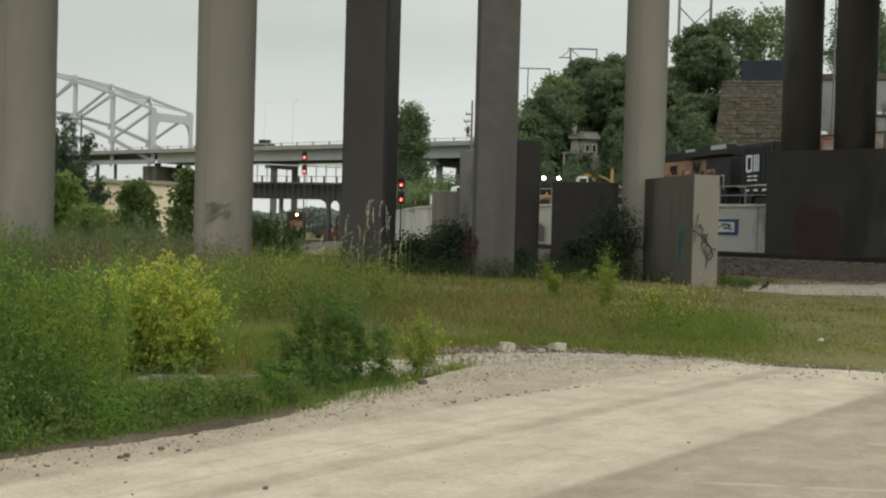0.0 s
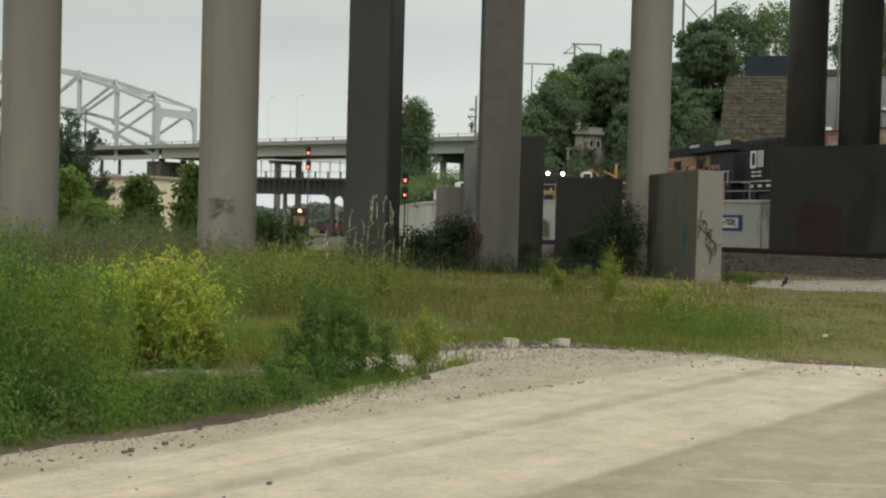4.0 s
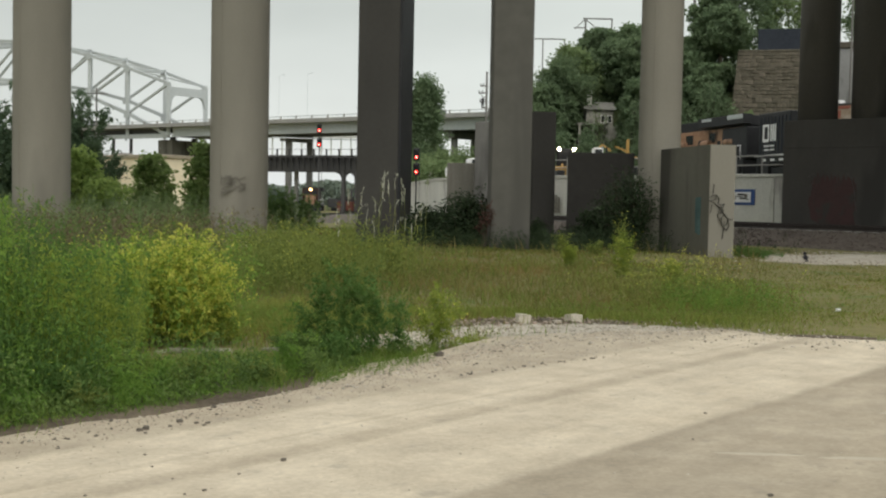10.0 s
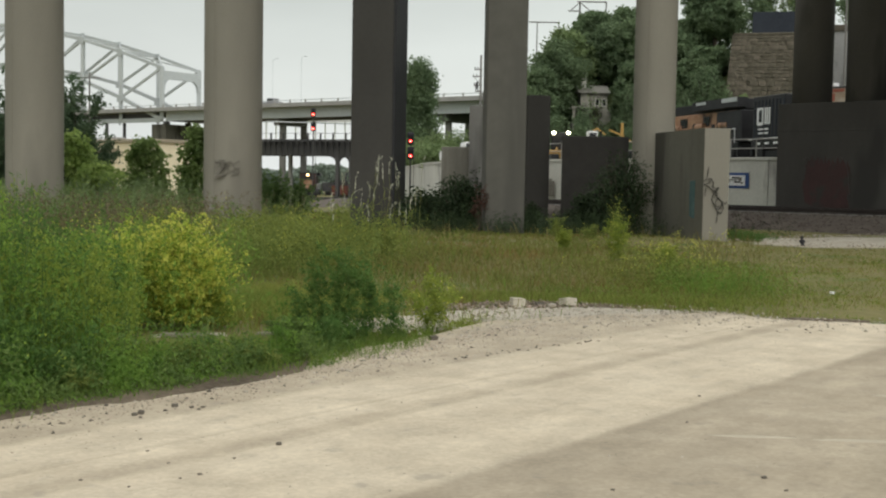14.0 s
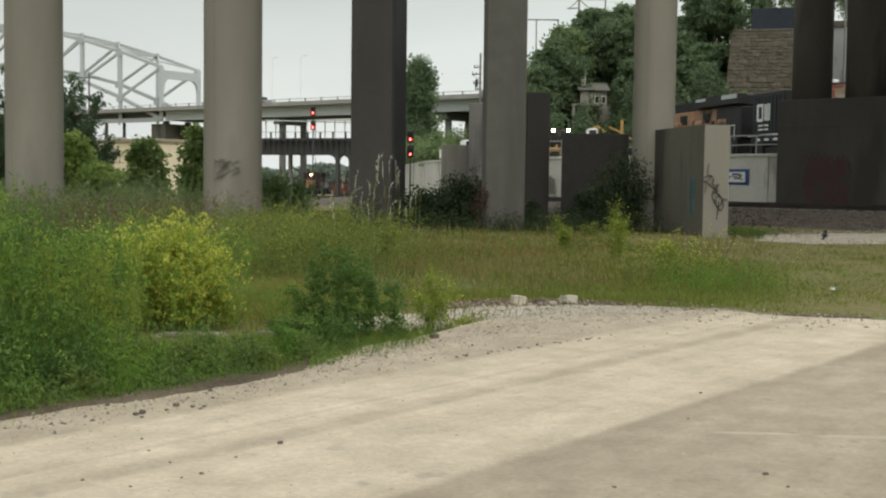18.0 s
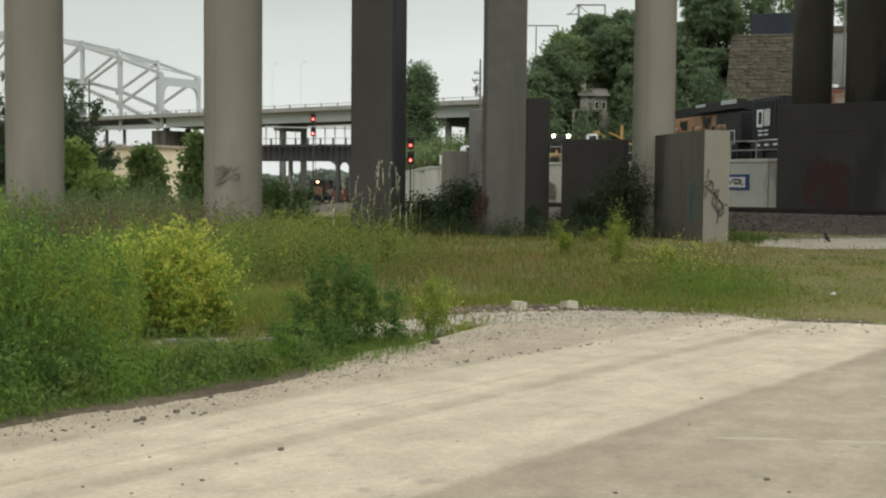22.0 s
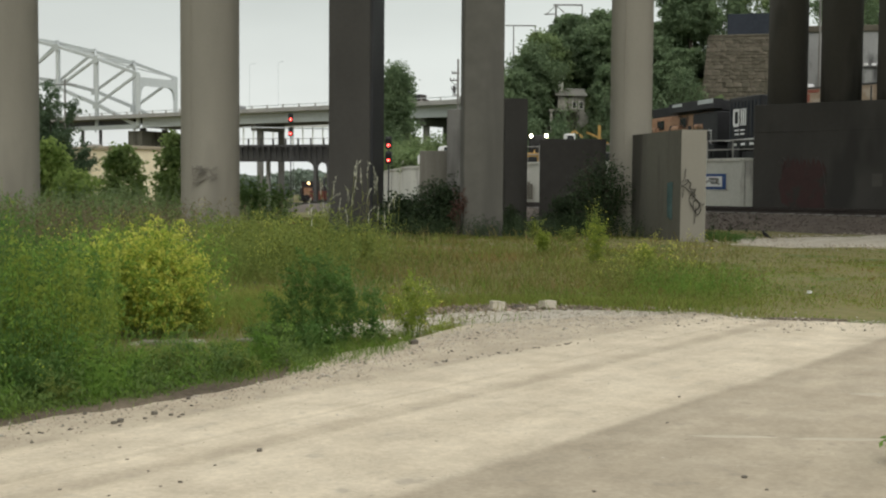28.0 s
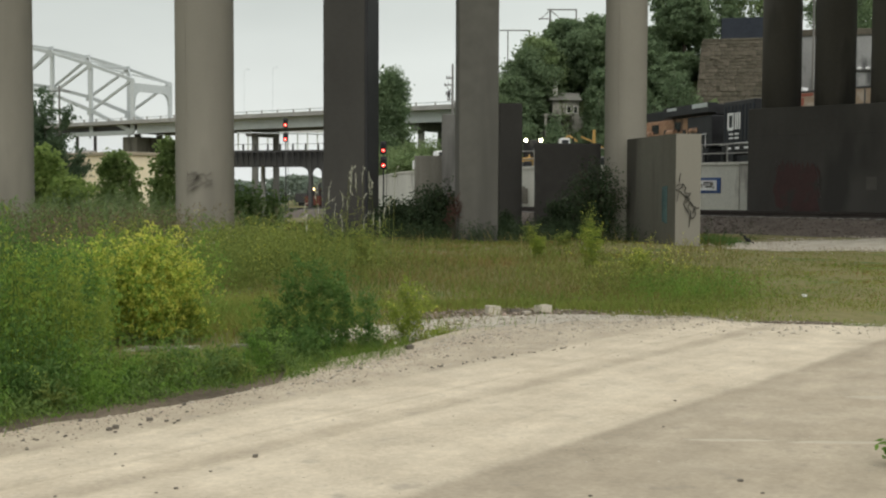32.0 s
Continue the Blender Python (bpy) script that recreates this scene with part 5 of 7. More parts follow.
for x in (0.62, 1.22):
    win = part("window", box(bmesh.new(), (0.44, 0.08, 0.7), (x, 0.58, 4.0), 0.02), PALE_CONCRETE, hs)
    part("pane", box(bmesh.new(), (0.28, 0.06, 0.54), (x, 0.55, 4.0)), GLASS_DARK, win)
# pale block added for a bright gap of sky above the house
part("sky_gap_block", box(bmesh.new(), (0.42, 0.42, 1.9), (-0.45, 1.6, 5.75), 0.02), PALE_CONCRETE, hs)

uw = thing("upper_wall", "pale stained concrete wall on the bluff beyond the tracks", "wall", (31.5, 100, 0), -12, kind="structure")
part("wall_body", box(bmesh.new(), (24, 1.2, 15.3), (9, 0, 7.65), 0.05), mat("stained_upper_wall", (0.2, 0.2, 0.198), (0.33, 0.33, 0.325), 0.3, 9, 0.9, 0.15, spots=(0.55, (0.085, 0.085, 0.085), 0.47), streak=1.8, grain=0.25), uw)
part("wall_cap", box(bmesh.new(), (24.2, 1.5, 0.55), (9, 0, 15.5), 0.08), MORTAR, uw, "brown weathered wall cap")
part("wall_pipe", rod(bmesh.new(), (4.6, -0.68, 12.22), (20.5, -0.68, 12.22), 0.09, seg=8), STEEL_DARK, uw, "dark pipe along the wall")
for x in (5.55, 6.2):
    part("wall_lamp", box(bmesh.new(), (0.34, 0.2, 0.2), (x, -0.7, 12.42), 0.04), WHITE, uw, "small white lamp housing")

# ---- poles ----


def pole(name, label, x, y, base, top, r=0.15, arms=(), lean=0.0):
    root = thing(name, label, "utility pole", (x, y, base), 0, "utility poles")
    part("pole", rod(bmesh.new(), (0, 0, 0), (lean, 0, top - base), r, r * 0.7, 10), WOOD, root)
    for z, x0, x1, h in arms:
        part("crossarm", beam(bmesh.new(), (x0, 0, z - base), (x1, 0, z - base), 0.14, h), WOOD, root)
    return root


pw = pole("utility_pole", "slim wooden utility pole with stacked crossarms", 2.25, 100, 3.0, 12.8, 0.12)
for z, w in ((8.55, 0.55), (7.95, 0.7), (7.2, 0.6), (6.7, 0.45)):
    arm = part("crossarm", beam(bmesh.new(), (-w, 0, z), (0.12, 0, z + 0.05), 0.09, 0.11), WOOD, pw)
    for x in (-w + 0.05, -w * 0.5):
        part("insulator", rod(bmesh.new(), (x, 0, z + 0.05), (x, 0, z + 0.24), 0.05, 0.03), STEEL_DARK, arm)
part("cutout_brace", beam(bmesh.new(), (-0.6, 0, 7.95), (0, 0, 7.25), 0.05, 0.05), WOOD, pw)
part("cutout_brace", beam(bmesh.new(), (-0.5, 0, 7.15), (0, 0, 7.85), 0.05, 0.05), WOOD, pw)
part("transformer", rod(bmesh.new(), (-0.32, 0, 6.9), (-0.32, 0, 7.5), 0.13, seg=14), STEEL_DARK, pw)
hf = pole("utility_pole", "wooden H-frame power pole above the trees", 9.1, 130, 8.0, 19.9, 0.09, ((19.9, -0.95, 2.5, 0.12),))
part("second_leg", rod(bmesh.new(), (2.4, 0, 0), (2.4, 0, 11.9), 0.08, 0.06), WOOD, hf)
hf = pole("utility_pole", "wooden H-frame power pole with braces above the trees", 12.75, 120, 8.0, 20.7, 0.13, ((20.65, -0.3, 2.75, 0.12), (19.7, -1.2, 0.0, 0.1)))
part("second_leg", rod(bmesh.new(), (2.7, 0, 0), (2.7, 0, 12.6), 0.09, 0.07), WOOD, hf)
part("brace", beam(bmesh.new(), (-1.1, 0, 11.6), (0, 0, 12.6), 0.08, 0.08), WOOD, hf)
part("brace", beam(bmesh.new(), (0, 0, 12.6), (1.2, 0, 11.6), 0.08, 0.08), WOOD, hf)
hf = pole("utility_pole", "tall H-frame power pole with crossed braces on the bluff", 21.9, 110, 6.0, 30, 0.16, ((28.5, -2, 5, 0.2),))
part("second_leg", rod(bmesh.new(), (3.0, 0, 0), (3.0, 0, 24), 0.16, 0.12), WOOD, hf)
part("brace", beam(bmesh.new(), (0, 0, 14.3), (3.0, 0, 17.3), 0.1, 0.1), WOOD, hf)
part("brace", beam(bmesh.new(), (0, 0, 17.3), (3.0, 0, 14.3), 0.1, 0.1), WOOD, hf)
pole("utility_pole", "dark steel pole rising behind the wall pier", 32.75, 98.0, 8.0, 32, 0.09)
pole("utility_pole", "thin wooden pole beside the far bridge", -31.5, 100, -1.0, 10.8, 0.1, ((10.3, -1.0, 1.0, 0.08),))

# ---- masonry of the abutment: separate stones over a recessed core ----
stone_meshes = []
for k in range(5):
    bm = box(bmesh.new(), (1, 0.22, 1), (0, 0, 0), 0.05)
    for v in bm.verts:
        v.co += Vector(noise.noise_vector(v.co * 3 + Vector((k, 0, 0)))) * 0.055
    me = bpy.data.meshes.new("stone")
    bm.to_mesh(me)
    bm.free()
    me.materials.append(STONEWORK)
    stone_meshes.append(me)
z = 5.2
while z < 11.1:
    h = rngm.uniform(0.2, 0.42)
    half = lo + (hi - lo) * (z + h / 2) / 11.3
    y = -0.8 + 0.8 * (z + h / 2) / 11.3
    x = -half
    while x < half + 0.6:
        w = rngm.uniform(0.22, 0.75)
        ob = new("stone", stone_meshes[rngm.integers(5)])
        ob.parent = tower
        ob.matrix_basis = Matrix.LocRotScale((x + w / 2, y - rngm.uniform(0.0, 0.09), z + h / 2), Euler((-0.07, 0, 0)), (w - 0.014, rngm.uniform(0.7, 1.5), h - 0.012))
        x += w
    z += h

# ---- rubble, kerb and loose stones near the road ----


def chunk(name, label, x, y, size, material, seed, category="stone", z=None):
    rng = np.random.default_rng(seed)
    bm = box(bmesh.new(), size, (0, 0, size[2] * 0.42), min(size) * 0.07)
    for v in bm.verts:
        v.co += Vector(rng.normal(size=3)) * min(size) * 0.05
    root = part(name, bm, material, None, label)
    root.matrix_basis = pose(x, y, float(ground_z(x, y)) + 0.03, rng.uniform(-6, 6), rng.uniform(-6, 6), rng.uniform(0, 40))
    return tagged(root, category=category, group="loose rubble by the road")


rng0 = np.random.default_rng(29)
chunk("concrete_chunk", "pale broken concrete chunk on bare gravel", 0.9, 15.5, (0.17, 0.15, 0.13), RUBBLE, 1)
chunk("concrete_chunk", "squared pale concrete chunk on bare gravel", 1.6, 15.7, (0.2, 0.14, 0.11), RUBBLE, 2)
chunk("concrete_slab", "broken pale concrete slab in the weeds by a pier", -7.4, 33.0, (1.1, 0.5, 0.16), RUBBLE, 9, z=0.5)
chunk("concrete_slab", "tilted pale concrete slab in the weeds by a pier", -6.4, 33.6, (0.8, 0.4, 0.2), STONES, 10)
chunk("concrete_slab", "squared grey concrete block in the weeds by a pier", -7.6, 32.4, (0.45, 0.4, 0.34), STONES, 11)
chunk("concrete_chunk", "small pale concrete chunk lying in short grass", 6.0, 18.15, (0.06, 0.05, 0.04), WHITE, 3)
chunk("concrete_chunk", "brown broken stone behind the pale chunks", 1.22, 15.7, (0.12, 0.09, 0.05), PEBBLE_DARK, 4)
chunk("concrete_chunk", "grey broken stone behind the pale chunks", 1.36, 15.5, (0.1, 0.09, 0.04), STONES, 5)
chunk("dark_stone", "dark stone at the weedy road edge", -0.17, 11.93, (0.08, 0.06, 0.05), PEBBLE_DARK, 6)
chunk("dark_stone", "dark stone on the pale road", -2.12, 7.86, (0.04, 0.04, 0.03), PEBBLE_DARK, 7)
chunk("dark_stone", "small dark stone on the pale road", -1.04, 7.01, (0.03, 0.03, 0.02), PEBBLE_DARK, 8)
for k, (x, y, s) in enumerate(((-2.21, 8.03, 0.034), (-2.01, 8.37, 0.042), (-1.88, 8.34, 0.026), (-1.8, 8.36, 0.024), (-2.04, 8.21, 0.024), (-2.51, 8.35, 0.028), (-2.15, 7.96, 0.022), (-2.6, 7.7, 0.02), (-1.4, 6.43, 0.02), (-1.84, 6.97, 0.015),
                               (-2.02, 6.26, 0.016), (-1.72, 6.14, 0.015), (-1.49, 6.34, 0.014), (-1.64, 6.68, 0.014), (-1.97, 7.29, 0.016), (-1.28, 6.83, 0.016), (2.01, 9.2, 0.02), (1.83, 6.6, 0.026), (0.91, 6.27, 0.018), (1.88, 6.33, 0.016), (1.7, 8.16, 0.015))):
    chunk("dark_stone", "small dark stone on the gravel shoulder" if y > 7.5 and x < 0 else "small dark stone lying on the road", x * 0.972, y * 0.972, (s, s * 0.8, s * 0.65), PEBBLE_DARK, 40 + k)
n = 420
xs, ys = rng0.normal(0.8, 0.8, n), rng0.normal(15.7, 0.25, n)
RUBBLE_STRIP = (xs, ys, rng0.uniform(0.012, 0.04, n))
kerb = thing("concrete_kerb", "low pale broken concrete kerb in the weeds", "kerb", (-2.65, 12.05, 0), 6)
part("kerb_stone", box(bmesh.new(), (0.56, 0.13, 0.045), (-0.1, 0, 0.022), 0.015), BLOCK_CONCRETE, kerb)
part("kerb_stone", box(bmesh.new(), (0.3, 0.13, 0.04), (0.75, 0.12, 0.02), 0.015), BLOCK_CONCRETE, kerb)

rng = np.random.default_rng(30)


def pebbles(label, name, xs, ys, sizes, material, zlift=0.03):
    """Loose stones: little squashed octahedra."""
    n = len(xs)
    base = np.array([(1, 0, 0), (0, 1, 0), (-1, 0, 0), (0, -1, 0), (0, 0, 0.7), (0, 0, -0.5)])
    jit = base[None] * rng.uniform(0.65, 1.25, (n, 6, 1)) + rng.normal(0, 0.12, (n, 6, 3))
    v = jit * sizes[:, None, None] + np.stack([xs, ys, ground_z(xs, ys) + zlift + sizes * 0.25], -1)[:, None, :]
    tri = np.array([(0, 1, 4), (1, 2, 4), (2, 3, 4), (3, 0, 4), (1, 0, 5), (2, 1, 5), (3, 2, 5), (0, 3, 5)])
    f = (np.arange(n)[:, None, None] * 6 + tri[None]).reshape(-1, 3)
    return tagged(soup(name, v.reshape(-1, 3), f, material), label, "stones", kind="stuff")


n = 2600
xs = rng.uniform(-4.5, 8, n)
ys = road_edge(xs) - np.abs(rng.normal(0, 0.55, n)) + 0.25
pebbles("loose grey stones along the road edge", "loose_stones", xs, ys, rng.uniform(0.006, 0.015, n) * rng.choice([1, 1, 1, 1, 1.9], n), STONES)
n = 2600
xs = rng.uniform(-4.6, 1.0, n)
ys = road_edge(xs) - 0.2 - np.abs(rng.normal(0, 0.55, n))
pebbles("mixed grey and brown stones in the gravel shoulder", "shoulder_stones", xs, ys, rng.uniform(0.005, 0.012, n), SHOULDER)
n = 900
xs = rng.uniform(-4.6, 1.0, n)
ys = road_edge(xs) - 0.25 - np.abs(rng.normal(0, 0.45, n))
pebbles("dark brown stones in the gravel shoulder", "dark_shoulder_stones", xs, ys, rng.uniform(0.004, 0.01, n) * rng.choice([1, 1, 1, 1.7], n), PEBBLE_DARK)
n = 1300
xs, ys = rng.uniform(-5, 8, n), rng.uniform(5.5, 15.5, n)
keep = ys < road_edge(xs)
pebbles("small scattered stones on the road", "road_stones", xs[keep], ys[keep], rng.uniform(0.004, 0.012, n)[keep], STONES)
n = 520
xs, ys = rng.uniform(-4, 6, n), 5 + 9 * rng.uniform(0, 1, n) ** 1.5
keep = ys < road_edge(xs) - 0.4
pebbles("small dark stones scattered on the road", "dark_specks", xs[keep], ys[keep], rng.uniform(0.003, 0.0075, n)[keep], PEBBLE_DARK)
n = 6500
along, side = rng.uniform(5, 14.5, n), rng.uniform(6.1, 7.4, n)
side = side - 0.05 * (along - 5.5)
xs, ys = along * 0.5736 - side * 0.8192, along * 0.8192 + side * 0.5736
keep = (ys < road_edge(xs) + 0.4) & (xs > -0.8)
pebbles("fine grey gravel stones on the road shoulder", "shoulder_gravel", xs[keep], ys[keep], rng.uniform(0.004, 0.012, n)[keep], STONES)
n = 520
xs, ys = rng.uniform(-4, 6, n), 5 + 9 * rng.uniform(0, 1, n) ** 1.5
keep = ys < road_edge(xs) - 0.4
pebbles("small dark stones scattered on the road", "dark_specks", xs[keep], ys[keep], rng.uniform(0.003, 0.0075, n)[keep], PEBBLE_DARK)
n = 260
xs, ys = rng.normal(-0.72, 0.4, n), rng.normal(13.4, 0.4, n)
pebbles("pale broken stones among the roadside weeds", "pale_rubble", xs, ys, rng.uniform(0.012, 0.04, n), RUBBLE)
n = 46
along = rng.uniform(-0.4, 1.0, n)
pebbles("row of dark stones along the edge of the tyre lane", "lane_edge_stones", 0.55 + along * 1.21 + rng.normal(0, 0.03, n), 11.17 + along * 1.15 + rng.normal(0, 0.05, n), rng.uniform(0.008, 0.02, n), PEBBLE_DARK)
n = 1800
xs, ys = rng.normal(1.2, 1.5, n), rng.normal(14.5, 0.7, n)
pebbles("stony rubble on the bare patch", "rubble", xs, ys, rng.uniform(0.006, 0.015, n) * rng.choice([1, 1, 1, 1, 1, 1, 2.2], n), STONES)
n = 150
xs, ys = rng.normal(1.2, 1.6, n), rng.normal(14.4, 0.8, n)
pebbles("dark stones on the bare patch", "dark_rubble", xs, ys, rng.uniform(0.006, 0.015, n), PEBBLE_DARK)
n = 420
xs = rng.uniform(-4, 7, n)
ys = road_edge(xs) - rng.uniform(0.1, 1.3, n)
pebbles("scattered dark stones near the road edge", "dark_stones", xs, ys, rng.uniform(0.005, 0.012, n) * rng.choice([1, 1, 1, 1, 1, 2], n), PEBBLE_DARK)
n = 1700
aa, rr = rng.uniform(0, 2 * np.pi, n), 1 + rng.normal(0, 0.1, n)
px, py = np.cos(aa) * 9.6 * rr, np.sin(aa) * 6.0 * rr
xs, ys = 19.8 + px * 0.97 - py * 0.242, 38.2 + px * 0.242 + py * 0.97
pebbles("pale stones scattered round the gravel apron", "apron_stones", xs, ys, rng.uniform(0.02, 0.05, n), STONES)
pebbles("broken stones among the grass behind the gravel", "broken_stones", *RUBBLE_STRIP, SHOULDER)
n = 9000
ss, oo = rng.uniform(TRACK_S[1] - 6, TRACK_S[4], n), rng.uniform(-2.2, 4.6, n)
pos = np.array([(*track_xy(s), *track_way(s)) for s in ss])
xs, ys = pos[:, 0] - pos[:, 3] * oo, pos[:, 1] + pos[:, 2] * oo
zz = np.array([rail_z(y) for y in ys]) + np.interp(oo, (-1.9, 1.9, 4.3, 4.8), (-0.22, -0.24, -1.0, -1.3))
pebbles("coarse dark ballast stones on the track bank", "ballast_stones", xs, ys, rng.uniform(0.03, 0.075, n), BALLAST_DARK, zz - ground_z(xs, ys))

# ---- trees ----


def tree(name, label, x, y, z, height, width, material, seed, n=12500, leaf=0.3, trunk=0.16, low=0.25, narrow=1.0, clump=1.0, slim=0.7, group="trees on the bluff", category="tree"):
    rng = np.random.default_rng(seed)
    root = thing(name, label, category, (x, y, z), rng.uniform(0, 360), group)
    bm = bmesh.new()
    rod(bm, (0, 0, -0.4), (0.1, 0.05, height * 0.4), trunk * 1.5, trunk, 9)
    rod(bm, (0.1, 0.05, height * 0.4), (0, 0, height * 0.85), trunk, trunk * 0.3, 8)
    clumps = []
    for k in range(110):
        u = rng.uniform(low, 0.97)
        prof = (1 - abs(2 * ((u - low) / (1 - low)) ** (0.8 * narrow) - 1) ** 2.2) ** 0.6 if u < 1 else 0
        a, r = rng.uniform(0, 2 * np.pi), width / 2 * prof * rng.uniform(0.25, 1.0) ** 0.6
        c = np.array([math.cos(a) * r, math.sin(a) * r, u * height])
        clumps.append((c, clump * (0.45 * width + 0.3 * height) * rng.uniform(0.055, 0.15)))
        if k % 11 == 0:
            rod(bm, (0, 0, max(0.2, c[2] - r * 0.7 - 0.4)), tuple(c), trunk * 0.4, trunk * 0.12, 6)
    part("trunk", bm, BARK, root)
    per = n // len(clumps)
    pts = []
    for c, r in clumps:
        d = rng.normal(size=(per, 3))
        d /= np.linalg.norm(d, axis=1)[:, None]
        q = c + d * (r * (rng.uniform(0.1, 1.3, per) ** 0.7 + 0.25 * np.abs(rng.normal(size=per))))[:, None] * np.array([1, 1, 0.8])
        pts.append(q)
    fill = n // 5
    u = rng.uniform(low, 0.95, fill)
    prof = (1 - np.abs(2 * ((u - low) / (1 - low)) ** (0.8 * narrow) - 1) ** 2.2) ** 0.6
    a, r = rng.uniform(0, 2 * np.pi, fill), width * 0.42 * prof * np.sqrt(rng.uniform(0, 1, fill))
    pts.append(np.stack([np.cos(a) * r, np.sin(a) * r, u * height], -1))
    v, f = leaves(rng, np.concatenate(pts), leaf, leaf * slim)
    soup("crown", v, f, material, root)["kind"] = "stuff"
    return root


TREES = [
    # x, y, height of its top, width, dark?
    (7.2, 101, 11.8, 4.2, 1), (9.2, 104, 14.6, 5.2, 1), (10.2, 106, 15.9, 5.0, 0), (16.0, 107, 18.0, 5.6, 1), (16.6, 104, 17.0, 6.0, 1), (13.4, 113, 18.5, 5.0, 1), (7.9, 97, 7.6, 3.6, 1),
    (18.6, 103, 15.8, 5.0, 1), (20.9, 105, 16.6, 4.6, 1), (23.2, 104, 19.4, 4.8, 1), (26.2, 108, 22.8, 6.8, 1), (30.2, 108, 23.0, 6.8, 0), (23.4, 108, 21.0, 5.0, 1), (39.0, 109, 25.5, 6.0, 1),
    (20.2, 98, 12.4, 4.6, 1), (21.6, 99, 13.6, 4.4, 1), (41, 112, 24, 7, 0), (17.8, 97, 10.5, 4.0, 1), (15.8, 99, 12.6, 4.6, 1), (12.7, 107, 15.6, 4.6, 1), 
]
for k, (x, y, top, w, dk) in enumerate(TREES):
    z = float(terrace_z(x, y)) - 0.1
    tree("deciduous_tree", "dense dark green deciduous tree on the bluff" if dk else "full green deciduous tree on the bluff", x, y, z, top - z, w, FOLIAGE_DARK if dk else FOLIAGE, 40 + k)
tree("deciduous_tree", "tall narrow dark tree in front of the far bridge", -4.4, 140, float(terrace_z(-4.2, 140)), 13.2, 4.7, FOLIAGE_DARK, 81, 26000, 0.36, low=0.02, narrow=0.7, clump=1.5)


# ---- shrubs and weeds ----


def bush(name, label, x, y, width, depth, height, material, seed, n=2600, leaf=0.09, low=0.0, z=None, category="shrub", group="shrubs", blooms=0):
    """A shrub of many stems with leaves along them."""
    rng = np.random.default_rng(seed)
    z = float(ground_z(x, y)) if z is None else z
    root = thing(name, label, category, (x, y, z), 0, group)
    stems = max(14, n // 90)
    bx = rng.normal(0, 0.2, stems) * width * 0.5
    by = rng.normal(0, 0.2, stems) * depth * 0.5
    a = rng.uniform(0, 2 * np.pi, stems)
    r = np.sqrt(rng.uniform(0, 1, stems)) if category == "shrub" else np.minimum(np.abs(rng.normal(0, 0.58, stems)), 1.25)
    tx, ty = np.cos(a) * r * width / 2, np.sin(a) * r * depth / 2
    tz = height * (1 - 0.5 * np.minimum(r, 1.1) ** 2.2) * (rng.uniform(0.78, 1.06, stems) if category == "shrub" else rng.uniform(0.5, 1.08, stems))
    base, top = np.stack([bx, by, 0 * bx - 0.05], -1), np.stack([tx, ty, tz], -1)
    per = n // stems
    u = rng.uniform(low, 1.0, (stems, per)) ** 0.8
    pts = base[:, None] * (1 - u[..., None]) + top[:, None] * u[..., None]
    pts[..., :2] += (rng.normal(0, 1, (stems, per, 2)) * ((0.05 if category == "shrub" else 0.025) + 0.05 * u[..., None])) * width
    pts[..., 2] += rng.normal(0, 0.03, (stems, per)) * height
    pts[..., 2] = np.maximum(pts[..., 2], 0.02)
    v, f = leaves(rng, pts.reshape(-1, 3), leaf, leaf * 0.45, 0.35)
    soup("foliage", v, f, material, root)["kind"] = "stuff"
    w = np.full(stems, 0.012 * max(1, height))
    sv, sf = strips(base, top, w, rng)
    soup("stemwork", sv, sf, BARK if category == "shrub" else WEED_DARK, root)["kind"] = "stuff"
    if blooms:
        k = rng.integers(0, stems, blooms)
        u = rng.uniform(0.45, 1.06, blooms)[:, None]
        q = base[k] * (1 - u) + top[k] * u
        q += rng.normal(0, 1, (blooms, 3)) * np.array([0.085 * width, 0.085 * depth, 0.05 * height])
        v, f = leaves(rng, q, 0.062, 0.024, 0.9)
        soup("blossom_spray", v, f, BLOOM, root, "small yellow blossoms")["kind"] = "stuff"
    return root


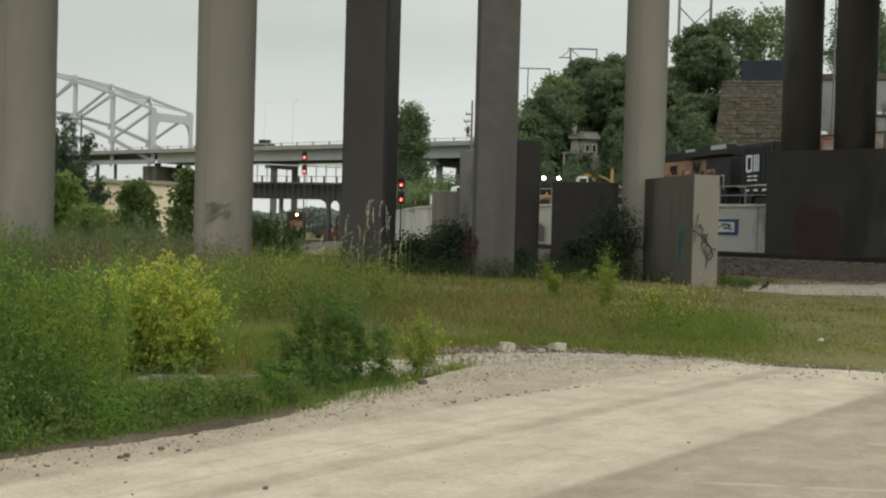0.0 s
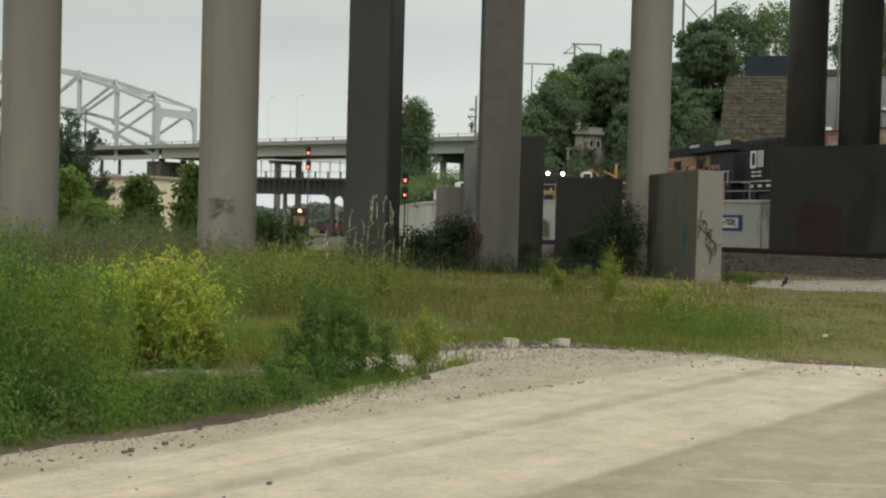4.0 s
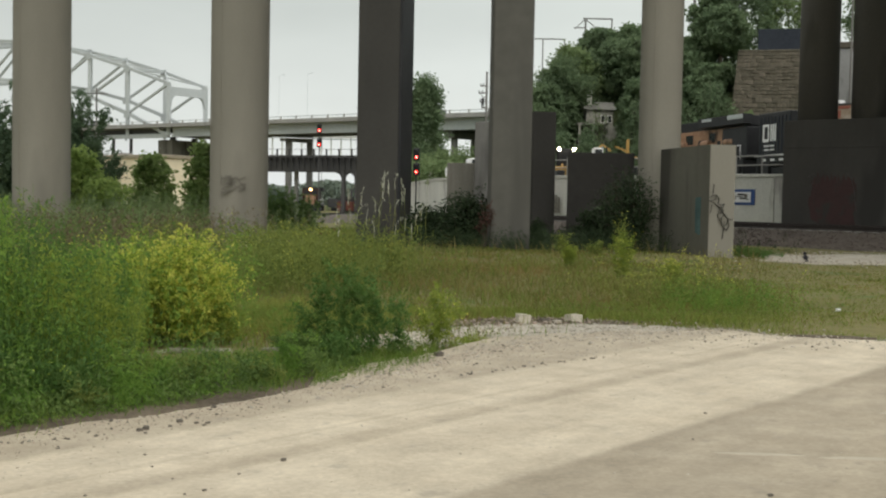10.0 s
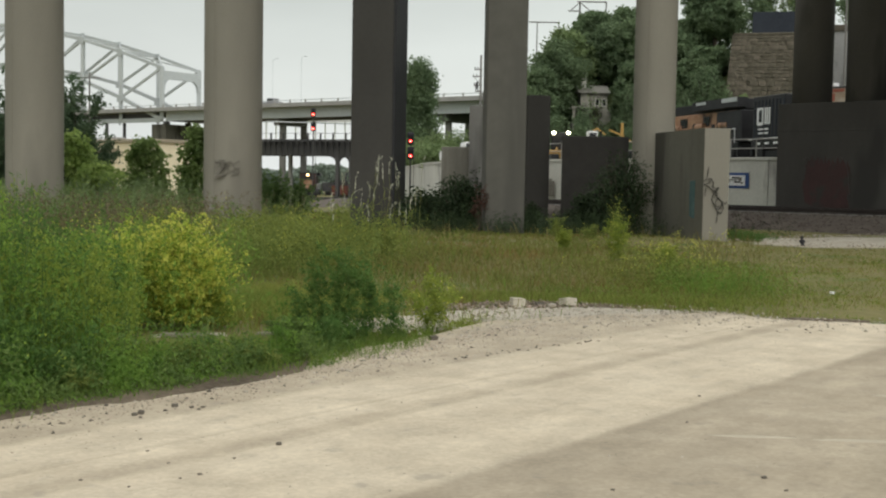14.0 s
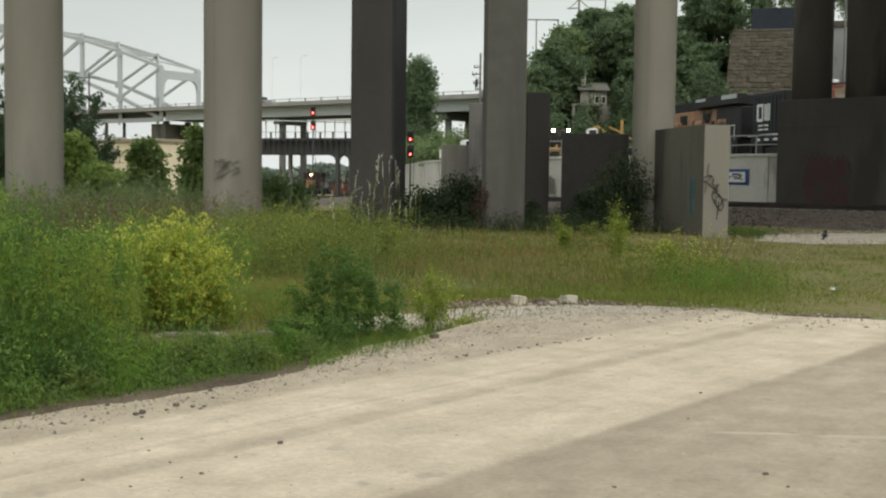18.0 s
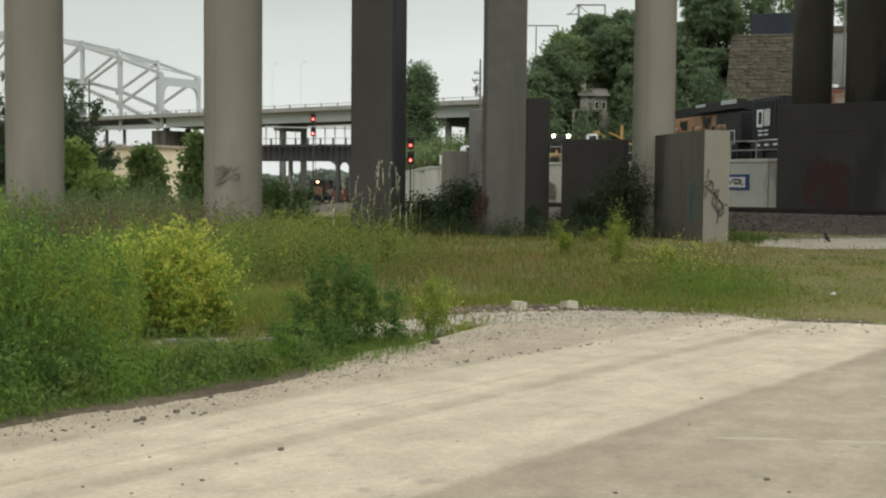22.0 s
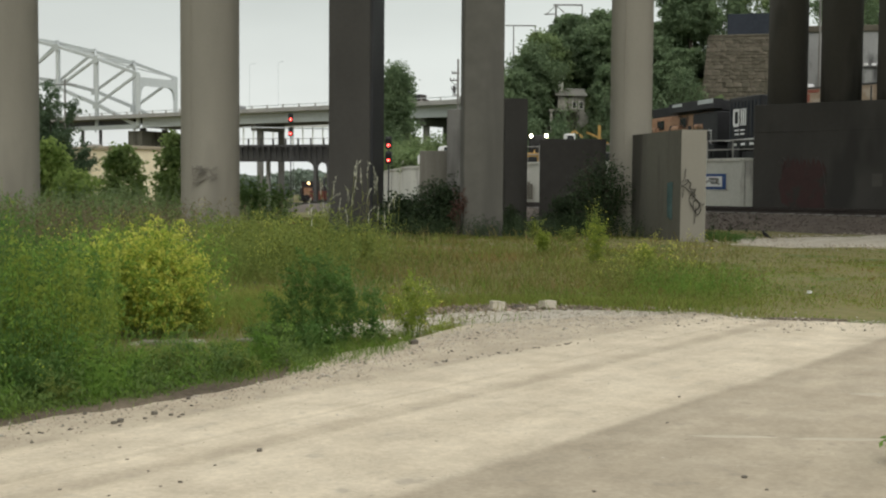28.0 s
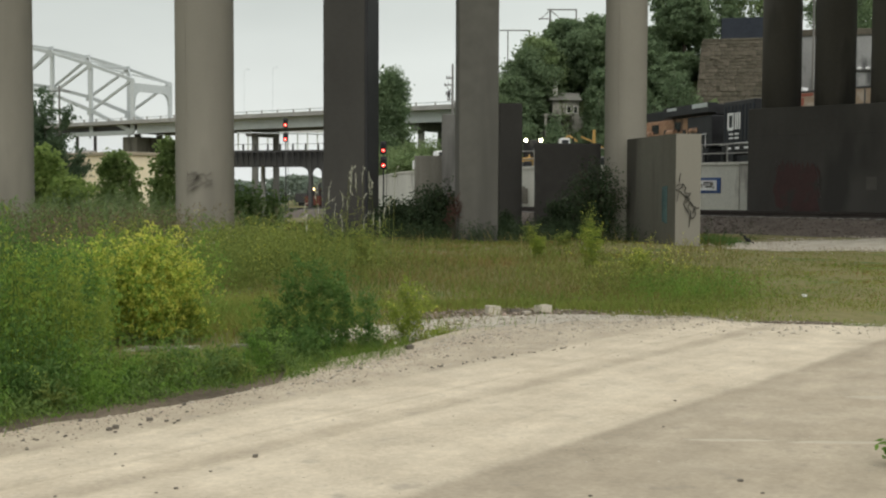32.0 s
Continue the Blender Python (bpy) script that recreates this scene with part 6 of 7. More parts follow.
def spray(name, label, x, y, width, depth, height, material, seed, stems=70, twigs=6, per=16, leaf=0.05, low=0.15, foot=0.3, slim=0.3, blooms=0, bloom_size=0.05, fall=0.4, z=None, category="weed", group="weeds at the road edge"):
    """A bushy weed: stems fan out of one foot, bear twigs higher up, and the leaves sit in clusters on the twigs."""
    rng = np.random.default_rng(seed)
    root = thing(name, label, category, (x, y, float(ground_z(x, y)) if z is None else z), 0, group)
    a, r = rng.uniform(0, 2 * np.pi, stems), rng.uniform(0, 1, stems) ** 0.6
    base = np.stack([np.cos(a) * r * width * foot / 2, np.sin(a) * r * depth * foot / 2, np.full(stems, -0.02)], -1)
    tip = np.stack([np.cos(a) * r * width / 2, np.sin(a) * r * depth / 2, height * (1 - fall * r ** 2.4) * rng.uniform(0.62, 1.05, stems)], -1)
    tip[:, :2] += rng.normal(0, 0.05, (stems, 2)) * width
    u = rng.uniform(low, 1.0, (stems, twigs))
    u[:, 0] = 1.0
    curve = u[..., None] ** np.array([1.5, 1.5, 0.85])
    node = base[:, None] + (tip - base)[:, None] * curve
    way = rng.normal(size=(stems, twigs, 3)) * np.array([1, 1, 0.5]) + np.array([0, 0, 0.75]) + (tip - base)[:, None] * np.array([0.8, 0.8, 0])
    way /= np.linalg.norm(way, axis=2)[..., None]
    reach = (0.09 * height + 0.05) * rng.uniform(0.5, 1.3, (stems, twigs))
    w = rng.uniform(0.05, 1.0, (stems, twigs, per))
    pts = node[:, :, None] + way[:, :, None] * (w * reach[..., None])[..., None] + rng.normal(0, 0.3 * leaf, (stems, twigs, per, 3))
    pts[..., 2] = np.maximum(pts[..., 2], 0.015)
    soup("foliage", *leaves(rng, pts.reshape(-1, 3), leaf, leaf * slim, 0.5), material, root)["kind"] = "stuff"
    knee = base + (tip - base) * np.array([0.35, 0.35, 0.6])
    thick = np.full(stems, 0.007 * max(1.0, height))
    soup("stemwork", *join(strips(base, knee, thick, rng), strips(knee, tip, thick * 0.6, rng)), WEED_DARK if category == "weed" else BARK, root)["kind"] = "stuff"
    if blooms:
        k, j = rng.integers(0, stems, blooms), rng.integers(0, twigs, blooms)
        q = node[k, j] + way[k, j] * (reach[k, j] * rng.uniform(0.6, 1.35, blooms))[:, None] + rng.normal(0, 0.02, (blooms, 3))
        soup("blossom_spray", *leaves(rng, q, bloom_size, bloom_size * 0.45, 0.8), BLOOM, root, "small yellow blossoms")["kind"] = "stuff"
    return root


def strips(base, top, width, rng):
    n = len(base)
    a = rng.uniform(0, np.pi, n)
    s = np.stack([np.cos(a), np.sin(a), 0 * a], -1) * width[:, None] / 2
    v = np.stack([base - s, base + s, top + s * 0.4, top - s * 0.4], 1).reshape(-1, 3)
    return v, np.arange(4 * n).reshape(n, 4)


def herb(rng, xs, ys, heights, leaf, per, zs=None):
    """Tall weeds: one stem a plant, leafy all the way up."""
    n = len(xs)
    zs = ground_z(xs, ys) if zs is None else zs
    base = np.stack([xs, ys, zs - 0.02], -1)
    top = base + np.stack([rng.normal(0, 0.09, n), rng.normal(0, 0.09, n), np.ones(n)], -1) * heights[:, None]
    u = rng.uniform(0.05, 1.0, (n, per))
    pts = base[:, None] * (1 - u[..., None]) + top[:, None] * u[..., None]
    reach = 0.1 * (1.2 - u) + 0.012
    pts[..., 0] += rng.normal(0, 1, (n, per)) * reach * 0.8
    pts[..., 1] += rng.normal(0, 1, (n, per)) * reach * 0.8
    lv, lf = leaves(rng, pts.reshape(-1, 3), leaf, leaf * 0.25, 0.9)
    sv, sf = strips(base, top, np.full(n, 0.012), rng)
    return (lv, lf), (sv, sf)


# the tall green thicket on the bank by the road, in stands of different green
rng = np.random.default_rng(50)
n = 3400
xs = rng.uniform(-9, -1.9, n)
off = rng.uniform(0.3, 4.2, n)
ys = road_edge(xs) + off
keep = (xs < -0.262 * ys - 0.42 + rng.normal(0, 0.16, n)) & (ys > 5) & (ys < 13.5)
xs, ys, off = xs[keep], ys[keep], off[keep]
swell = np.array([noise.noise((x * 1.1, y * 1.1, 3)) for x, y in zip(xs, ys)])
hh = (0.4 + 1.1 * sm(0.2, 1.7, off)) * rng.uniform(0.62, 1.1, len(xs)) * (1 + 0.5 * swell) * (0.66 + 0.34 * sm(-0.2, 1.2, -0.262 * ys - 0.3 - xs))
stand = np.array([noise.noise((x * 1.5, y * 0.9, 11)) for x, y in zip(xs, ys)]) + rng.normal(0, 0.07, len(xs))
deep = stand - 0.75 * np.exp(-((xs + 3.65) / 0.42) ** 2 - ((ys - 11.0) / 1.3) ** 2) < -0.16
light = ~deep & (stand + 0.5 * np.exp(-((xs + 4.7) / 0.5) ** 2 - ((ys - 11.4) / 1.2) ** 2) > 0.2)
for some, leafy, label in ((deep, WEED_SHADE, "stand of tall deep green weeds in the thicket"), (light, WEED_YELLOW, "stand of tall yellow-green weeds in the thicket"), (~deep & ~light, WEED, "dense thicket of tall bright green weeds")):
    lf, st = herb(rng, xs[some], ys[some], hh[some], 0.062, 74)
    tagged(soup("tall_weeds", *lf, leafy), label, "weeds", kind="stuff")
    tagged(soup("weed_stems", *st, WEED_DARK), "stems of the tall green weeds", "weeds", kind="stuff")
pick = rng.uniform(size=len(xs)) < 0.22
tp = np.stack([xs[pick], ys[pick], ground_z(xs[pick], ys[pick]) + hh[pick] * rng.uniform(0.85, 1.05, pick.sum())], -1)
tp = np.repeat(tp, 7, 0) + rng.normal(0, 0.04, (7 * pick.sum(), 3))
tagged(soup("weed_blossoms", *leaves(rng, tp, 0.024, 0.014), BLOOM_LEAF), "pale yellow-green flower tips of the tall weeds", "weeds", kind="stuff")

# lower leafy weeds that spill from the thicket to the road
rng = np.random.default_rng(52)
n = 2600
xs = rng.uniform(-7, -0.9, n)
off = np.abs(rng.normal(0, 0.55, n)) - 0.16
ys = road_edge(xs) + off
keep = (ys > 5) & (rng.uniform(size=n) < 1 - 0.45 * sm(-2.2, -1.0, xs))
xs, ys, off = xs[keep], ys[keep], off[keep]
tuft = np.array([noise.noise((x * 2.6, y * 2.6, 21)) for x, y in zip(xs, ys)])
hh = (0.1 + 0.26 * sm(-0.15, 0.5, off)) * rng.uniform(0.4, 1.5, len(xs)) * (1 + 1.3 * tuft) * (1 - 0.3 * sm(-2.6, -1.4, xs)) * (1 + 0.8 * sm(-2.6, -3.4, xs))
pick = np.array([noise.noise((x * 2.2, y * 1.6, 7)) for x, y in zip(xs, ys)]) + rng.normal(0, 0.15, len(xs)) > 0.0
# the darker share of these weeds paints the shadow at the thicket's foot
for some, leafy, label in ((pick, WEED, "low leafy green weeds spilling towards the road"), (~pick, WEED_DARK, "low weeds darkened for shade at the foot of the thicket")):
    lf, st = herb(rng, xs[some], ys[some], hh[some], 0.045, 34)
    tagged(soup("low_weeds", *lf, leafy), label, "weeds", kind="stuff")

# lower weeds out in the meadow


def meadow(name, label, n, area, hr, leaf, per, material, seed, bloom=0, soft_edge=0.3):
    """Leafy weeds over a patch of the meadow, thinning out to its rim; some carry yellow tips."""
    rng = np.random.default_rng(seed)
    x0, x1, y0, y1 = area
    xs, ys = rng.normal((x0 + x1) / 2, (x1 - x0) * soft_edge, n), rng.normal((y0 + y1) / 2, (y1 - y0) * soft_edge, n)
    keep = (ys > road_edge(xs) + 0.6 - 0.4 * sm(0.6, 2.6, xs)) & (rng.uniform(size=n) > bare(xs, ys))
    xs, ys = xs[keep], ys[keep]
    hh = rng.uniform(*hr, len(xs)) * (1 + 0.4 * np.array([noise.noise((x * 0.8, y * 0.8, seed)) for x, y in zip(xs, ys)]))
    lf, st = herb(rng, xs, ys, hh, leaf, per)
    tagged(soup(name, *lf, material), label, "weeds", kind="stuff")
    if bloom:
        pick = rng.uniform(size=len(xs)) < bloom
        tp = np.stack([xs[pick], ys[pick], ground_z(xs[pick], ys[pick]) + hh[pick] * 0.97], -1)
        tp = np.repeat(tp, 9, 0) + rng.normal(0, 1, (9 * pick.sum(), 3)) * np.array([0.05, 0.05, 0.09])
        tagged(soup(name + "_blossoms", *leaves(rng, tp, 0.032, 0.02, 0.8), BLOOM), "yellow blossoms on the meadow weeds", "weeds", kind="stuff")


def bare(x, y):
    """1 where the ground is stony and nearly bare."""
    p = np.exp(-(((x - 1.2) / 1.8) ** 2 + ((y - 14.75) / 0.75) ** 2) * 1.2)
    p = np.maximum(p, 0.95 * np.exp(-(((x + 0.72) / 0.62) ** 2 + ((y - 13.4) / 0.75) ** 2) ** 2))
    p = np.maximum(p, 0.7 * np.exp(-(((x + 2.6) / 0.5) ** 2 + ((y - 12.1) / 0.12) ** 2)))
    p = np.maximum(p, 0.9 * np.exp(-(((x - 1.15) / 1.25) ** 2 + ((y - 15.7) / 0.5) ** 2)))
    q = ((x - 19.8) * 0.97 + (y - 38.2) * 0.242) / 9.4, (-(x - 19.8) * 0.242 + (y - 38.2) * 0.97) / 5.9
    p = np.maximum(p, 1.0 * ((q[0] ** 2 + q[1] ** 2) < 1.0))
    return np.maximum(p, 0.8 * np.exp(-(((x + 7.5) / 3.2) ** 2 + ((y - 42.3) / 1.3) ** 2)))


meadow("meadow_weeds", "tall green weeds in the meadow below the piers", 800, (-17, -6.5, 20, 40), (0.7, 1.3), 0.1, 24, WEED_DARK, 55, 0.04)
BROWN_WEED = mat("withered_weed_leaf", (0.1, 0.085, 0.05), (0.2, 0.17, 0.1), 0.6, 5, 0.8, 0, island=0.18, leaf=0.2)
meadow("meadow_weeds", "withered brown weeds in the meadow below the piers", 800, (-12.5, -6.0, 24, 38), (0.7, 1.35), 0.1, 22, BROWN_WEED, 77)
meadow("meadow_weeds", "yellow-flowering weeds in the middle of the meadow", 1300, (-4.6, -1.4, 19, 24), (0.5, 1.1), 0.06, 36, PALE_WEED, 56, 0.05)
meadow("meadow_weeds", "yellow-tipped green weeds in the open grass", 340, (2.3, 5.4, 18.0, 20.8), (0.2, 0.62), 0.05, 26, MEADOW, 57, 0.05, 0.3)
meadow("meadow_weeds", "dark green leafy weeds in the open grass", 240, (3.3, 5.2, 17.8, 19.6), (0.22, 0.5), 0.05, 30, WEED, 65, 0.0, 0.28)
meadow("meadow_weeds", "dark shaded weeds at the feet of the piers", 1000, (-2.2, 8.4, 39.0, 42.2), (0.35, 0.9), 0.1, 20, SHADE_LEAF, 68, 0, 0.32)
meadow("meadow_weeds", "tall yellow-flowering stems in the open grass", 60, (2.7, 4.8, 18.4, 20.2), (0.5, 0.85), 0.045, 24, PALE_WEED, 62, 0.75, 0.3)
meadow("meadow_weeds", "low green tufts on the gravel edge", 150, (-0.2, 0.6, 12.7, 13.7), (0.05, 0.16), 0.035, 20, WEED_YELLOW, 64)
meadow("meadow_weeds", "rank green weeds round the shrubs beyond the piers", 1500, (-24, -10, 47, 57), (0.7, 1.7), 0.16, 24, FOLIAGE, 63)
meadow("meadow_weeds", "low green weeds along the gravel edge", 260, (0.5, 5.5, 16.2, 18.6), (0.15, 0.35), 0.04, 26, GREEN_GRASS, 58)
meadow("meadow_weeds", "green weeds between the thicket and the flowering bush", 700, (-5.2, -2.9, 11.2, 15.5), (0.7, 1.2), 0.06, 46, WEED, 59, 0.05)
meadow("meadow_weeds", "bright green low weeds at the foot of the wall end", 200, (9.0, 10.4, 37.6, 39.4), (0.12, 0.3), 0.08, 22, WEED_SHADE, 60)

# the yellow-flowering bush and its neighbours
spray("flowering_weed", "large yellow-flowering bushy weed beside the road", -3.02, 12.75, 1.3, 1.0, 1.2, BLOOM_LEAF, 61, 160, 8, 13, 0.042, 0.1, 0.5, blooms=7000, fall=0.5, group="flowering weeds")
spray("flowering_weed", "yellow-flowering weed against the tall thicket", -3.55, 12.5, 0.65, 0.7, 1.15, BLOOM_LEAF, 62, 50, 8, 12, 0.045, 0.2, 0.4, blooms=1500, fall=0.5, group="flowering weeds")
spray("flowering_weed", "low green skirt of the flowering bush", -2.55, 12.7, 0.6, 0.5, 0.45, WEED_YELLOW, 68, 24, 6, 12, 0.04, 0.1, 0.4, blooms=160, group="flowering weeds")
for k, (x, y, w, h, stems, label) in enumerate((
        (-1.46, 11.75, 0.4, 0.78, 11, "dark green weed with upright stems at the road edge"), (-1.24, 11.8, 0.44, 1.02, 19, "tall dark green bushy weed at the road edge"),
        (-1.02, 11.85, 0.42, 0.98, 14, "tall dark green weed beside the bushy one"), (-0.8, 12.0, 0.36, 0.84, 8, "thin dark green weed at the road edge"),
        (-1.2, 11.55, 0.5, 0.3, 14, "low dark green weed spreading at the road edge"), (-1.6, 11.5, 0.45, 0.28, 16, "low green weed spreading at the road edge"),
        (-0.62, 12.1, 0.26, 0.6, 6, "small dark green weed at the road edge"))):
    spray("leafy_weed", label, x, y, w, w * 0.9, h, WEED_SHADE if k != 5 else WEED_DARK, 63 + 11 * k, stems, 10, 13, 0.05, 0.08, 0.7, 0.3, fall=0.28)
vr = np.random.default_rng(171)
for k in range(30):
    x = -4.5 + 3.3 * k / 29 + vr.normal(0, 0.06)
    y = float(road_edge(x)) + vr.uniform(0.15, 1.0)
    leafy, label = ((WEED, "bright green leafy weed in the road verge"), (WEED_DARK, "dull green weed in the road verge"), (PALE_WEED, "pale green weed in the road verge"), (WEED_SHADE, "deep green weed in the road verge"))[int(vr.integers(4))]
    spray("verge_weed", label, x, y, vr.uniform(0.2, 0.42), 0.28, vr.uniform(0.2, 0.46), leafy, 300 + k, int(vr.integers(9, 18)), 6, 9, 0.042, 0.1, 0.6, fall=0.3, group="weeds in the road verge")
spray("leafy_weed", "very low dark weed on the stony road edge", -0.5, 12.0, 0.4, 0.3, 0.2, WEED_DARK, 69, 12, 5, 9, 0.04, 0.05, 0.6)
spray("leafy_weed", "wispy grey-green weed at the road edge", -0.85, 12.7, 0.7, 0.5, 1.0, WEED_DARK, 65, 14, 5, 7, 0.04, 0.35, 0.5)
spray("leafy_weed", "slender green weed beside the dark bushy one", -1.75, 11.9, 0.5, 0.4, 0.6, WEED, 75, 14, 5, 9, 0.04, 0.25, 0.5)
for k, (x, y, w, h, leafy, blooms, label) in enumerate((
        (-3.9, 24.6, 1.5, 0.95, PALE_WEED, 500, "yellow-topped weed mound in the meadow"), (-3.05, 24.0, 1.5, 1.0, PALE_WEED, 420, "yellow-topped weed mound in the meadow"),
        (-2.2, 24.4, 1.3, 0.85, WEED_DARK, 20, "dull green weed mound in the meadow"), (3.6, 25.2, 0.6, 1.0, WEED_YELLOW, 160, "tall yellow-flowering weed standing out of the meadow"),
        (2.85, 29.4, 0.4, 0.6, WEED_YELLOW, 80, "small yellow-flowering weed in the meadow"), (4.05, 21.6, 0.6, 0.66, WEED_YELLOW, 140, "yellow-flowering weed in the meadow"))):
    spray("flowering_weed", label, x, y, w, w * 0.7, h, leafy, 330 + k, int(22 + 26 * w), 6, 10, 0.06, 0.15, 0.5, blooms=blooms, bloom_size=0.045, group="flowering weeds")
spray("flowering_weed", "small yellow-green weed on bare gravel", -0.2, 12.75, 0.62, 0.5, 0.68, WEED_YELLOW, 66, 30, 6, 10, 0.05, 0.2, 0.3, blooms=150, bloom_size=0.035, group="flowering weeds")
for k, (x, y, w, h) in enumerate(((-2.15, 22.5, 1.5, 1.25), (-3.3, 22.0, 1.6, 1.1), (-4.4, 23.0, 1.5, 1.05), (-1.3, 23.5, 1.0, 0.9), (-2.7, 20.5, 1.1, 0.75), (-6.6, 26.0, 1.6, 1.1))):
    spray("flowering_weed", "yellow-green weed hump in the meadow", x, y, w, w * 0.8, h, PALE_WEED, 160 + k, 60, 6, 11, 0.06, 0.15, 0.5, blooms=260, bloom_size=0.045, group="flowering weeds")
for k, (x, y, w, h, b) in enumerate(((5.3, 37.0, 1.0, 1.35, 150), (3.3, 36.5, 0.8, 0.75, 70), (4.4, 36.8, 0.8, 0.5, 30),)):
    bush("flowering_weed", "yellow-flowering weed standing in the grass", x, y, w, w, h, PALE_WEED, 70 + k, 1000, 0.06, 0.15, category="weed", group="flowering weeds", blooms=b)
bush("leafy_weed", "small green weed at the edge of the pale road", 2.87, 6.72, 0.3, 0.3, 0.38, WEED, 95, 700, 0.05, 0.05, category="weed", group="weeds at the road edge")

# shrubs and small trees beyond
spray("spreading_tree", "tall dark green tree with upswept branches beside a pale pier", -26.2, 80, 5.0, 4.6, 8.7, CONIFER, 82, 70, 22, 20, 0.26, 0.05, 0.16, 0.45, fall=0.66, z=float(ground_z(-26.2, 80)), category="tree", group="trees by the building")
spray("spreading_tree", "tall dark green tree with upswept branches beyond a pale pier", -31.5, 81, 5.0, 5.0, 8.8, CONIFER, 83, 60, 20, 20, 0.26, 0.05, 0.16, 0.45, fall=0.66, z=float(ground_z(-31.5, 81)), category="tree", group="trees by the building")
for x, y, w, h, seed, n, label in ((-16.0, 60, 2.55, 4.05, 101, 4800, "rounded green shrub in front of the beige building"), (-18.9, 56, 4.0, 4.1, 102, 7500, "broad yellow-green shrub beside a pale pier"),
                                   (-12.75, 58, 2.1, 4.6, 103, 5200, "green shrub behind the pale pier"), (-16.6, 54, 3.0, 2.6, 116, 3400, "low yellow-green shrub between pale piers")):
    tree("shrub", label, x, y, float(ground_z(x, y)) - 0.3, h, w, SHRUB_BRIGHT if "yellow" in label else SHRUB, seed, n, 0.23, 0.05, 0.02, 0.8, 1.25, group="shrubs", category="shrub")
spray("shrub", "broad mid-green shrub between two piers", -8.2, 54, 2.6, 1.8, 2.35, SHRUB_DEEP, 104, 46, 9, 18, 0.12, 0.05, 0.5, 0.45, category="shrub", group="shrubs")
spray("shrub", "low mid-green shrub between two piers", -7.0, 54.5, 1.9, 1.5, 1.5, SHRUB_DEEP, 105, 36, 8, 16, 0.12, 0.05, 0.5, 0.45, category="shrub", group="shrubs")
bush("shrub", "shaded dark shrub at the foot of the square pier", 0.2, 42.3, 2.2, 1.6, 2.1, SHADE_LEAF, 106, 5200, 0.15, 0.0)
bush("shrub", "shaded dark shrub at the foot of the square pier", -1.15, 42.6, 1.7, 1.4, 1.5, SHADE_LEAF, 107, 3600, 0.15, 0.0)
bush("shrub", "shaded dark shrub between square piers", 0.75, 43.0, 1.3, 1.2, 2.3, SHADE_LEAF, 108, 2600, 0.15, 0.2)
bush("shrub", "dark vine-like shrub against the dark wall block", 5.95, 40.7, 2.2, 1.0, 2.95, SHADE_LEAF, 109, 7600, 0.13, 0.0)
bush("shrub", "low dark shrub at the foot of the dark wall block", 5.0, 42.7, 1.7, 1.0, 1.5, SHADE_LEAF, 114, 3000, 0.14, 0.0)
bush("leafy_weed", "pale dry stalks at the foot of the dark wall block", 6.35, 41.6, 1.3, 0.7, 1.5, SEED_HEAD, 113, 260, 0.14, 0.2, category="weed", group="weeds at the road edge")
bush("shrub", "dark shrub against the dark wall block", 6.6, 42.6, 1.3, 1.2, 1.6, SHADE_LEAF, 110, 2600, 0.13, 0.0)
bush("shrub", "low dark shrub beside the short dark pier", 3.0, 44.0, 1.2, 1.0, 1.2, SHADE_LEAF, 111, 1800, 0.12, 0.0)
bush("shrub", "small reddish-leaved shrub against the square pier", 0.98, 40.1, 0.6, 0.4, 1.9, mat("reddish_leaf", (0.06, 0.035, 0.028), (0.1, 0.055, 0.042), 2, 9, 0.7, 0, island=0.3, leaf=0.2), 112, 420, 0.1, 0.55)
for k, (x, y, w, h) in enumerate(((-4.2, 122, 5, 3.6), (-1.8, 108, 5, 3.6), (0.8, 112, 5.5, 4.2), (3.6, 108, 5, 4.6), (-3.0, 135, 6, 4.5), (2.0, 96, 3, 1.6), (-1.5, 98, 3.4, 2.2), (5.2, 98, 4, 3.4), (13.6, 92, 3.2, 2.4), (10.4, 94, 3.2, 4.2), (15.5, 93, 4, 4.5), (14.6, 96.5, 2.2, 6.0), (10.9, 97.8, 2.2, 5.4), (12.4, 96.6, 1.8, 3.2), (18, 92, 4, 5), (20.5, 94, 3.5, 5))):
    bush("shrub", "wild green shrub on the railway terrace", x, y, w, w * 0.8, h, FOLIAGE if k < 8 else FOLIAGE_DARK, 120 + k, 3600, 0.3, 0.0, z=float(terrace_z(x, y)) - 0.1, group="shrubs on the terrace")

bush("shrub", "wild green shrub beside the small house", 11.2, 100.6, 1.7, 1.2, 2.1, FOLIAGE, 150, 1100, 0.3, 0.0, z=float(terrace_z(11.5, 100.6)) - 0.1, group="shrubs on the terrace")
bush("shrub", "wild green shrub beside the small house", 14.0, 100.8, 1.5, 1.2, 4.2, FOLIAGE_DARK, 151, 1400, 0.3, 0.0, z=float(terrace_z(13.2, 100.8)) - 0.1, group="shrubs on the terrace")

bush("shrub", "leafy branches leaning over the small house", 14.2, 100.4, 1.6, 0.8, 5.0, FOLIAGE_DARK, 153, 900, 0.26, 0.5, z=float(terrace_z(12.2, 100.2)) - 0.1, group="shrubs on the terrace")
tree("deciduous_tree", "young thin-crowned tree beside the small house", 9.2, 102.4, 5.0, 6.0, 2.0, FOLIAGE_DARK, 155, 700, 0.26, 0.06, 0.55)
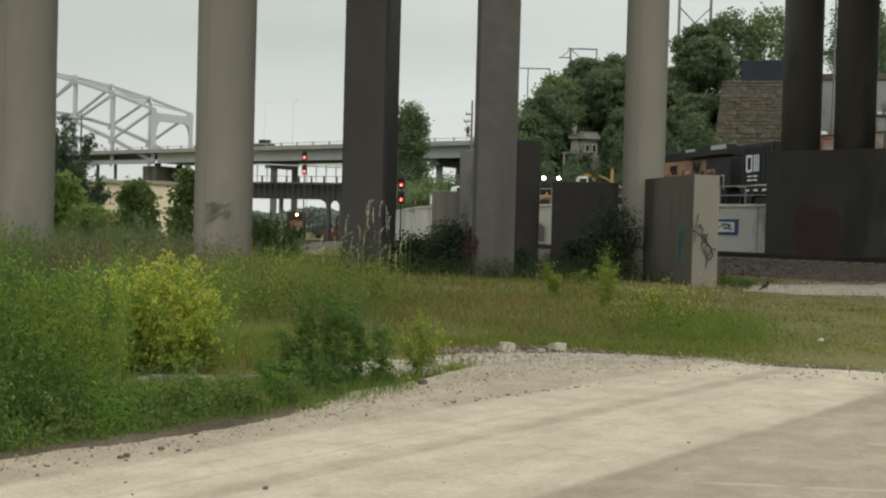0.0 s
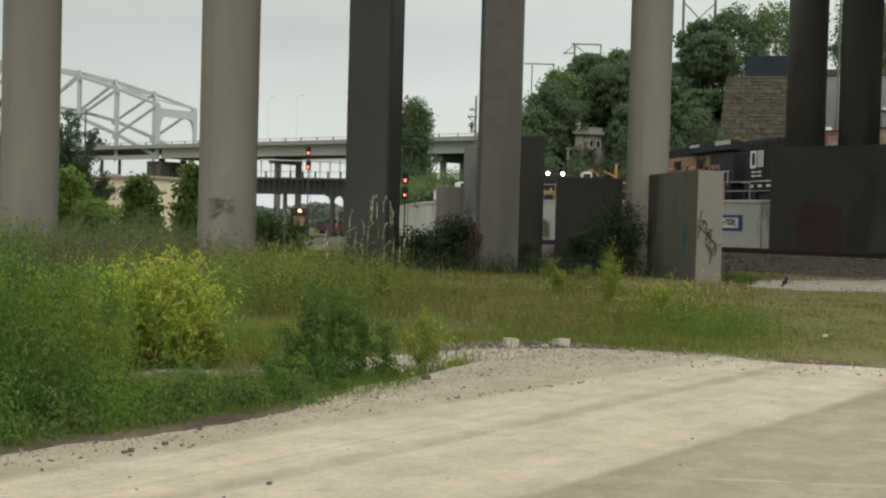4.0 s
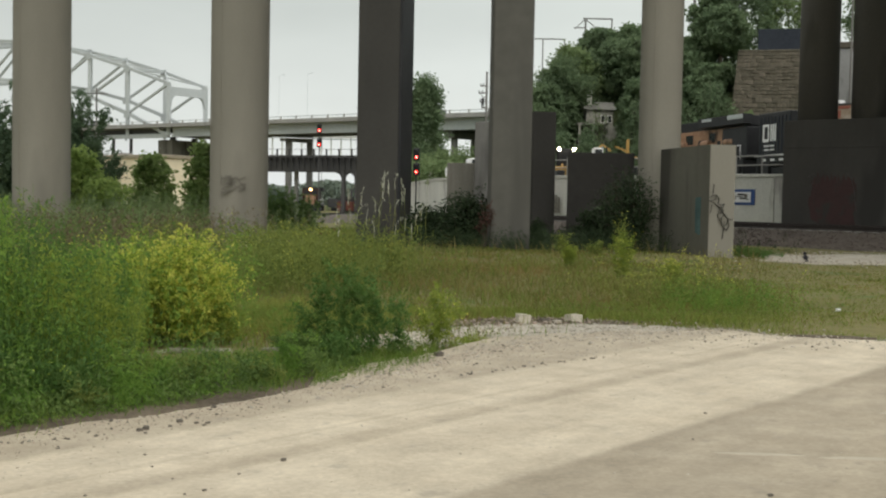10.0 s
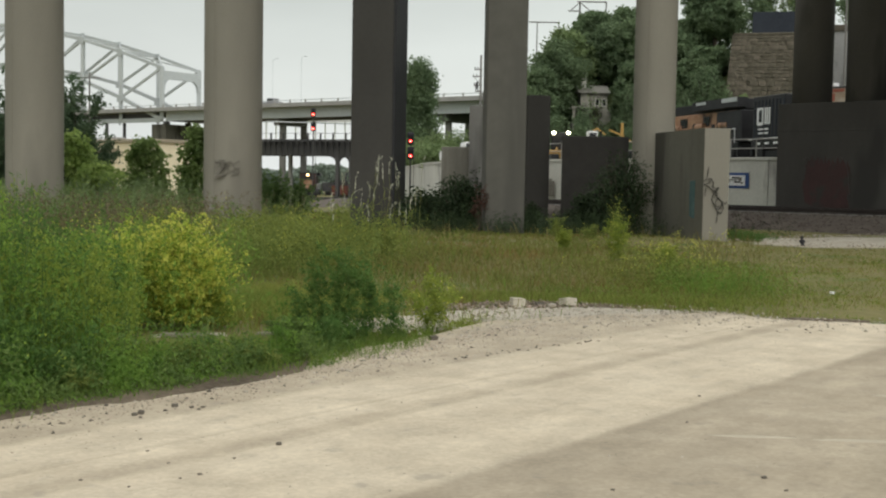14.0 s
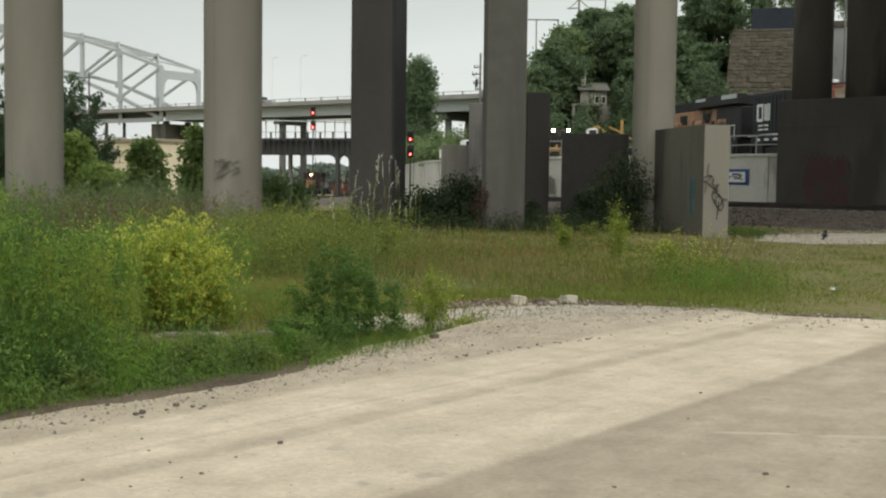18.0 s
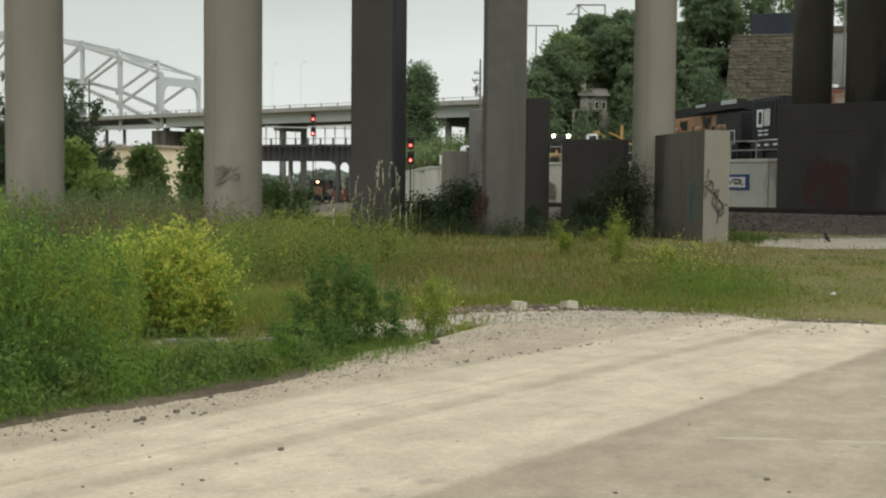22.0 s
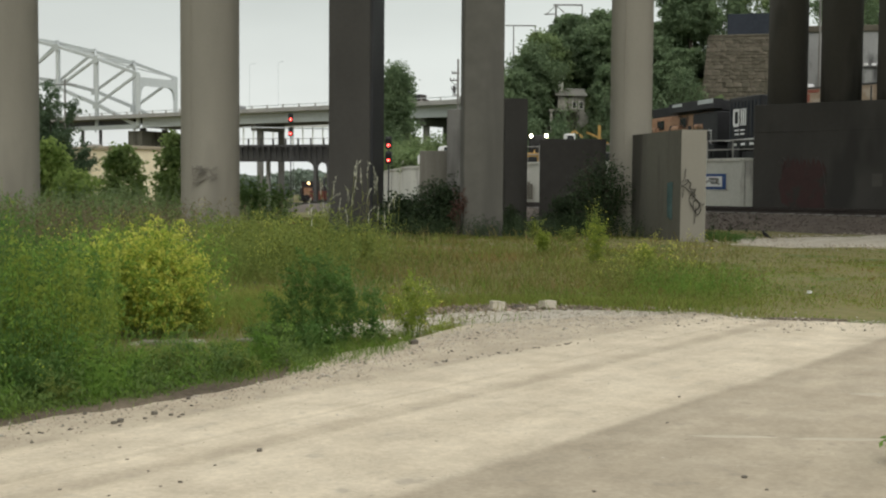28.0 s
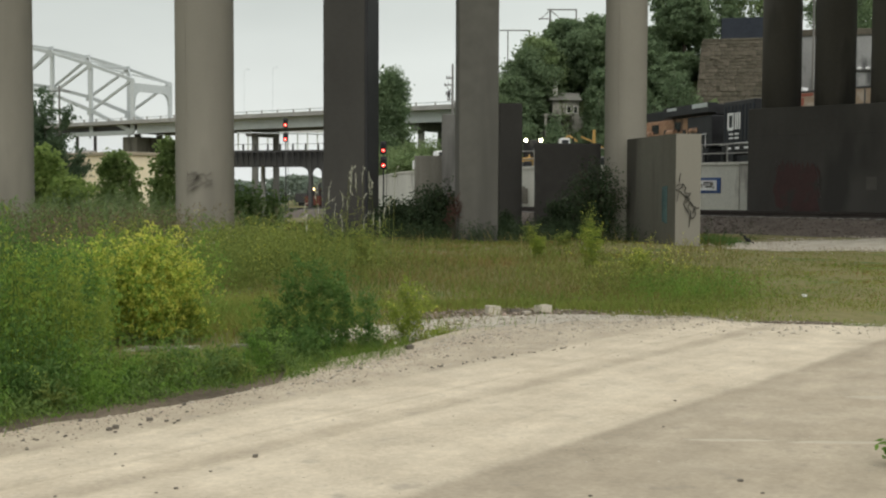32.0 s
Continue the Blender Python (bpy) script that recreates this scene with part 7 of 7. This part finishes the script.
bush("shrub", "thin leafy shrub before the porch of the small house", 12.2, 100.2, 1.8, 0.8, 6.0, FOLIAGE, 154, 300, 0.26, 0.3, z=float(terrace_z(12.2, 100.2)) - 0.1, group="shrubs on the terrace")
bush("shrub", "wild green shrub in front of the small house", 12.5, 100.0, 2.4, 1.0, 2.7, FOLIAGE_DARK, 152, 1100, 0.28, 0.0, z=float(terrace_z(12.2, 100.2)) - 0.1, group="shrubs on the terrace")

# the far wooded bank behind the bridges, haze painted into its pale colour
rng = np.random.default_rng(140)
HAZY = mat("haze_tinted_wood", (0.14, 0.18, 0.145), (0.2, 0.245, 0.195), 0.05, 0.6, 0.9, 0, island=0.12)
n = 46000
xs = rng.uniform(-190, 60, n)
ys = 370 + rng.uniform(0, 40, n)
prof = np.array([8.8 + 3.0 * noise.noise((x * 0.06, 0, 5)) + 1.6 * noise.noise((x * 0.25, 2, 5)) for x in xs])
zs = -2.7 + prof * np.sqrt(rng.uniform(0, 1, n))
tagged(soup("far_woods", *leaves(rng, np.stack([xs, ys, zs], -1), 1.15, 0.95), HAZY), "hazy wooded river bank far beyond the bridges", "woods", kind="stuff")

# ---- grass ----


def tufts(x, y):
    """Smooth, irregular swell from about -1 to 1: where grass grows thicker and taller."""
    a = np.sin(1.9 * x + 1.7 * np.sin(0.8 * y + 0.6 * x)) * np.sin(1.3 * y + 1.9 * np.sin(1.1 * x))
    b = np.sin(5.1 * x + 2.1 * np.sin(2.3 * y)) * np.sin(4.3 * y + 1.8 * np.sin(3.7 * x + 1.0))
    return 0.6 * a + 0.4 * b


def grass(name, label, n, xr, yr, hr, width, material, seed, keep, lean=0.3):
    rng = np.random.default_rng(seed)
    ys = yr[0] + (yr[1] - yr[0]) * rng.uniform(0, 1, n) ** 0.8
    span = 0.47 * ys + 2.5
    xs = rng.uniform(-1, 1, n) * span
    k = keep(xs, ys, rng) & (xs > xr[0]) & (xs < xr[1]) & (tufts(xs, ys) > rng.uniform(-1.6, -0.1, n))
    xs, ys = xs[k], ys[k]
    h = rng.uniform(*hr, len(xs)) * (0.85 + 0.5 * tufts(xs, ys)) * (1 - 0.5 * sm(24, 36, ys)) * (1 - 0.72 * sm(0, 4.5, xs - 0.1 * ys))
    base = np.stack([xs, ys, ground_z(xs, ys) - 0.01], -1)
    v, f = blades(rng, base, h, np.maximum(width, 0.00055 * ys), lean)
    return tagged(soup(name, v, f, material), label, "grass", kind="stuff")


def track_clear(x, y):
    return y < np.interp(x, [p[0] for p in TRACK[::-1]], [p[1] for p in TRACK[::-1]]) - 5.5 - 0.18 * np.abs(x)


grass("field_grass", "dry olive and brown meadow grass", 165000, (-40, 40), (12, 62), (0.08, 0.3), 0.008, DRY_GRASS, 201,
      lambda x, y, r: (y > road_edge(x) + 0.5 - 0.4 * sm(0.6, 2.6, x)) & (r.uniform(size=len(x)) > bare(x, y) * 1.15) & ((x < 6) | track_clear(x, y)) & ~((x > 4.5) & (y < 15.8)), 0.75)
grass("meadow_grass", "green meadow grass among the dry stalks", 68000, (-40, 40), (12, 60), (0.08, 0.3), 0.008, GREEN_GRASS, 202,
      lambda x, y, r: (y > road_edge(x) + 0.15) & (r.uniform(size=len(x)) > bare(x, y) * 1.2) & ((x < 6) | track_clear(x, y)), 0.5)
grass("verge_grass", "short bright green grass along the road edge", 125000, (-9, -0.2), (5.5, 13), (0.04, 0.2), 0.006, GREEN_GRASS, 203,
      lambda x, y, r: (y > road_edge(x) - 0.28 + 0.14 * r.normal(size=len(x))) & (y < road_edge(x) + 3.0) & (r.uniform(size=len(x)) > bare(x, y) * 1.1), 0.7)
grass("verge_grass", "short green grass on the right of the field", 130000, (2.8, 14), (13.5, 27), (0.05, 0.15), 0.01, LIGHT_GRASS, 204,
      lambda x, y, r: (y > road_edge(x) + 0.05 + 0.15 * np.abs(r.normal(size=len(x)))) & (r.uniform(size=len(x)) > 0.9 * np.exp(-((y - road_edge(x)) / 0.5) ** 2) * (x < 5)), 0.7)

# loose taller stalks standing over the short field grass
rng = np.random.default_rng(230)
n = 10000
ys = 15.5 + 24 * rng.uniform(0, 1, n) ** 1.2
xs = rng.uniform(-1, 1, n) * (0.45 * ys + 1)
wisp = np.array([noise.noise((x * 0.35, y * 0.22, 9)) + 0.5 * noise.noise((x * 1.1, y * 0.6, 2)) for x, y in zip(xs, ys)])
keep = (wisp > rng.uniform(-0.15, 0.5, n)) & (ys > road_edge(xs) + 1.2) & (rng.uniform(size=n) > bare(xs, ys)) & ((xs < 4) | track_clear(xs, ys)) & (xs < 0.22 * ys + 1.5)
xs, ys = xs[keep], ys[keep]
v, f = blades(rng, np.stack([xs, ys, ground_z(xs, ys)], -1), rng.uniform(0.2, 0.55, len(xs)), np.maximum(0.009, 0.0005 * ys), 0.5)
STALK = mat("meadow_stalk", (0.1, 0.13, 0.035), (0.25, 0.2, 0.08), 0.35, 1.5, 0.8, 0, island=0.25, leaf=0.25)
tagged(soup("grass_stalks", v, f, STALK), "loose taller brown-green grass stalks in the field", "grass", kind="stuff")

meadow("meadow_weeds", "thin tall brown-green stems in the open grass", 90, (1.4, 3.0, 17.6, 20.0), (0.45, 0.85), 0.045, 16, STALK, 66)
meadow("meadow_weeds", "brown-leaved low weeds in the middle of the field", 160, (-1.5, 2.5, 20.5, 25), (0.2, 0.45), 0.06, 18, STALK, 67)
n = 9000
xs, ys = rng.normal(1.6, 1.3, n), rng.normal(16.7, 0.3, n)
v, f = blades(rng, np.stack([xs, ys, ground_z(xs, ys)], -1), rng.uniform(0.05, 0.13, n), np.full(n, 0.01), 0.5)
xs, ys = rng.normal(-2.0, 0.6, n), rng.normal(15.2, 1.1, n)
keep = ys > road_edge(xs) + 1.5
v2, f2 = blades(rng, np.stack([xs, ys, ground_z(xs, ys)], -1)[keep], rng.uniform(0.08, 0.24, n)[keep], np.full(keep.sum(), 0.01), 0.5)
v, f = join((v, f), (v2, f2))
tagged(soup("short_grass", v, f, LIGHT_GRASS), "short light green grass in strips behind the gravel", "grass", kind="stuff")

# tall grass with pale seed heads in the middle of the field
rng = np.random.default_rng(210)
n = 26
xs, ys = rng.normal(-1.25, 0.42, n), rng.normal(19.2, 0.6, n)
hh = rng.uniform(1.1, 1.95, n)
base = np.stack([xs, ys, ground_z(xs, ys)], -1)
top = base + np.stack([rng.normal(0.06, 0.1, n), rng.normal(0, 0.1, n), hh], -1)
v1 = strips(base, top, np.full(n, 0.009), rng)
v2 = leaves(rng, np.repeat(base * 0.4 + top * 0.6, 5, 0) + rng.normal(0, 0.18, (5 * n, 3)) * np.array([0.5, 0.5, 1.4]), 0.26, 0.013, 0.9)
tg = thing("tall_grass", "clump of tall grass with pale drooping seed heads", "grass", kind="stuff")
soup("stalks", *join(v1, v2), MEADOW, tg)
u = np.tile(np.linspace(-0.6, 1.0, 11), n)
bow = np.repeat(rng.normal(0.03, 0.05, n), 11)
hd = np.repeat(top, 11, 0) + np.stack([bow * np.maximum(u, 0) ** 1.5, rng.normal(0, 0.012, 11 * n), 0.19 * u - 0.05 * np.maximum(u, 0) ** 2], -1)
soup("seed_heads", *leaves(rng, hd, 0.07, 0.017, 2.2), SEED_HEAD, tg, "pale seed heads")

# ---- things that move: a locomotive, birds, traffic ----


def bird(label, at, span=0.62, size=1.0):
    root = thing("bird", label, "bird", at, 0, "birds")
    bm = bmesh.new()
    bmesh.ops.create_uvsphere(bm, u_segments=14, v_segments=10, radius=0.5)
    bmesh.ops.scale(bm, vec=(0.34 * size, 0.12, 0.12), verts=bm.verts)
    part("body", bm, BIRD_BLACK, root).data.shade_smooth()
    bm = bmesh.new()
    bmesh.ops.create_uvsphere(bm, u_segments=12, v_segments=8, radius=0.05)
    bmesh.ops.translate(bm, vec=(0.17 * size, 0, 0.045), verts=bm.verts)
    head = part("head", bm, BIRD_BLACK, root)
    part("beak", rod(bmesh.new(), (0.21, 0, 0.045), (0.27, 0, 0.035), 0.014, 0.002, 6), BIRD_BLACK, head)
    part("tail", prism(bmesh.new(), [(-0.32 * size, -0.05), (-0.12, -0.025), (-0.12, 0.025), (-0.32 * size, 0.05)], -0.01, 0.012), BIRD_BLACK, root)
    wings = []
    for sy in (-1, 1):
        bm = prism(bmesh.new(), [(0.09, 0.0), (0.06, sy * span * 0.28), (-0.04, sy * span * 0.5), (-0.08, sy * span * 0.3), (-0.1, 0.0)][::sy], -0.008, 0.012)
        wings.append(part("wing", bm, BIRD_BLACK, root))
    return root, wings


walker, folded = bird("black bird walking on pale gravel", (10.1, 36, 0.17), 0.2, 0.8)
for sy in (-0.03, 0.03):
    part("leg", rod(bmesh.new(), (0.02, sy, -0.13), (0.02, sy, -0.03), 0.008, seg=6), BIRD_BLACK, walker)
flyers = [bird("black bird flying past the piers", at, 0.42, 0.65) for at in ((-40, 45, 9), (-60, 60, 5), (-60, 50, 9), (-60, 55, 8))]
TRAFFIC = [  # label, kind, coat, seconds at which it is halfway along the open deck
    ("dark pickup crossing the far bridge", "pickup", STEEL_DARK, 0.75), ("grey car crossing the far bridge", "car", CAR_PAINT, -0.85), ("grey car crossing the far bridge", "car", CAR_PAINT, 1.95),
    ("white car crossing the far bridge", "car", WHITE, 5.0), ("grey car crossing the far bridge", "car", CAR_PAINT, 7.0), ("pale grey pickup crossing the far bridge", "pickup", CAR_PAINT, 9.3),
    ("dark car crossing the far bridge", "car", STEEL_DARK, 12.5), ("grey pickup crossing the far bridge", "pickup", CAR_PAINT, 14.6), ("dark car crossing the far bridge", "car", STEEL_DARK, 16.6),
    ("grey car crossing the far bridge", "car", CAR_PAINT, 18.6), ("brown van crossing the far bridge", "van", RUSTY, 27.2), ("grey pickup crossing the far bridge", "pickup", CAR_PAINT, 28.8),
]
cars = [vehicle(label, (0, 0, 0), 0, coat, kind_of) for label, kind_of, coat, t in TRAFFIC]


def motions():
    # the locomotive backs away round the curve
    rows = []
    s_start = TRACK_S[7]
    for t, y in ((0, 185), (3, 191), (6, 197), (10, 206), (13, 213), (16.5, 222), (19, 229), (23, 240), (26.5, 250), (28, 254), (30, 260), (32, 266)):
        shift = float(np.interp(t, (23, 28, 30, 32), (0, 0.35, 0.65, 0.95)))
        s = float(np.interp(y, [q[1] for q in TRACK], TRACK_S))
        s += 7.1
        x, yy = track_xy(s)
        d = track_way(s)
        rows.append((t, pose(x + shift, yy, rail_z(yy), 0, 0, math.degrees(math.atan2(-d[1], -d[0])))))
    walk(far_loco, rows)
    # the walking bird
    steps = ((0, 10.08, 35.93), (3.5, 10.5, 35.84), (6, 10.67, 36.0), (9, 10.69, 35.6), (12, 10.56, 35.1), (14, 10.55, 34.8), (17, 11.35, 35.7), (19, 11.72, 36.1), (21, 12.15, 37.4),
             (23, 12.35, 38.4), (24, 12.2, 38.6), (27, 11.56, 38.9), (28, 11.3, 38.8), (29, 10.95, 38.3), (30, 10.75, 37.9), (32, 10.55, 37.7))
    rows = []
    turns = (20, 45, 75, 85, 85, 80, 60, 60, 85, 120, 170, 190, 200, 215, 190, 190)
    for (t, x, y), a in zip(steps, turns):
        rows.append((t, pose(x, y, 0.03 + float(ground_z(x, y)) + 0.15, 0, -28, a)))
    walk(walker, rows)
    # birds crossing in the air, wings beating while they pass
    lines = (
        ((0, -52, 9.2), (5.5, -11.4, 8.97), (6.0, -7.29, 8.25), (6.3, -4.74, 8.19), (6.6, -1.99, 8.45), (6.8, -0.26, 8.83), (7.2, 3.05, 9.57), (7.5, 5.14, 9.78), (32, 170, 30)),
        ((0, -84, 4.5), (6.3, -9.55, 7.08), (6.6, -5.9, 8.42), (7.0, -1.16, 9.27), (7.2, 1.06, 9.77), (7.5, 4.2, 10.29), (32, 230, 45)),
        ((0, -240, 12), (23.4, -13.6, 8.5), (23.6, -11.5, 8.8), (24.0, -7.2, 8.95), (24.2, -4.9, 9.0), (25.5, 9, 9.4), (32, 78, 16)),
        ((0, -230, 12), (23.6, -13.2, 7.3), (24.2, -7.6, 7.3), (25.5, 5, 8.5), (32, 66, 14)),
    )
    for (ob, wings), line, y in zip(flyers, lines, (45, 60, 50, 55)):
        walk(ob, [(t, pose(x, y, z, 0, -4, 0)) for t, x, z in line])
        t0 = line[1][0] - 0.4
        for sy, wing in zip((-1, 1), wings):
            rows = [(0, pose(0, 0, 0.03, sy * 10, 0, 0))]
            k, t = 0, t0
            while t < min(t0 + 3.2, 31.5):
                rows.append((t, pose(0, 0, 0.03, sy * (38 if k % 2 else -28), 0, 0)))
                k, t = k + 1, t + 0.1
            walk(wing, rows + [(32, pose(0, 0, 0.03, sy * 10, 0, 0))])
    # traffic: waits beyond the ends of the open deck, and drives across it at 20 m/s
    turn = math.degrees(math.atan2(-ALONG.y, -ALONG.x))
    for k, (car, (label, kind_of, coat, t_mid)) in enumerate(zip(cars, TRAFFIC)):
        lane = (2.0, 5.0, 8.0)[k % 3]
        at = lambda s: BR + ALONG * s + ACROSS * lane + Vector((0, 0, 16.36))
        s_from, s_to, s_mid, v = 170 - 9 * (k // 3), -116 + 8 * (k // 3), -45, 20.0
        rows = []
        for t in (0, t_mid - (s_from - s_mid) / v, t_mid, t_mid + (s_mid - s_to) / v, 32):
            s = min(s_from, max(s_to, s_mid - v * (t - t_mid)))
            if 0 <= t <= 32 and (not rows or t > rows[-1][0] + 0.05):
                rows.append((t, pose(*at(s), 0, 0, turn)))
        walk(car, rows)


motions()
